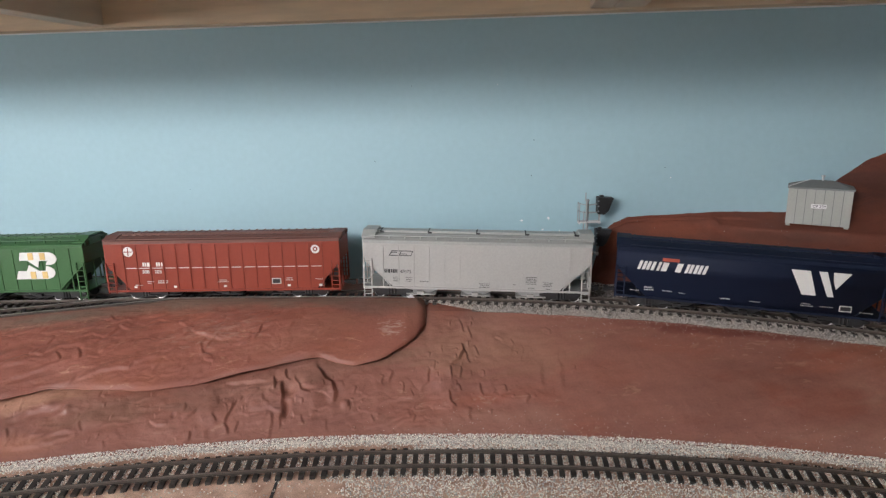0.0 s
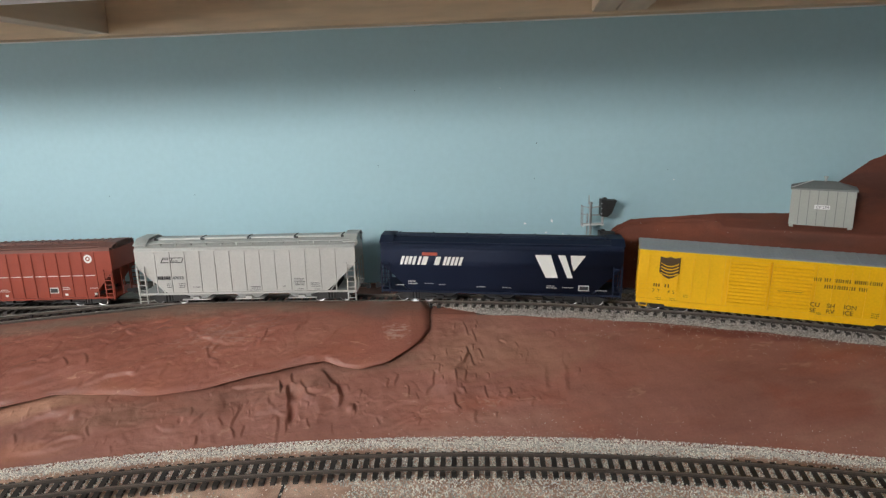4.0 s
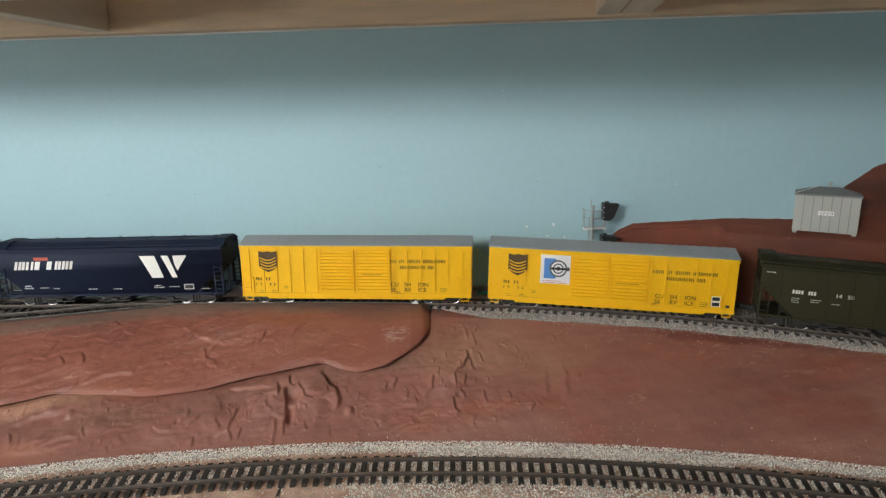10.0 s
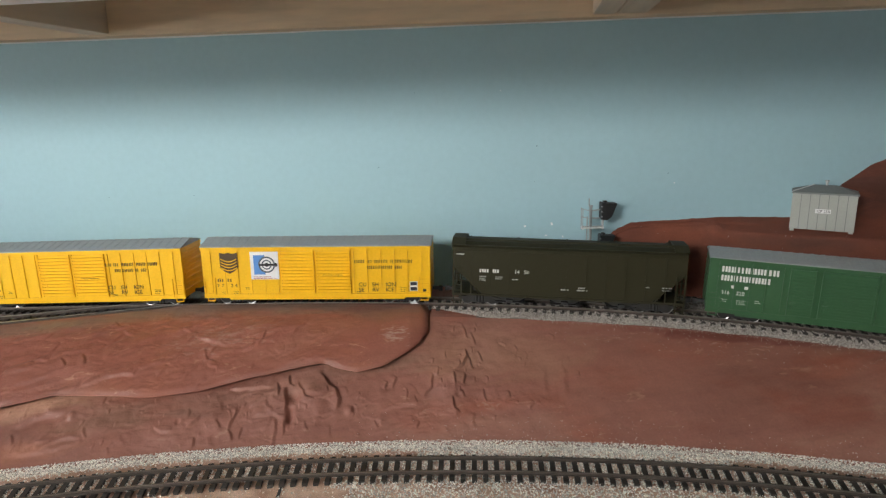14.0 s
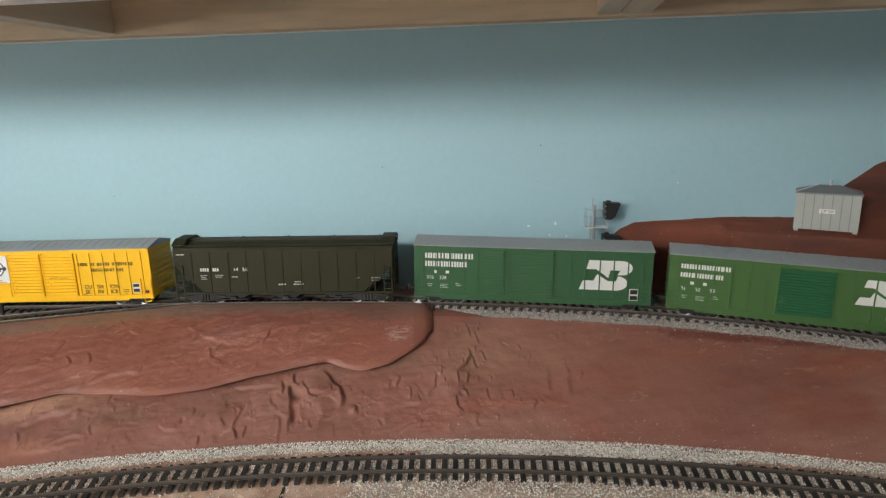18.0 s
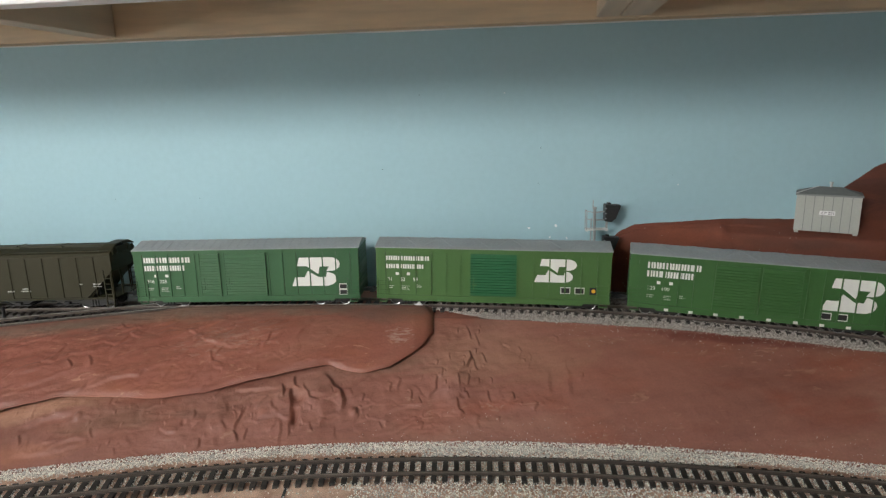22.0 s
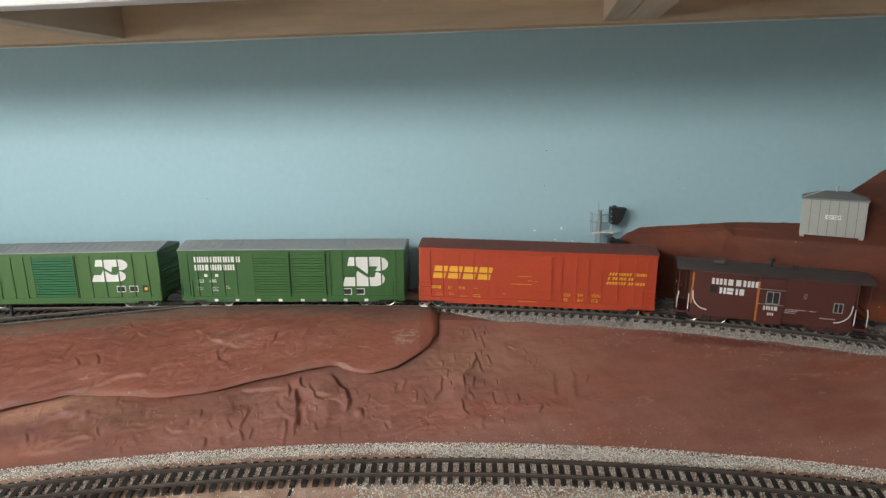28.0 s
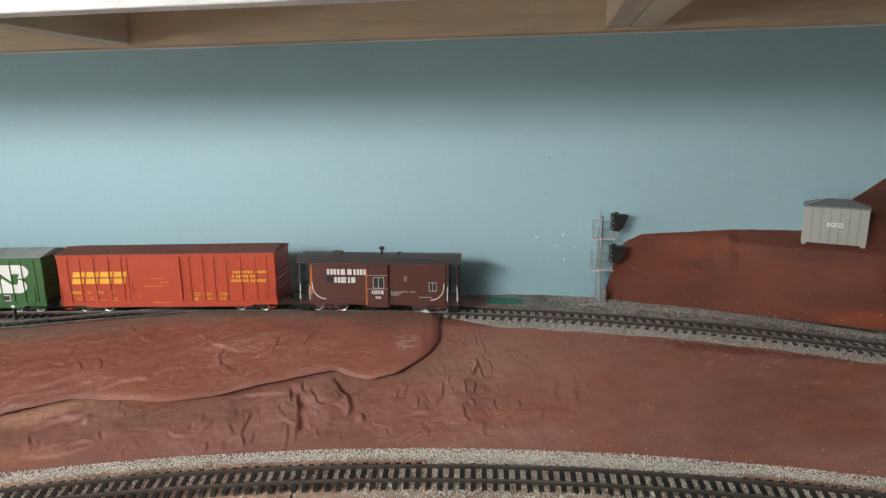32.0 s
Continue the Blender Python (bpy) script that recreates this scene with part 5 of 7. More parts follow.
# ---- boxcars ----
def boxcar(key, label, m_side, m_roof, m_door, ribs, doors, eave=0.0478, sill=0.006, half=0.090, peak=0.0052, corrugated=True, dip=(-0.069, 0.069), m_end=None, deep=0.0014, braced=True, pitch=0.0021):
    car = car_root("boxcar", label, "boxcar")
    m_end = m_end or m_side
    bm = bmesh.new()
    box(bm, -half, half, -HALF, HALF, sill + 0.0022, eave)
    part("body", bm, m_side, car, bevel=0.0003)
    bm = bmesh.new()
    for s in (-1, 1):
        y = s * (HALF + 0.0002)
        prism(bm, [(-half, sill + 0.0014), (dip[0] - 0.001, sill + 0.0014), (dip[0], sill), (dip[1], sill), (dip[1] + 0.001, sill + 0.0014), (half, sill + 0.0014), (half, sill + 0.0045), (-half, sill + 0.0045)], y - 0.0004, y + 0.0004)
    part("side_sill", bm, m_side, car)
    bm = bmesh.new()
    for s in (-1, 1):
        box(bm, -half - 0.0002, half + 0.0002, s * HALF - 0.0007, s * HALF + 0.0007, eave - 0.0022, eave + 0.0003)
    part("eave_rail", bm, m_side, car)
    bm = bmesh.new()
    profile(bm, [(-HALF - 0.0007, eave + 0.0004), (HALF + 0.0007, eave + 0.0004), (HALF + 0.0005, eave + 0.0010), (0.0006, eave + peak), (-0.0006, eave + peak), (-HALF - 0.0005, eave + 0.0010)], -half - 0.0008, half + 0.0008)
    part("roof", bm, m_roof, car, bevel=0.0002)
    bm = bmesh.new()   # one raised seam across the roof
    profile(bm, [(-HALF, eave + 0.0008), (HALF, eave + 0.0008), (HALF, eave + 0.0015), (0.0, eave + peak + 0.0004), (-HALF, eave + 0.0013)], -0.0003, 0.0003)
    seam = mesh_of("roof_seam", bm, m_roof)
    for k in range(25):
        part("roof_seam", seam, None, car).location = (-half + 0.006 + k * (2 * half - 0.012) / 24, 0, 0)
    if braced:   # slanting stiffeners pressed into the roof panels
        step = (2 * half - 0.012) / 12
        for lean in (1, -1):
            bm = bmesh.new()
            for s in (-1, 1):
                rod(bm, (-lean * step * 0.42, s * (HALF - 0.001), eave + 0.0012), (lean * step * 0.42, s * 0.001, eave + peak + 0.0001), 0.00026, 6)
            brace = mesh_of("roof_brace", bm, m_roof)
            for k in range(6):
                part("roof_brace", brace, None, car).location = (-half + 0.006 + (2 * k + (0.5 if lean > 0 else 1.5)) * step, 0, 0)
    bm = bmesh.new()
    prism(bm, [(-0.00045, sill + 0.0045), (0.00045, sill + 0.0045), (0.00045, eave - 0.0022), (-0.00045, eave - 0.0022)], -0.0005, 0.0005)
    rib = mesh_of("side_rib", bm, m_side)
    for u in ribs:
        for s in (-1, 1):
            part("side_rib", rib, None, car).location = (u, s * (HALF + 0.0002), 0)
    for u0, u1 in doors:
        for s in (-1, 1):
            bm = bmesh.new()
            y = s * (HALF + 0.0003)
            out = [(y - s * 0.0006, eave - 0.0030), (y - s * 0.0006, sill + 0.0052), (y + s * 0.0006, sill + 0.0052)]
            if corrugated:
                z = sill + 0.0070
                while z < eave - 0.0055:
                    out += [(y + s * 0.0006, z), (y + s * deep, z + 0.0002), (y + s * deep, z + 0.0009), (y + s * 0.0006, z + 0.0013)]
                    z += pitch
            profile(bm, out + [(y + s * 0.0006, eave - 0.0030)], u0, u1)
            d = part("door", bm, m_door, car)
            bm = bmesh.new()
            for x in (u0, u1):
                box(bm, x - 0.0004, x + 0.0004, y - 0.0011, y + 0.0011, sill + 0.0045, eave - 0.0022)
            box(bm, u0, u1, y - 0.0011, y + 0.0011, sill + 0.0046, sill + 0.0054)
            part("door_frame", bm, m_side, d)
            bm = bmesh.new()
            rod(bm, (u0 + 0.003, y + s * 0.0011, sill + 0.0100), (u0 + 0.003, y + s * 0.0011, sill + 0.0200), 0.0003, 6)
            box(bm, u0 + 0.0015, u0 + 0.0050, y + (s - 1) * 0.0008, y + (s + 1) * 0.0008, sill + 0.0140, sill + 0.0148)
            part("door_latch", bm, m_side, d)
    ladder = ladder_kit(0.0085, sill + 0.003, sill + 0.0175, 4, m_side)
    step = step_mesh(m_side)
    for x in (-half + 0.0052, half - 0.0052):
        for s in (-1, 1):
            hang_ladder(car, ladder, Matrix.Translation((x, s * (HALF + 0.0004), 0)) @ Matrix.Rotation(0 if s < 0 else math.pi, 4, "Z"))
            part("step", step, None, car).location = (x, s * (HALF - 0.0003), sill + 0.002)
    for s in (-1, 1):   # corrugated ends
        bm = bmesh.new()
        x = s * (half + 0.0001)
        out = [(x - s * 0.0006, eave - 0.001), (x - s * 0.0006, sill + 0.004), (x, sill + 0.004)]
        z = sill + 0.007
        while z < eave - 0.004:
            out += [(x, z), (x + s * 0.0005, z + 0.0004), (x + s * 0.0005, z + 0.0014), (x, z + 0.0018)]
            z += 0.0042
        prism(bm, out + [(x, eave - 0.001)], -HALF + 0.003, HALF - 0.003)
        part("end_wall", bm, m_end, car)
    bm = bmesh.new()
    box(bm, -half + 0.004, half - 0.004, -0.004, 0.004, 0.0072, sill + 0.0023)
    for x in (-0.03, -0.01, 0.012, 0.034):
        box(bm, x, x + 0.002, -HALF + 0.003, HALF - 0.003, sill + 0.0003, sill + 0.0023)
    box(bm, 0.014, 0.026, -0.013, -0.007, 0.0038, 0.0080)
    part("underframe", bm, M_UNDER, car)
    running_gear(car, key, half, 0.066)
    return car


TEN_RIBS = [-0.083, -0.0720, -0.0616, -0.0513, -0.0405, -0.0300, 0.0300, 0.0405, 0.0513, 0.0616, 0.0720, 0.083]
YELLOW = paint("yellow_paint", (0.88, 0.500, 0.006))
CARS = {}


def shield(car, u, z, w, h):
    bm = bmesh.new()
    flat(bm, [(u, z + h * 0.28), (u + w * 0.25, z + h * 0.10), (u + w * 0.5, z), (u + w * 0.75, z + h * 0.10), (u + w, z + h * 0.28), (u + w, z + h), (u + w * 0.72, z + h * 0.95), (u + w * 0.5, z + h), (u + w * 0.28, z + h * 0.95), (u, z + h)], FACE - 0.0005)
    mark = part("company_mark", bm, M_BROWNINK, car, "dark brown shield mark with yellow curved bands")
    bm = bmesh.new()
    for zz in (0.26, 0.40, 0.54, 0.68):
        n = 8
        lo = [(u + w * (0.06 + 0.88 * k / n), z + h * (zz - 0.13 * math.sin(math.pi * k / n))) for k in range(n + 1)]
        flat(bm, lo + [(x, q + h * 0.045) for x, q in lo[::-1]], FACE - 0.0008)
    part("curved_bands", bm, YELLOW, mark)


def stencils(car, rows, material=M_LETTER):
    """Small framed panels near the sill."""
    bm, bk = bmesh.new(), bmesh.new()
    for u, z, w, h in rows:
        bar(bm, u, z, w, h)
        bar(bk, u + 0.0006, z + 0.0006, w - 0.0012, h - 0.0012, FACE - 0.0003)
    p = part("stencil_panel", bm, material, car, "small black panels with white frames")
    part("panel_face", bk, M_INK, p)


def yellow_boxcar(key, label, placard):
    car = boxcar(key, label, YELLOW, M_ROOFGREY, YELLOW, TEN_RIBS, [(-0.0270, -0.0012), (0.0010, 0.0272)], deep=0.0017, pitch=0.0026, braced=False)
    dx = 0.0 if placard else -0.0060
    shield(car, -0.0752, 0.0272, 0.0142, 0.0168)
    blocks(car, M_BROWNINK, -0.0790, 0.0205, "io ii", 0.0024, 0.0036, bold=0.7)
    for bit, x in zip("7724" if placard else "7745", (-0.0790, -0.0755, -0.0682, -0.0648)):
        words(car, M_BROWNINK, bit, x, 0.0162, 0.0025)
    smalls(car, M_BROWNINK, [(-0.076, 0.0118, 0.004, 0.0005), (-0.075, 0.0104, 0.003, 0.0005), (-0.066, 0.0120, 0.005, 0.0005), (-0.066, 0.0108, 0.005, 0.0005), (-0.066, 0.0096, 0.004, 0.0005), (-0.0565, 0.0155, 0.003, 0.0005), (-0.0565, 0.0143, 0.003, 0.0005), (-0.055, 0.0102, 0.004, 0.0005)])
    blocks(car, M_BROWNINK, 0.0296 + dx, 0.0350, "oioo oi iooio ioooiioo", 0.0025, 0.0026, y=FACE - 0.0002, bold=0.6)
    blocks(car, M_BROWNINK, 0.0410 + dx, 0.0302, "ooiiooio oo", 0.0025, 0.0029, y=FACE - 0.0002, bold=0.6)
    for row, z in (("CU  SH  ION", 0.0164), ("SE  RV  ICE", 0.0122)):
        x = 0.0335 + dx
        for bit in row.split():
            words(car, M_BROWNINK, bit, x, z, 0.0032, FACE - 0.0006)
            x += 0.0106
    smalls(car, M_BROWNINK, [(0.0320, 0.0120, 0.003, 0.0005), (0.0320, 0.0110, 0.003, 0.0005), (0.066, 0.0150, 0.005, 0.0005), (0.066, 0.0136, 0.005, 0.0005), (0.066, 0.0122, 0.004, 0.0005), (0.006, 0.0256, 0.016, 0.0006), (0.012, 0.0240, 0.008, 0.0006)], FACE - 0.0013)
    if placard:
        bm = bmesh.new()
        box(bm, -0.0510, -0.0288, FACE - 0.0009, FACE + 0.0002, 0.0225, 0.0446)
        p = part("placard", bm, M_WHITE, car, "white printed placard with a blue square and a dark ring")
        bm = bmesh.new()
        box(bm, -0.0483, -0.0395, FACE - 0.0012, FACE - 0.0009, 0.0265, 0.0420)
        part("blue_square", bm, M_BLUEINK, p)
        for name, r0, r1, material, yy in (("disc", 0.0, 0.0062, M_WHITE, 0.0014), ("ring", 0.0054, 0.0066, M_STEELINK, 0.0016), ("inner_ring", 0.0030, 0.0040, M_STEELINK, 0.0017), ("hub", 0.0, 0.0016, M_INK, 0.0018)):
            bm = bmesh.new()
            n = 24
            cx, cz = -0.0378, 0.0345
            ring = lambda r, y: [bm.verts.new((cx + r * math.cos(k * math.tau / n), y, cz + r * math.sin(k * math.tau / n))) for k in range(n)]
            b = ring(r1, FACE - yy)
            if r0:
                a = ring(r0, FACE - yy)
                for k in range(n):
                    bm.faces.new((a[k], a[(k + 1) % n], b[(k + 1) % n], b[k]))
            else:
                bm.faces.new(b)
            part(name, bm, material, p)
        bm = bmesh.new()
        bar(bm, -0.0435, 0.0337, 0.0142, 0.0016, FACE - 0.0018)
        bar(bm, -0.0310, 0.0330, 0.0012, 0.0030, FACE - 0.0018)
        part("crossbar", bm, M_INK, p)
        smalls(car, M_REDINK, [(-0.0490, 0.0243, 0.0135, 0.0007), (-0.0490, 0.0230, 0.0185, 0.0006)], FACE - 0.0010)
        stencils(car, [(0.0735, 0.0163, 0.0062, 0.0038), (0.0735, 0.0123, 0.0062, 0.0038)])
        stencils(car, [(0.0838, 0.0118, 0.0026, 0.0024)], M_INK)
    return car


CARS["y"] = (yellow_boxcar("y", "yellow double-door boxcar with a grey roof and brown shield", False), -0.1946, 0.066)
CARS["z"] = (yellow_boxcar("z", "yellow double-door boxcar with a white placard beside its shield", True), 0.0, 0.066)


def green_boxcar(key, label, number, colour, ribs, doors, corr, text_u, mark, m_door=None, name_h=0.0042, name_pitch=0.0041, panels=()):
    g = paint("green_paint", colour)
    door = m_door and paint("door_green_paint", m_door)
    car = boxcar(key, label, g, M_ROOFGREY, door or g, ribs, doors, eave=0.0476, corrugated=corr, braced=key != "g", deep=0.0008 if key == "g" else 0.0012)
    blocks(car, M_LETTER, text_u, 0.0383, "oooiioooxo", name_h, name_pitch, label="white company name in bold blocks")
    blocks(car, M_LETTER, text_u, 0.0318, "ooxooooo", name_h, name_pitch)
    blocks(car, M_LETTER, text_u + 0.007, 0.0265, "x  x", 0.0022, 0.0040)
    for bit, x in zip(number.split(), (0.001, 0.011, 0.021)):
        words(car, M_LETTER, bit, text_u + x, 0.0218, 0.0028)
    smalls(car, M_LETTER, [(text_u + 0.001, 0.0175, 0.005, 0.0005), (text_u + 0.001, 0.016, 0.004, 0.0005), (text_u + 0.012, 0.0175, 0.006, 0.0005), (text_u + 0.012, 0.0162, 0.005, 0.0005), (text_u + 0.012, 0.0149, 0.006, 0.0005), (text_u + 0.024, 0.0185, 0.003, 0.0005), (text_u + 0.024, 0.0170, 0.004, 0.0005)])
    double_slab(car, M_LETTER, *mark, y=FACE)
    if panels:
        stencils(car, panels)
    return car


CARS["g"] = (green_boxcar("g", "dark green boxcar with a sliding door and white slab mark", "316 228", (0.040, 0.118, 0.050), [-0.083, -0.0720, -0.0616, -0.0513, -0.0405, 0.0185, 0.0297, 0.0405, 0.0513, 0.0616, 0.0720, 0.083],
                          [(-0.0365, -0.0208), (-0.0165, 0.0163)], True, -0.0815, (0.0363, 0.0179, 0.0389, 0.0229), panels=[(0.0737, 0.0150, 0.0066, 0.0045), (0.0737, 0.0104, 0.0066, 0.0045)]), 0.3895, 0.066)
CARS["h"] = (green_boxcar("h", "bright green boxcar with a darker green plug door", "31 52 99", (0.066, 0.150, 0.044), [-0.083, -0.0710, -0.0590, -0.0470, -0.0350, -0.0240, 0.0200, 0.0320, 0.0440, 0.0560, 0.0680, 0.080],
                          [(-0.0165, 0.0192)], True, -0.0820, (0.0324, 0.0237, 0.0318, 0.0181), m_door=(0.020, 0.120, 0.048), name_h=0.0034, name_pitch=0.0037,
                          panels=[(0.0526, 0.0149, 0.0074, 0.0052), (0.0632, 0.0149, 0.0074, 0.0052)]), 0.5833, 0.066)
CARS["j"] = (green_boxcar("j", "mid green boxcar with ribbed double doors and white slab mark", "223 600", (0.043, 0.125, 0.035), [-0.083, -0.0755, -0.0650, -0.0545, -0.0440, 0.0310, 0.0410, 0.0515, 0.0620, 0.0720, 0.083],
                          [(-0.0300, -0.0012), (0.0010, 0.0275)], True, -0.0775, (0.0404, 0.0184, 0.0372, 0.0236), name_h=0.0046, panels=[(0.0410, 0.0116, 0.0069, 0.0051), (0.0511, 0.0116, 0.0070, 0.0051)]), 0.7787, 0.066)
bm = bmesh.new()
bar(bm, 0.0745, 0.0147, 0.0056, 0.0056)
p = part("round_stencil_panel", bm, M_INK, CARS["h"][0], "small black square with a yellow dot")
bm = bmesh.new()
wheel_disc(bm, FACE - 0.0005, FACE - 0.0003, 0.0015, 12, 0.0773, 0.0175)
part("yellow_dot", bm, M_GOLD, p)
for u in (-0.0618, -0.0446, -0.0273, -0.0097, 0.0083, 0.0258, 0.0426, 0.0593):
    bm = bmesh.new()
    bar(bm, u - 0.0015, 0.0063, 0.0030, 0.0020, FACE - 0.0006)
    part("sill_patch", bm, M_LETTER, CARS["j"][0])

ORANGE = paint("orange_red_paint", (0.47, 0.062, 0.024))
ORANGE_ROOF = paint("dull_red_roof_paint", (0.20, 0.060, 0.043), 0.6)


def orange_boxcar():
    car = boxcar("s", "tall orange-red plug-door boxcar with yellow slanted lettering", ORANGE, ORANGE_ROOF, ORANGE, [-0.0815, -0.0710, -0.0590, -0.0470, -0.0360, 0.0200, 0.0310, 0.0400, 0.0500, 0.0620, 0.0740, 0.0830],
                 [(-0.0310, 0.0125)], corrugated=False, eave=0.0490, peak=0.0044, braced=False)
    blocks(car, M_GOLD, -0.0790, 0.0256, "ssss", 0.0100, 0.0116, slant=0.0018, label="large slanted yellow block lettering")
    blocks(car, M_GOLD, -0.0800, 0.0172, "oxox", 0.0024, 0.0020)
    words(car, M_GOLD, "51", -0.0672, 0.0172, 0.0026)
    words(car, M_GOLD, "916", -0.0588, 0.0172, 0.0026)
    smalls(car, M_GOLD, [(-0.076, 0.0140, 0.004, 0.0005), (-0.076, 0.0125, 0.005, 0.0005), (-0.066, 0.0140, 0.004, 0.0005), (-0.066, 0.0126, 0.004, 0.0005), (-0.057, 0.0118, 0.006, 0.0005), (-0.047, 0.0185, 0.0035, 0.0006), (-0.047, 0.0135, 0.0055, 0.0006), (-0.047, 0.0116, 0.0055, 0.0009),
                         (-0.013, 0.0295, 0.011, 0.0006), (-0.005, 0.0262, 0.007, 0.0005), (-0.018, 0.0232, 0.016, 0.0006), (-0.012, 0.0097, 0.014, 0.0006), (-0.024, 0.0150, 0.002, 0.0006)], FACE - 0.0008)
    blocks(car, M_GOLD, 0.0550, 0.0331, "xxxxoxxx xxoxx", 0.0021, 0.0021, slant=0.0006)
    blocks(car, M_GOLD, 0.0540, 0.0296, "x xxoxx xx", 0.0021, 0.0021, slant=0.0006)
    blocks(car, M_GOLD, 0.0532, 0.0260, "xxxoxxx xxoxxx", 0.0021, 0.0021, slant=0.0006)
    for row, z in (("CU SH ION", 0.0152), ("SE RV ICE", 0.0112)):
        x = 0.0220
        for bit in row.split():
            words(car, M_GOLD, bit, x, z, 0.0026)
            x += 0.0105
    return car


CARS["s"] = (orange_boxcar(), 0.9708, 0.066)


# ---- covered hoppers ----
def hopper(key, label, paint_mat, ribs, half=0.089, eave=0.0455, sill=0.0108, top=0.0530, cut=0.0235, roof_mat=None, smooth=False, ladder_mat=None, bays=3, dark=None, clamps=22, low=0.0080, walk_z=0.0052, bay=0.40, hood=0.0009):
    car = car_root("covered_hopper", label, "hopper car")
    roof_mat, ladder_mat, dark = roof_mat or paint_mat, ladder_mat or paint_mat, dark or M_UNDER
    bm = bmesh.new()
    body = [(-half + cut, sill), (half - cut, sill), (half, sill + 0.0215), (half, eave), (-half, eave), (-half, sill + 0.0215)]
    w = HALF - 0.0001
    if smooth:   # sides that bulge outwards
        n = 12
        rows = []
        for k in range(n):
            t = k / (n - 1)
            z = sill + (eave - sill) * t
            yy = w - 0.0008 + 0.0010 * math.sin(math.pi * (0.15 + 0.7 * t))
            x = half - cut * max(0, 1 - (z - sill) / 0.0215)
            rows.append((x, yy, z))
        rings = []
        for x, yy, z in rows:
            rings.append([bm.verts.new(p) for p in ((-x, -yy, z), (x, -yy, z), (x, yy, z), (-x, yy, z))])
        for a, b in zip(rings, rings[1:]):
            for k in range(4):
                bm.faces.new((a[k], a[(k + 1) % 4], b[(k + 1) % 4], b[k]))
        bm.faces.new(rings[0][::-1])
        bm.faces.new(rings[-1])
        me = mesh_of("body", bm, paint_mat)
        for f in me.polygons:
            f.use_smooth = abs(f.normal.y) > 0.7
        part("body", me, None, car)
    else:
        prism(bm, body, -w, w)
        part("body", bm, paint_mat, car, bevel=0.0003)
    bm = bmesh.new()
    profile(bm, [(-HALF - 0.0003, eave), (HALF + 0.0003, eave), (HALF - 0.0010, eave + 0.0022), (0.0085, top - 0.0016), (-0.0085, top - 0.0016), (-HALF + 0.0010, eave + 0.0022)], -half, half)
    part("roof", bm, roof_mat, car, bevel=0.0002)
    bm = bmesh.new()
    for s in (-1, 1):
        box(bm, -half + 0.004, half - 0.004, s * 0.0140 - 0.0011, s * 0.0140 + 0.0011, eave + walk_z - 0.0002, eave + walk_z + 0.0003)
        for k in range(14):
            x = -half + 0.008 + k * (2 * half - 0.016) / 13
            box(bm, x - 0.0004, x + 0.0004, s * 0.0145 - 0.0007, s * 0.0145 + 0.0007, eave + 0.0012, eave + walk_z - 0.0002)
    part("running_board", bm, roof_mat, car)
    bm = bmesh.new()
    profile(bm, [(-0.0046, top - 0.0016), (0.0046, top - 0.0016), (0.0040, top - 0.0001), (-0.0040, top - 0.0001)], -half + 0.006, half - 0.006)
    part("hatch_cover", bm, roof_mat, car)
    bm = bmesh.new()
    box(bm, -0.0005, 0.0005, -0.0058, 0.0058, top - 0.0018, top + 0.0002)
    box(bm, -0.0005, 0.0028, -0.0064, -0.0057, top - 0.0018, top - 0.0004)
    clamp = mesh_of("hatch_clamp", bm, M_UNDER if paint_mat is WHITE_CAR else roof_mat)
    for k in range(clamps):
        n = clamps
        part("hatch_clamp", clamp, None, car).location = (-half + 0.012 + k * (2 * half - 0.024) / (n - 1), 0, 0)
    for s in (-1, 1):   # walkway that climbs over each end of the roof
        bm = bmesh.new()
        line = [(-HALF + 0.0018, eave + 0.0036), (-0.0085, top + 0.0003), (0.0085, top + 0.0003), (HALF - 0.0018, eave + 0.0036)]
        x = s * (half + 0.0012)
        line = [(a, b + hood) for a, b in line]
        profile(bm, line + [(a, b - 0.0007) for a, b in line[::-1]], min(x, x - s * 0.0105), max(x, x - s * 0.0105))
        for y in (-HALF + 0.004, -0.008, 0.008, HALF - 0.004):
            box(bm, min(x - s * 0.0002, x - s * 0.0012), max(x - s * 0.0002, x - s * 0.0012), y - 0.0004, y + 0.0004, eave + 0.0005, eave + 0.0040)
        part("end_walk", bm, roof_mat, car)
    bm = bmesh.new()
    box(bm, -0.0004, 0.0004, -0.0004, 0.0004, sill, eave - 0.001)
    rib = mesh_of("side_rib", bm, paint_mat)
    for u in ribs:
        for s in (-1, 1):
            r = part("side_rib", rib, None, car)
            r.location = (u, s * (w + 0.0001), 0)
    bm = bmesh.new()
    for s in (-1, 1):
        box(bm, -half, half, s * w - 0.0006, s * w + 0.0006, sill - 0.0012, sill + 0.0004)
    part("side_sill", bm, paint_mat, car)
    for e in (-1, 1):   # corner posts, ladders and end frame
        bm = bmesh.new()
        for s in (-1, 1):
            x = e * (half - 0.0006)
            box(bm, x - 0.0006, x + 0.0006, s * w - 0.0006, s * w + 0.0006, sill - 0.001, sill + 0.0225)
            rod(bm, (e * (half - cut * 0.9), s * (w - 0.002), sill), (e * (half - 0.006), s * (w - 0.002), sill + 0.019), 0.0006)
            rod(bm, (x, s * 0.006, sill), (x, s * 0.006, eave), 0.0006)
        box(bm, min(e * half, e * (half - 0.018)), max(e * half, e * (half - 0.018)), -w, w, sill - 0.0010, sill - 0.0002)
        part("end_frame", bm, paint_mat, car)
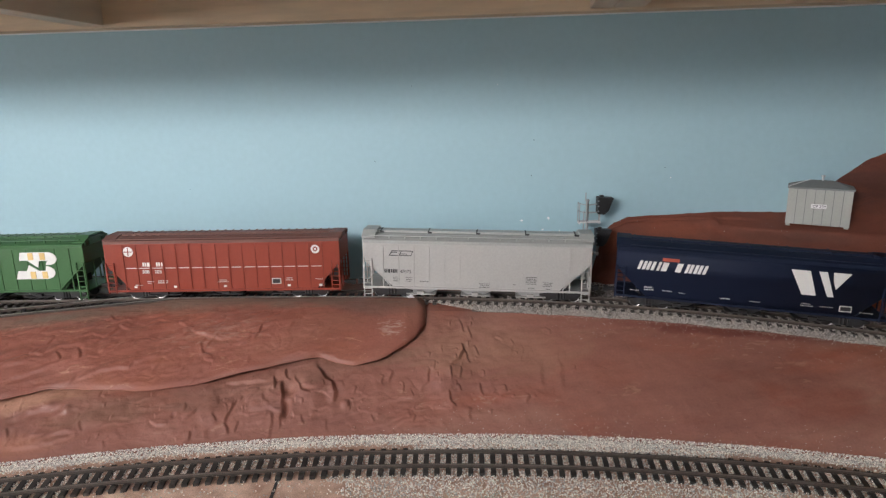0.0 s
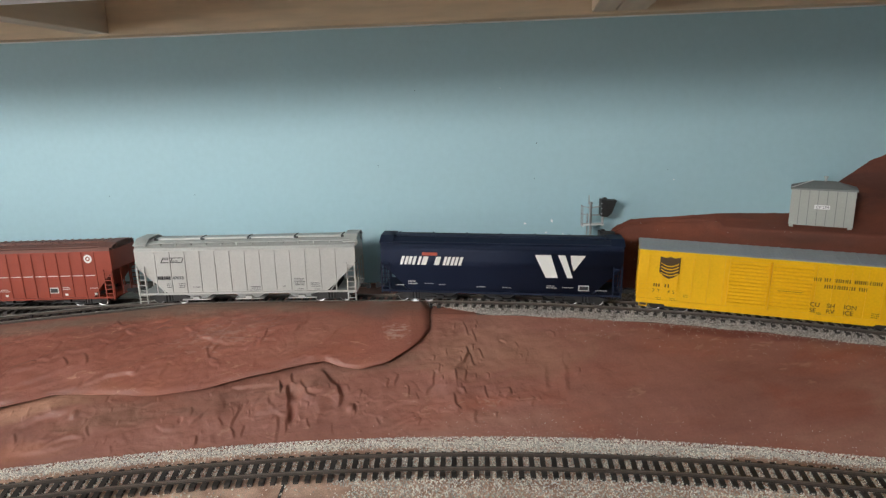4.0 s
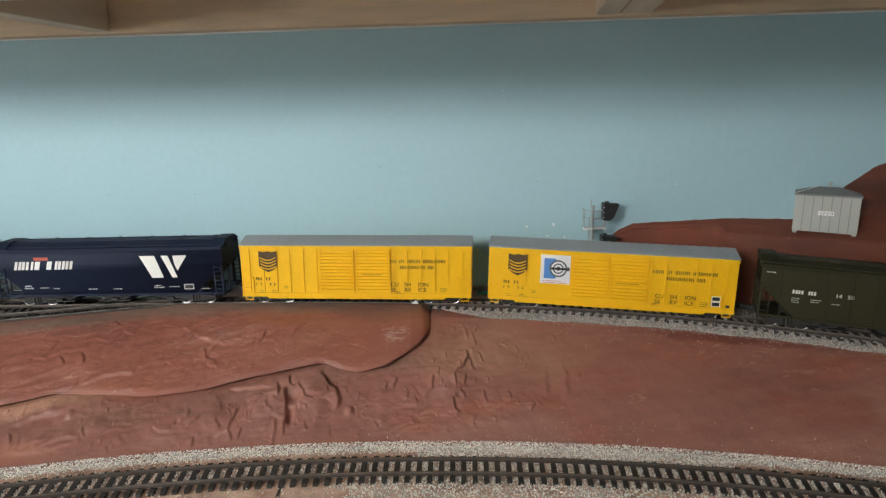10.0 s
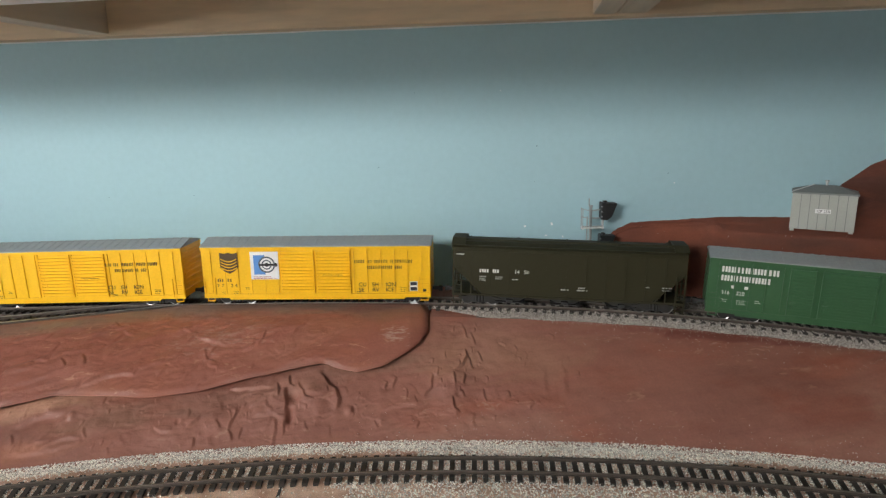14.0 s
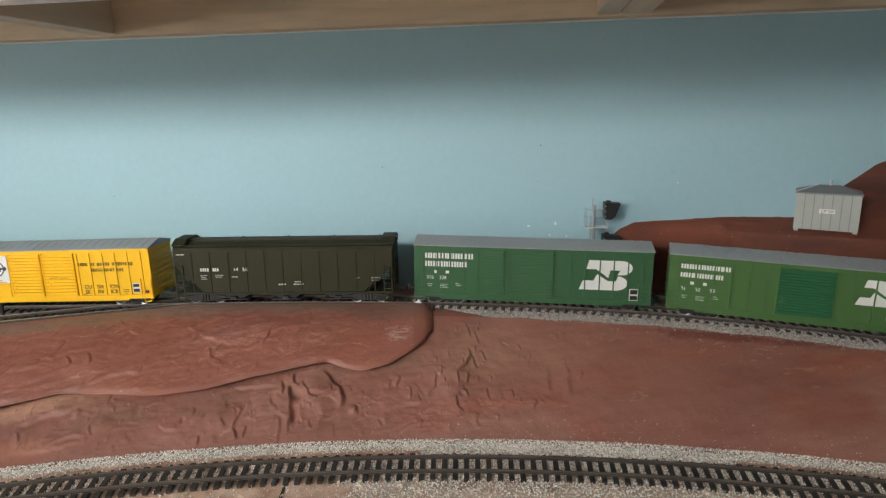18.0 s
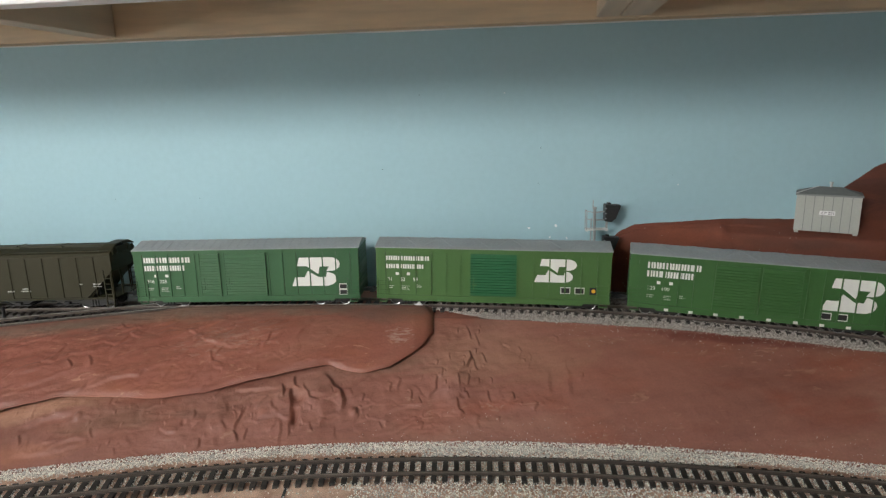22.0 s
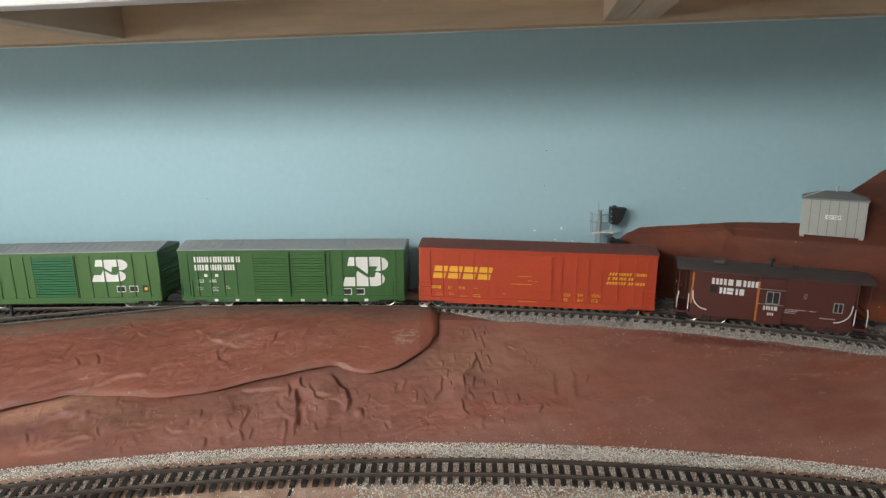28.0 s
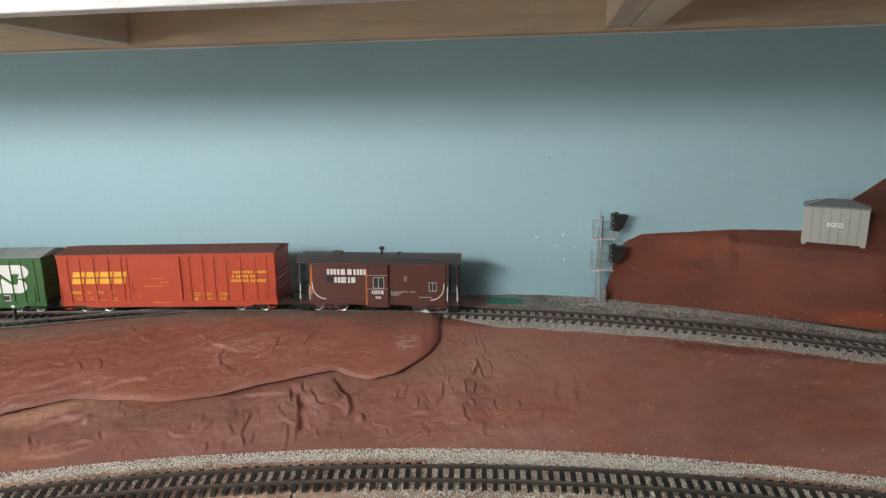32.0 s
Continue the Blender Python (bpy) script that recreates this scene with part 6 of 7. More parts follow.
        bm = bmesh.new()   # sloping hopper end, its black standing for the shade behind the posts
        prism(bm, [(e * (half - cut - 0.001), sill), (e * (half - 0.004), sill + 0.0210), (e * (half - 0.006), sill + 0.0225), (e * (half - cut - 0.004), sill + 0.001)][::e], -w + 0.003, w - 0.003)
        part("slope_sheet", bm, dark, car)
    lad = ladder_kit(0.0060, sill - low, sill + 0.0225, 7, ladder_mat)
    for x in (-half + 0.0040, half - 0.0040):
        for s in (-1, 1):
            hang_ladder(car, lad, Matrix.Translation((x, s * (w + 0.0006), 0)) @ Matrix.Rotation(0 if s < 0 else math.pi, 4, "Z"))
    bm = bmesh.new()   # centre sill and the bolsters over the trucks
    box(bm, -half + 0.003, half - 0.003, -0.0035, 0.0035, 0.0068, sill - 0.0012)
    for e in (-1, 1):
        box(bm, min(e * 0.054, e * 0.078), max(e * 0.054, e * 0.078), -0.0135, 0.0135, 0.0082, sill - 0.0012)
        box(bm, min(e * (half - 0.016), e * (half - 0.0205)), max(e * (half - 0.016), e * (half - 0.0205)), -0.0120, 0.0120, sill + 0.0010, sill + 0.0070)
    part("underframe", bm, M_UNDER, car)
    step = 2 * (half - cut) / bays
    for k in range(bays):   # discharge hoppers
        c = -half + cut + step * (k + 0.5)
        bm = bmesh.new()
        prism(bm, [(c - step * 0.16, 0.0048), (c + step * 0.16, 0.0048), (c + step * bay, sill), (c - step * bay, sill)], -w + 0.0060, w - 0.0060)
        hb = part("hopper_bay", bm, M_BAYSHADE if paint_mat is WHITE_CAR else M_UNDER, car)
        bm = bmesh.new()
        box(bm, c - step * 0.27, c + step * 0.27, -w + 0.003, w - 0.003, 0.0040, 0.0048)
        box(bm, c - step * 0.07, c + step * 0.05, -w + 0.003, -w + 0.006, 0.0048, 0.0066)
        part("gate", bm, paint_mat if paint_mat is WHITE_CAR else M_UNDER, hb)
    running_gear(car, key, half, 0.066)
    return car


# the white car's bays: this grey carries the shade under the sill
M_BAYSHADE = paint("bay_shade_grey", (0.30, 0.30, 0.29), 0.6)
WHITE_CAR = paint("off_white_paint", (0.45, 0.447, 0.422))
WHITE_ROOF = paint("pale_grey_roof_paint", (0.41, 0.42, 0.395))


def stripes(n, half):
    return [-half + 2 * half * k / n for k in range(1, n)]


def white_hopper():
    car = hopper("w", "off-white covered hopper with black lettering and thin ribs", WHITE_CAR, spread(-0.0718, 0.0716, 13), half=0.0877, roof_mat=WHITE_ROOF, clamps=5)
    bm = bmesh.new()
    u, z, w, h, s = -0.0672, 0.0358, 0.0165, 0.0042, 0.0022
    for a, b, c, d in ((0, 0, w, 0.0005), (0, h - 0.0005, w, 0.0005)):
        bar(bm, u + a + s * b / h, z + b, c, d)
    for a in (0, w * 0.46, w):
        bar(bm, u + a, z, 0.0006, h, FACE, s)
    bar(bm, u + 0.002, z + h * 0.6, 0.0045, 0.0005)
    bar(bm, u + 0.0092, z + h * 0.30, 0.0050, 0.0005)
    part("company_mark", bm, M_INK, car, "black outline of a slanted frame")
    blocks(car, M_INK, -0.0708, 0.0222, "oxoo", 0.0028, 0.0026)
    words(car, M_INK, "47073", -0.0588, 0.0222, 0.0026)
    rows = [(-0.067, 0.0185, 0.004, 0.0006), (-0.067, 0.0170, 0.005, 0.0006), (-0.067, 0.0155, 0.004, 0.0006), (-0.057, 0.0185, 0.005, 0.0006), (-0.057, 0.0170, 0.005, 0.0006), (-0.057, 0.0155, 0.004, 0.0006), (-0.046, 0.0155, 0.007, 0.0006), (0.0, 0.0150, 0.008, 0.0006), (0.001, 0.0138, 0.007, 0.0006), (0.0, 0.0122, 0.008, 0.0006), (0.026, 0.0150, 0.0025, 0.0006)]
    rows += [(0.0355, 0.0210 - 0.0013 * k, 0.0085 - 0.001 * (k % 2), 0.0006) for k in range(5)] + [(0.0485, 0.0170 - 0.0013 * k, 0.0085 - 0.002 * (k % 2), 0.0006) for k in range(3)] + [(0.0375, 0.0125, 0.005, 0.0006), (0.051, 0.0120, 0.004, 0.0006)]
    smalls(car, M_INK, [(u + 0.003, z, w, h) for u, z, w, h in rows])
    return car


CARS["w"] = (white_hopper(), -0.5906, 0.066)
RED = paint("oxide_red_paint", (0.255, 0.036, 0.0145), 0.45)


def disc(car, name, material, u, z, r, r0=0.0, y=FACE, label=""):
    bm = bmesh.new()
    n = 24
    b = [bm.verts.new((u + r * math.cos(k * math.tau / n), y, z + r * math.sin(k * math.tau / n))) for k in range(n)]
    if r0:
        a = [bm.verts.new((u + r0 * math.cos(k * math.tau / n), y, z + r0 * math.sin(k * math.tau / n))) for k in range(n)]
        for k in range(n):
            bm.faces.new((a[k], a[(k + 1) % n], b[(k + 1) % n], b[k]))
    else:
        bm.faces.new(b)
    return part(name, bm, material, car, label)


def red_hopper():
    ribs = spread(-0.0782, 0.0797, 16)
    car = hopper("a", "oxide-red covered hopper with white lettering and a dashed line", RED, ribs, half=0.0934, eave=0.0470, top=0.0528, sill=0.0092, cut=0.0190, roof_mat=paint('grey_red_roof_paint', (0.17, 0.068, 0.050), 0.6), clamps=26, low=0.002, walk_z=0.0030, hood=-0.0008)
    mark = disc(car, "company_mark", M_LETTER, -0.0737, 0.0408, 0.0040, label="white round mark with a red cross")
    bm = bmesh.new()
    bar(bm, -0.0740, 0.0374, 0.0006, 0.0068, FACE - 0.0002)
    bar(bm, -0.0771, 0.0405, 0.0068, 0.0006, FACE - 0.0002)
    part("cross", bm, RED, mark)
    disc(car, "ring_mark", M_LETTER, 0.0745, 0.0410, 0.0034, 0.0019, label="white ring mark")
    disc(car, "ring_centre", M_LETTER, 0.0745, 0.0410, 0.0010)
    blocks(car, M_LETTER, -0.0632, 0.0288, "ox  oi", 0.0032, 0.0034)
    words(car, M_LETTER, "308", -0.0642, 0.0232, 0.0028)
    words(car, M_LETTER, "203", -0.0543, 0.0232, 0.0028)
    rows = [(u + 0.0016, 0.0272, 0.0080, 0.0005) for u in ribs[:-1]]
    line = bmesh.new()
    for u, z, w, h in rows:
        bar(line, u, z, w, h)
    part("dashed_line", line, M_LETTER, car, "thin white dashed line")
    rows = []
    rows += [(-0.074, 0.0146, 0.006, 0.0006), (-0.064, 0.0175, 0.005, 0.0006), (-0.064, 0.016, 0.004, 0.0006), (-0.0555, 0.0178, 0.008, 0.0009), (-0.0555, 0.0162, 0.008, 0.0009), (-0.006, 0.0180, 0.006, 0.0006), (-0.007, 0.0166, 0.008, 0.0006), (0.047, 0.0190, 0.005, 0.0007), (0.047, 0.0175, 0.006, 0.0006), (0.070, 0.0180, 0.006, 0.0006)]
    rows += [(u, 0.0125, 0.0024, 0.0016) for u in (-0.075, -0.043, -0.003, 0.048, 0.073)]
    smalls(car, M_LETTER, [(u + 0.003, z - 0.0012, w, h) for u, z, w, h in rows])
    stencils(car, [(0.0388, 0.0134, 0.0072, 0.0046)])
    return car


CARS["a"] = (red_hopper(), -0.7897, 0.070)
GREEN_HOP = paint("leaf_green_paint", (0.045, 0.132, 0.046))
M_PALEGOLD = mat("faded_yellow_stain", (0.74, 0.52, 0.20), rough=0.5, var=0.08, scale=100, fine=2000)


def green_hopper():
    car = hopper("n", "mid green covered hopper with a stained white slab mark", GREEN_HOP, stripes(15, 0.089), dark=M_UNDER, hood=0.0)
    double_slab(car, M_LETTER, 0.0305, 0.0205, 0.0364, 0.0218, second=M_PALEGOLD)
    return car


CARS["n"] = (green_hopper(), -0.9872, 0.066)
NAVY = paint("navy_blue_paint", (0.0110, 0.0175, 0.0400), 0.62)


def navy_hopper():
    car = hopper("b", "navy blue smooth-sided covered hopper with white slanted lettering", NAVY, [], half=0.0925, smooth=True, top=0.0530, clamps=7, low=0.002, walk_z=0.0034, hood=-0.0004)
    blocks(car, M_LETTER, -0.0775, 0.0318, "ooix xioo", 0.0066, 0.0062, slant=0.0020, label="white slanted block lettering")
    bm = bmesh.new()
    bar(bm, -0.0600, 0.0393, 0.0118, 0.0024)
    part("red_lettering", bm, M_REDINK, car)
    bm = bmesh.new()
    z, h = 0.0238, 0.0176
    flat(bm, [(0.0350, z), (0.0442, z), (0.0385, z + h), (0.0263, z + h)])
    flat(bm, [(0.0513, z), (0.0554, z), (0.0492, z + h), (0.0438, z + h)])
    flat(bm, [(0.0560, z + 0.0055), (0.0645, z + h), (0.0532, z + h), (0.0540, z + h * 0.62)])
    part("company_mark", bm, M_LETTER, car, "three white slanted stripes")
    smalls(car, M_LETTER, [(-0.071, 0.0180, 0.006, 0.0011), (-0.071, 0.0162, 0.007, 0.0011), (-0.081, 0.0150, 0.007, 0.0006), (-0.058, 0.0166, 0.007, 0.0006), (-0.047, 0.0160, 0.005, 0.0006), (-0.018, 0.0150, 0.007, 0.0007), (0.002, 0.0148, 0.007, 0.0007), (0.036, 0.0170, 0.006, 0.0007), (0.0355, 0.0155, 0.008, 0.0007), (0.048, 0.0160, 0.008, 0.0006), (0.073, 0.0142, 0.008, 0.0006)])
    stencils(car, [(0.0600, 0.0140, 0.0078, 0.0042)])
    return car


NAVY.node_tree.nodes["Principled BSDF"].inputs["Specular IOR Level"].default_value = 0.2
CARS["b"] = (navy_hopper(), -0.3904, 0.066)
OLIVE = paint("dark_olive_paint", (0.0300, 0.0272, 0.0115), 0.6)


def olive_hopper():
    car = hopper("o", "dark olive brown covered hopper with sparse white lettering", OLIVE, stripes(12, 0.087), half=0.087, eave=0.0450, top=0.0520, clamps=5, walk_z=0.0034)
    blocks(car, M_LETTER, -0.0660, 0.0285, "oo io", 0.0026, 0.0036)
    words(car, M_LETTER, "14", -0.0395, 0.0285, 0.0030)
    words(car, M_LETTER, "58", -0.0322, 0.0285, 0.0030)
    smalls(car, M_LETTER, [(-0.066, 0.0250, 0.005, 0.0006), (-0.066, 0.0235, 0.004, 0.0006), (-0.066, 0.0220, 0.005, 0.0006), (-0.054, 0.0250, 0.006, 0.0006), (-0.054, 0.0235, 0.005, 0.0006), (-0.041, 0.0235, 0.005, 0.0007), (-0.004, 0.0170, 0.006, 0.0012), (0.008, 0.0170, 0.008, 0.0012), (0.009, 0.0190, 0.006, 0.0010), (0.058, 0.0220, 0.003, 0.0008), (0.070, 0.0220, 0.007, 0.0008), (0.070, 0.0200, 0.007, 0.0006), (-0.084, 0.0418, 0.006, 0.0010)])
    return car


OLIVE.node_tree.nodes["Principled BSDF"].inputs["Specular IOR Level"].default_value = 0.25
CARS["o"] = (olive_hopper(), 0.1950, 0.066)

# ---- caboose ----
BROWN = paint("dark_oxide_brown_paint", (0.088, 0.022, 0.015), 0.5)
BROWN_ROOF = paint("grey_brown_roof_paint", (0.085, 0.060, 0.055), 0.6)
M_FLUOR = paint("orange_strip", (0.55, 0.16, 0.03))


def caboose():
    car = car_root("caboose", "dark brown bay-window caboose with white lettering and grab irons", "caboose")
    h, sill, eave, end = 0.0535, 0.0075, 0.0409, 0.0648
    bm = bmesh.new()
    box(bm, -h, h, -0.0172, 0.0172, sill, eave)
    part("body", bm, BROWN, car, bevel=0.0003)
    for s in (-1, 1):
        bm = bmesh.new()
        box(bm, -0.0088, 0.0085, min(s * 0.0172, s * 0.0192), max(s * 0.0172, s * 0.0192), sill - 0.0015, eave - 0.0008)
        part("bay", bm, BROWN, car, bevel=0.0004)
    bm = bmesh.new()
    profile(bm, [(-0.0195, eave), (0.0195, eave), (0.0195, eave + 0.0006), (0.0120, eave + 0.0030), (0.0, eave + 0.0040), (-0.0120, eave + 0.0030), (-0.0195, eave + 0.0006)], -end, end)
    part("roof", bm, BROWN_ROOF, car, bevel=0.0002)
    bm = bmesh.new()
    rod(bm, (0.0010, 0, eave + 0.003), (0.0010, 0, eave + 0.0085), 0.0011, 8)
    rod(bm, (0.0010, 0, eave + 0.0080), (0.0010, 0, eave + 0.0100), 0.0022, 10)
    part("smokejack", bm, M_BLACK, car)
    bm = bmesh.new()
    box(bm, -0.0390, -0.0310, -0.004, 0.004, eave + 0.0030, eave + 0.0062)
    part("roof_hatch", bm, BROWN_ROOF, car, bevel=0.0008)
    bm = bmesh.new()
    rod(bm, (0.0150, -0.004, eave + 0.0035), (0.0150, -0.004, eave + 0.0070), 0.0006)
    rod(bm, (0.0150, -0.004, eave + 0.0068), (0.0185, -0.004, eave + 0.0062), 0.0004)
    part("antenna", bm, M_BLACK, car)
    for s in (-1, 1):
        bm = bmesh.new()
        box(bm, min(s * h, s * end), max(s * h, s * end), -0.0165, 0.0165, sill, sill + 0.0015)
        part("platform", bm, BROWN, car)
    for s in (-1, 1):
        for yy in (-0.0160, 0.0160):
            bm = bmesh.new()
            x = s * (end - 0.002)
            rod(bm, (x, yy, sill), (x, yy, eave), 0.0005)
            for z in (0.0150, 0.0200):
                rod(bm, (x, -0.0160, z), (x, 0.0160, z), 0.0004)
            rod(bm, (s * (h + 0.0015), yy, sill + 0.001), (s * (h + 0.0015), yy, eave), 0.0006)
            part("railing", bm, BROWN, car)
            bm = bmesh.new()
            out = yy * 1.04
            for a, b in (((x, out, 0.0110), (x, out, 0.0190)), ((x, out, 0.0190), (x - s * 0.0008, out, 0.0235)), ((s * (h + 0.0015), out, 0.0110), (s * (h + 0.0015), out, 0.0225))):
                rod(bm, a, b, 0.00042)
            part("handrail", bm, M_LETTER, car, "white upright handrails")
            bm = bmesh.new()
            for k in range(3):
                box(bm, min(x, x - s * 0.0075), max(x, x - s * 0.0075), yy - 0.002, yy + 0.002, sill - 0.0015 - 0.0020 * k, sill - 0.0009 - 0.0020 * k)
            part("steps", bm, M_UNDER, car)
    for s in (-1, 1):   # curved grab irons
        bm = bmesh.new()
        pts = [(s * (h - 0.001), -0.0181, 0.0255)] + [(s * (h - 0.0012 - 0.0105 * (1 - math.cos(a))), -0.0181, 0.0225 - 0.0105 * math.sin(a)) for a in spread(0, math.pi / 2, 6)]
        for a, b in zip(pts, pts[1:]):
            rod(bm, a, b, 0.00045)
        part("grab_iron", bm, M_LETTER, car, "white curved grab iron")
    bm = bmesh.new()
    box(bm, -0.0092, -0.0082, -0.0196, -0.0170, sill, eave - 0.004)
    part("orange_edge", bm, M_FLUOR, car, "orange edge of the bay")
    bm = bmesh.new()
    box(bm, -h - 0.0004, -h + 0.0010, -0.0177, -0.0168, sill + 0.008, eave - 0.002)
    part("orange_edge", bm, M_FLUOR, car, "orange corner post")
    for u, w, z, hh in ((-0.0410, 0.0050, 0.0255, 0.0055), (-0.0035, 0.0090, 0.0215, 0.0092), (0.0405, 0.0062, 0.0190, 0.0074)):
        y = -0.0193 if -0.012 < u < 0.004 else -0.0173
        bm = bmesh.new()
        box(bm, u, u + w, y - 0.0003, y + 0.0002, z, z + hh)
        win = part("window", bm, M_BLACK, car, "small dark window")
        if u > -0.03:
            bm = bmesh.new()
            for x0, x1, z0, z1 in ((u, u + w, z, z + 0.0006), (u, u + w, z + hh - 0.0006, z + hh), (u, u + 0.0006, z, z + hh), (u + w - 0.0006, u + w, z, z + hh), (u + w / 2 - 0.0003, u + w / 2 + 0.0003, z, z + hh)):
                box(bm, x0, x1, y - 0.0006, y - 0.0002, z0, z1)
            part("window_frame", bm, M_SILVER, win)
    yf = -0.0174
    blocks(car, M_LETTER, -0.0403, 0.0318, "ooxxoo", 0.0045, 0.0053, y=yf, label="white company name in bold blocks")
    blocks(car, M_LETTER, -0.0345, 0.0252, "osix", 0.0045, 0.0050, y=yf)
    blocks(car, M_LETTER, -0.0045, 0.0168, "oox", 0.0030, 0.0034, y=-0.0194)
    blocks(car, M_LETTER, -0.0015, 0.0130, "oo", 0.0020, 0.0022, y=-0.0194)
    smalls(car, M_LETTER, [(0.0105, 0.0180, 0.009, 0.0006), (0.0105, 0.0168, 0.008, 0.0006), (0.0100, 0.0155, 0.007, 0.0005), (0.019, 0.0182, 0.005, 0.0005), (0.026, 0.0182, 0.004, 0.0005), (0.021, 0.0300, 0.002, 0.0005), (0.021, 0.0285, 0.002, 0.0005), (0.021, 0.0270, 0.002, 0.0005), (0.033, 0.0140, 0.010, 0.0005)], yf)
    bm = bmesh.new()
    for z in (0.0318, 0.0208):
        bar(bm, -0.0086, z, 0.0172, 0.0004, -0.0193)
    part("bay_moulding", bm, M_SILVER, car, "thin grey mouldings across the bay")
    bm = bmesh.new()
    box(bm, -h, h, -0.006, 0.006, 0.0060, sill + 0.0002)
    part("underframe", bm, M_UNDER, car)
    running_gear(car, "c", end, 0.041, "brown_frame")
    return car


CARS["c"] = (caboose(), 1.1415, 0.041)


# ---- signal on a mast ----
def signal_mast():
    sig = tagged(new("railway_signal"), "silver railway signal mast with two black lamp heads and platforms", "signal")
    sig.location = (0.1306, 0.0172, 0.0034)
    bm = bmesh.new()
    rod(bm, (0, 0, 0), (0, 0, 0.0720), 0.0012, 10)
    rod(bm, (0, 0, 0.0720), (0, 0, 0.0735), 0.0016, 10)
    part("mast", bm, M_SILVER, sig, smooth=False)
    bm = bmesh.new()
    rod(bm, (-0.0012, 0.001, 0.0720), (-0.0012, 0.001, 0.0790), 0.0004)
    rod(bm, (-0.0030, 0.002, 0.0), (-0.0022, 0.002, 0.0640), 0.0005)
    part("conduit", bm, M_SILVER, sig)
    bm = bmesh.new()
    box(bm, -0.004, 0.006, -0.003, 0.003, -0.002, 0.0008)
    part("base_plate", bm, M_SILVER, sig, bevel=0.0003)
    bm = bmesh.new()
    box(bm, 0.0016, 0.0050, -0.0020, 0.0016, 0.0008, 0.0122)
    part("relay_box", bm, M_SILVER, sig, bevel=0.0003)
    for z, shift in ((0.0578, 0.0), (0.0312, -0.0006)):
        bm = bmesh.new()
        box(bm, -0.0072 + shift, 0.0105 + shift, -0.0030, 0.0030, z - 0.0032, z - 0.0020)
        for x in (-0.0072, 0.0090):
            box(bm, x + shift, x + shift + 0.0012, -0.0030, 0.0030, z - 0.0040, z - 0.0031)
        part("platform", bm, M_BRIGHT, sig, "bright metal platform")
        bm = bmesh.new()
        for x, y in ((-0.0070, -0.0028), (-0.0070, 0.0028), (-0.0010, -0.0028)):
            rod(bm, (x + shift, y, z - 0.0024), (x + shift, y, z + 0.0135), 0.00035)
        for h in (0.0065, 0.0130):
            rod(bm, (-0.0070 + shift, -0.0028, z + h), (-0.0070 + shift, 0.0028, z + h), 0.00035)
            rod(bm, (-0.0070 + shift, -0.0028, z + h), (-0.0010 + shift, -0.0028, z + h - 0.0015), 0.00035)
        part("railing", bm, M_SILVER, sig)
        bm = bmesh.new()
        rod(bm, (0, 0, z + 0.0110), (0.0078 + shift, 0, z + 0.0120), 0.0006)
        rod(bm, (0, 0, z + 0.0050), (0.0078 + shift, 0, z + 0.0050), 0.0006)
        rod(bm, (0.0100 + shift, 0, z - 0.0022), (0.0100 + shift, 0, z + 0.0060), 0.0009)
        part("bracket", bm, M_SILVER, sig)
        bm = bmesh.new()   # tall case with a slanting hood
        prism(bm, [(0.0078 + shift, z + 0.0042), (0.0130 + shift, z + 0.0036), (0.0165 + shift, z + 0.0062), (0.0208 + shift, z + 0.0172), (0.0130 + shift, z + 0.0176), (0.0078 + shift, z + 0.0182)], -0.0042, 0.0038)
        head = part("signal_head", bm, M_BLACK, sig, "black hooded lamp head", bevel=0.0005)
        bm = bmesh.new()
        box(bm, 0.0100 + shift, 0.0128 + shift, -0.0018, 0.0018, z + 0.0178, z + 0.0192)
        part("cap", bm, M_BLACK, head)
        bm = bmesh.new()
        for k in range(3):
            box(bm, 0.0076 + shift, 0.0086 + shift, -0.0047, -0.0041, z + 0.0062 + 0.0042 * k, z + 0.0070 + 0.0042 * k)
        part("hinges", bm, M_SILVER, head)
    return sig


signal_mast()


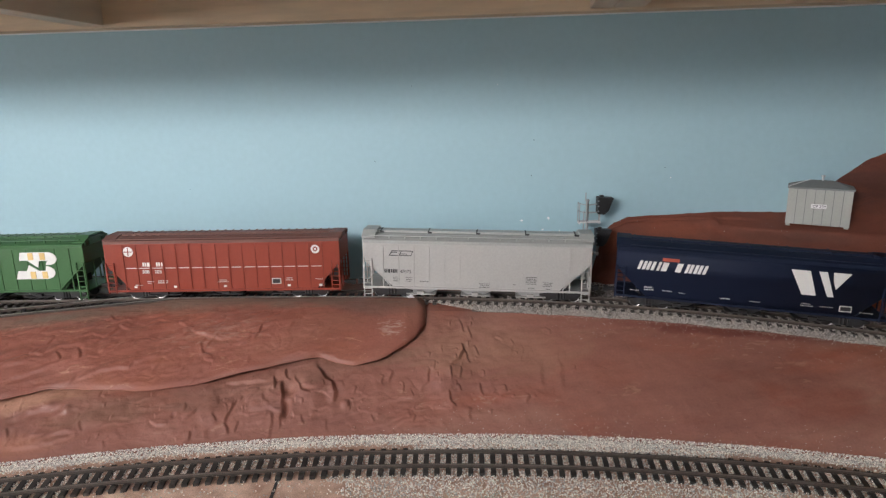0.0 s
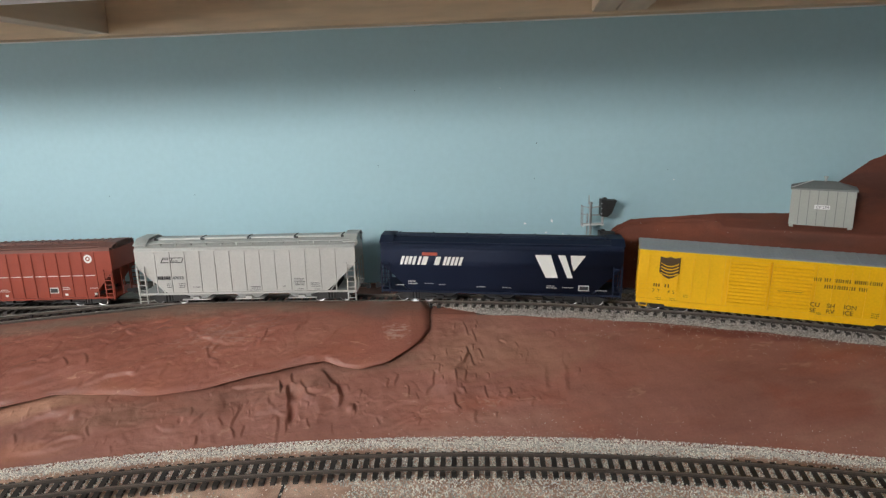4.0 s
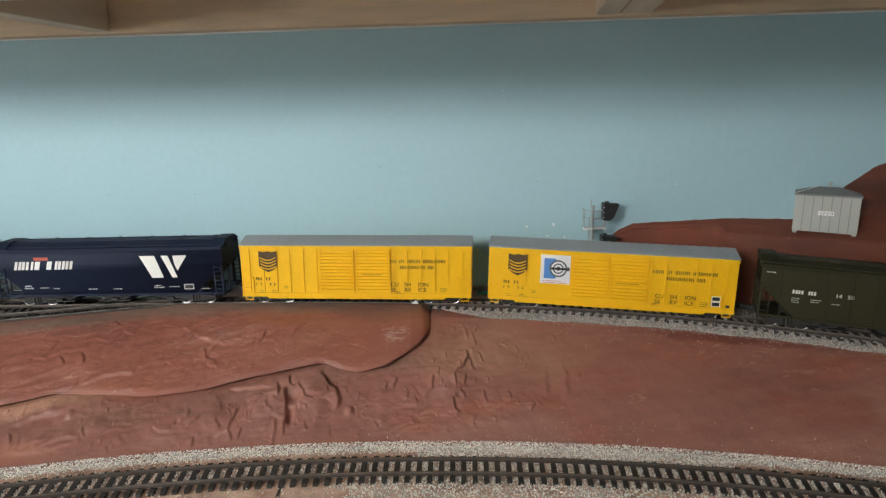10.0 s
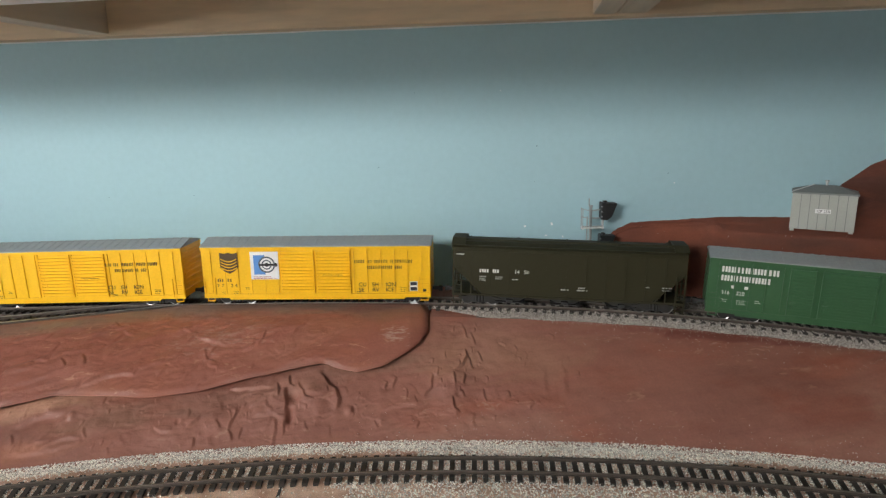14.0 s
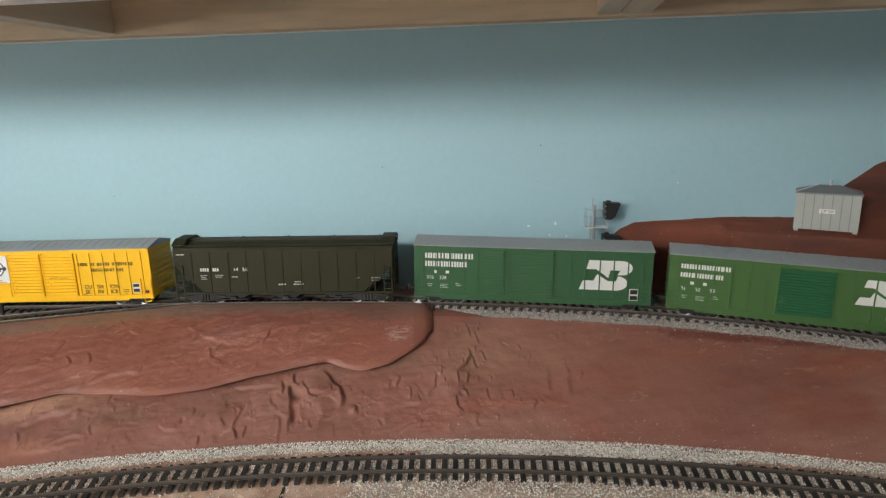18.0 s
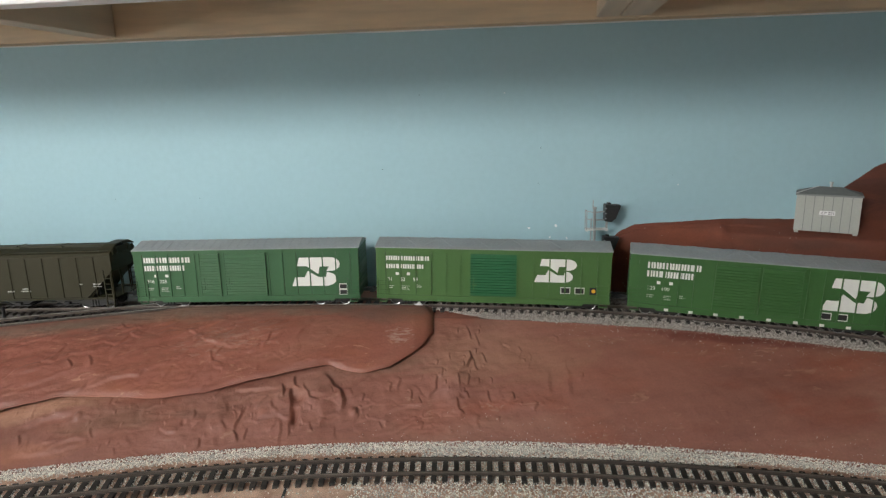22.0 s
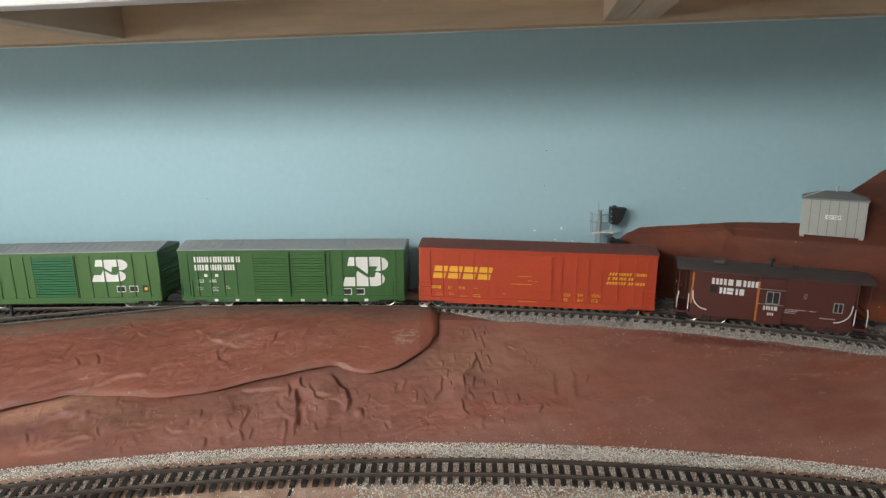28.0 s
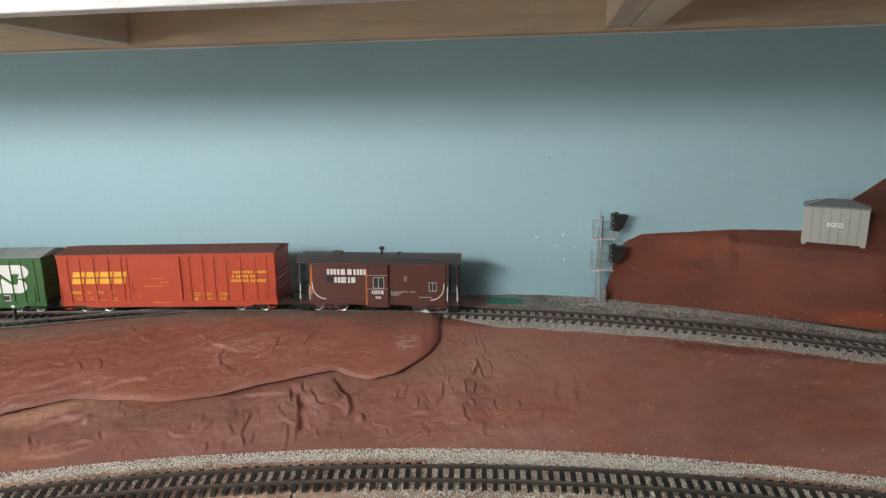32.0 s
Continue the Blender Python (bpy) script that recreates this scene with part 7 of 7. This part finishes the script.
# ---- relay shed on the hill ----
def relay_shed():
    shed = tagged(new("relay_shed"), "small light grey panelled shed with a hipped roof", "shed")
    shed.matrix_world = Matrix.Translation((0.3038, -0.0127, 0.0572)) @ Matrix.Rotation(-radians(30), 4, "Z") @ Matrix.Rotation(radians(0.9), 4, "Y")
    h, d, top = 0.0216, 0.0110, 0.0296
    bm = bmesh.new()
    box(bm, -h, h, -d, d, 0.0020, top)
    part("body", bm, M_GREYSHED, shed, bevel=0.0003)
    bm = bmesh.new()
    box(bm, -0.00022, 0.00022, -0.0002, 0.0002, 0.0022, top)
    seam = mesh_of("panel_seam", bm, M_SHEDROOF)
    for k in range(1, 7):
        part("panel_seam", seam, None, shed).location = (-h + 2 * h * k / 7, -d - 0.0001, 0)
    bm = bmesh.new()   # roof: ridge along the length, hipped ends
    e, f = h + 0.0008, d + 0.0010
    b = [bm.verts.new(p) for p in ((-e, -f, top), (e, -f, top), (e, f, top), (-e, f, top))]
    c = [bm.verts.new(p) for p in ((-e, -f, top + 0.0012), (e, -f, top + 0.0012), (e, f, top + 0.0012), (-e, f, top + 0.0012))]
    r = [bm.verts.new(p) for p in ((-h * 0.35, 0, top + 0.0062), (h * 0.35, 0, top + 0.0062))]
    bm.faces.new(b[::-1])
    for k in range(4):
        bm.faces.new((b[k], b[(k + 1) % 4], c[(k + 1) % 4], c[k]))
    bm.faces.new((c[0], c[1], r[1], r[0]))
    bm.faces.new((c[1], c[2], r[1]))
    bm.faces.new((c[2], c[3], r[0], r[1]))
    bm.faces.new((c[3], c[0], r[0]))
    part("roof", bm, M_SHEDROOF, shed)
    bm = bmesh.new()
    rod(bm, (-e + 0.0005, -f, top + 0.0016), (-h * 0.35, 0, top + 0.0064), 0.00025)
    part("ridge_trim", bm, M_WHITE, shed)
    bm = bmesh.new()
    rod(bm, (0.0008, 0, top + 0.0055), (0.0008, 0, top + 0.0092), 0.0009, 8)
    rod(bm, (0.0008, 0, top + 0.0088), (0.0008, 0, top + 0.0098), 0.0015, 10)
    part("vent", bm, M_SILVER, shed)
    bm = bmesh.new()
    box(bm, -0.0015, 0.0015, -0.0015, 0.0015, -0.0015, 0.0022)
    foot = mesh_of("foot", bm, M_GREYSHED)
    for x in (-h + 0.002, h - 0.002):
        for y in (-d + 0.001, d - 0.002):
            part("foot", foot, None, shed).location = (x, y, 0)
    bm = bmesh.new()
    box(bm, -0.0052, 0.0052, -d - 0.0006, -d - 0.0001, 0.0152, 0.0184)
    sign = part("number_sign", bm, M_WHITE, shed, "white sign with black lettering")
    w = words(sign, M_INK, "CP 259", -0.0040, 0.0158, 0.0021, y=-d - 0.0007)
    return shed


relay_shed()

# ---- small things ----
card = tagged(new("green_card"), "strip of green card lying behind the track, marked in dark ink", "card")
card.matrix_world = Matrix.Translation((0.0705, 0.0232, 0.0040)) @ Matrix.Rotation(-radians(WALL_TURN), 4, "Z")
bm = bmesh.new()
box(bm, -0.034, 0.034, -0.0080, 0.0095, -0.0006, 0.0)
part("sheet", bm, M_GREEN, card, "faded green card sheet")
smalls_bm = bmesh.new()
for x, w in ((-0.026, 0.008), (-0.012, 0.020), (0.012, 0.012), (0.027, 0.004)):
    box(smalls_bm, x, x + w, 0.0, 0.0016, 0.0001, 0.0003)
part("ink_marks", smalls_bm, M_INK, card)

chip = tagged(new("plaster_flake"), "small torn white plaster flake on the ledge", "flake")
chip.location = (-0.0150, -0.0105, 0.0056)
chip.scale = (1.3, 1.3, 1.3)
bm = bmesh.new()
prism(bm, [(-0.0028, 0.0010), (0.0004, -0.0010), (0.0030, -0.0030), (0.0034, -0.0012), (0.0016, 0.0008), (0.0004, 0.0026), (-0.0008, 0.0012)], -0.0006, 0.0006)
part("flake", bm, M_WHITE, chip, bevel=0.0002)

for x, h in ((-0.346, 0.0120), (-0.319, 0.0030)):
    post = tagged(new("marker_post"), "short black post beside the siding", "post", "posts by the siding")
    yy = track_y(x)[0] - 0.032
    post.location = (x, yy if x < -0.3 else yy + 0.008, 0.0)
    bm = bmesh.new()
    rod(bm, (0, 0, -0.004), (0, 0, h), 0.0013, 8)
    part("stake", bm, M_BLACK, post)
    bm = bmesh.new()
    rod(bm, (0, 0, h), (0, 0, h + 0.0008), 0.0017, 8)
    part("cap", bm, M_BLACK, post)

gap = tagged(new("baseboard_joint"), "dark open joint across the lower roadbed", "joint", kind="structure")
bm = bmesh.new()
prism(bm, [(-0.0010, -0.0006), (0.0010, -0.0006), (0.0008, 0.0003), (-0.0009, 0.0003)], -0.0900, -0.0110)
part("dark_gap", bm, M_BLACK, gap)
gap.location = (-0.0950, low_y(-0.095), LOW_Z - 0.0044)


# ---- the train's way ----
def motions():
    known = [(t, s) for t, s in TRAIN]
    ts, ps = np.array([a for a, b in known]), np.array([b for a, b in known])
    speed = np.gradient(ps, ts)

    def along(t):
        i = min(max(int(np.searchsorted(ts, t)) - 1, 0), len(ts) - 2)
        h = ts[i + 1] - ts[i]
        u = (t - ts[i]) / h
        return ((2 * u ** 3 - 3 * u ** 2 + 1) * ps[i] + (u ** 3 - 2 * u ** 2 + u) * h * speed[i] + (3 * u ** 2 - 2 * u ** 3) * ps[i + 1] + (u ** 3 - u ** 2) * h * speed[i + 1])

    times = [0.5 * k for k in range(65)]
    for key, (car, place, centres) in CARS.items():
        rows = []
        for t in times:
            c = along(t) + place
            a, b = track_at(c - centres), track_at(c + centres)
            d = (b - a).normalized()
            side = Vector((-d.y, d.x, 0)).normalized()
            up = d.cross(side)
            m = Matrix((d, side, up)).transposed().to_4x4()
            m.translation = (a + b) / 2
            rows.append((t, m))
        walk(car, rows)
    # wheels turn with the way gone, less than a quarter turn from row to row
    spins = [k / 15 for k in range(481)]
    for w, key in WHEELSETS:
        at = w.location.copy()
        walk(w, [(t, Matrix.Translation(at) @ Matrix.Rotation((along(t) - ps[0]) / WHEEL_R, 4, "Y")) for t in spins])


TRAIN = [
    (0.0, 0.6282), (0.5, 0.6064), (1.0, 0.5846), (1.5, 0.5619), (2.0, 0.5389), (2.5, 0.5149), (3.0, 0.4909), (3.5, 0.4672),
    (5.5, 0.3709), (6.0, 0.3452), (6.5, 0.3194), (7.0, 0.2937), (7.5, 0.2682), (8.0, 0.2434), (8.5, 0.2179), (9.0, 0.1911),
    (9.5, 0.1632), (10.0, 0.1348), (10.5, 0.1059), (11.0, 0.0774), (11.5, 0.0487), (12.0, 0.0204), (12.5, -0.0086), (13.0, -0.0370),
    (13.5, -0.0649), (14.0, -0.0904), (14.5, -0.1173), (16.5, -0.2314), (17.0, -0.2590), (17.5, -0.2863), (18.0, -0.3148), (18.5, -0.3436),
    (19.0, -0.3716), (19.5, -0.3983), (20.0, -0.4250), (20.5, -0.4524), (21.0, -0.4809), (21.5, -0.5102), (22.0, -0.5392), (22.5, -0.5677),
    (23.0, -0.5950), (23.5, -0.6225), (24.0, -0.6507), (24.5, -0.6799), (25.0, -0.7100), (25.5, -0.7408), (27.5, -0.8653), (28.0, -0.8975),
    (28.5, -0.9315), (29.0, -0.9664), (29.5, -1.0025), (30.0, -1.0398), (30.5, -1.0775), (31.0, -1.1148), (31.5, -1.1535), (32.0, -1.1931),
]
motions()
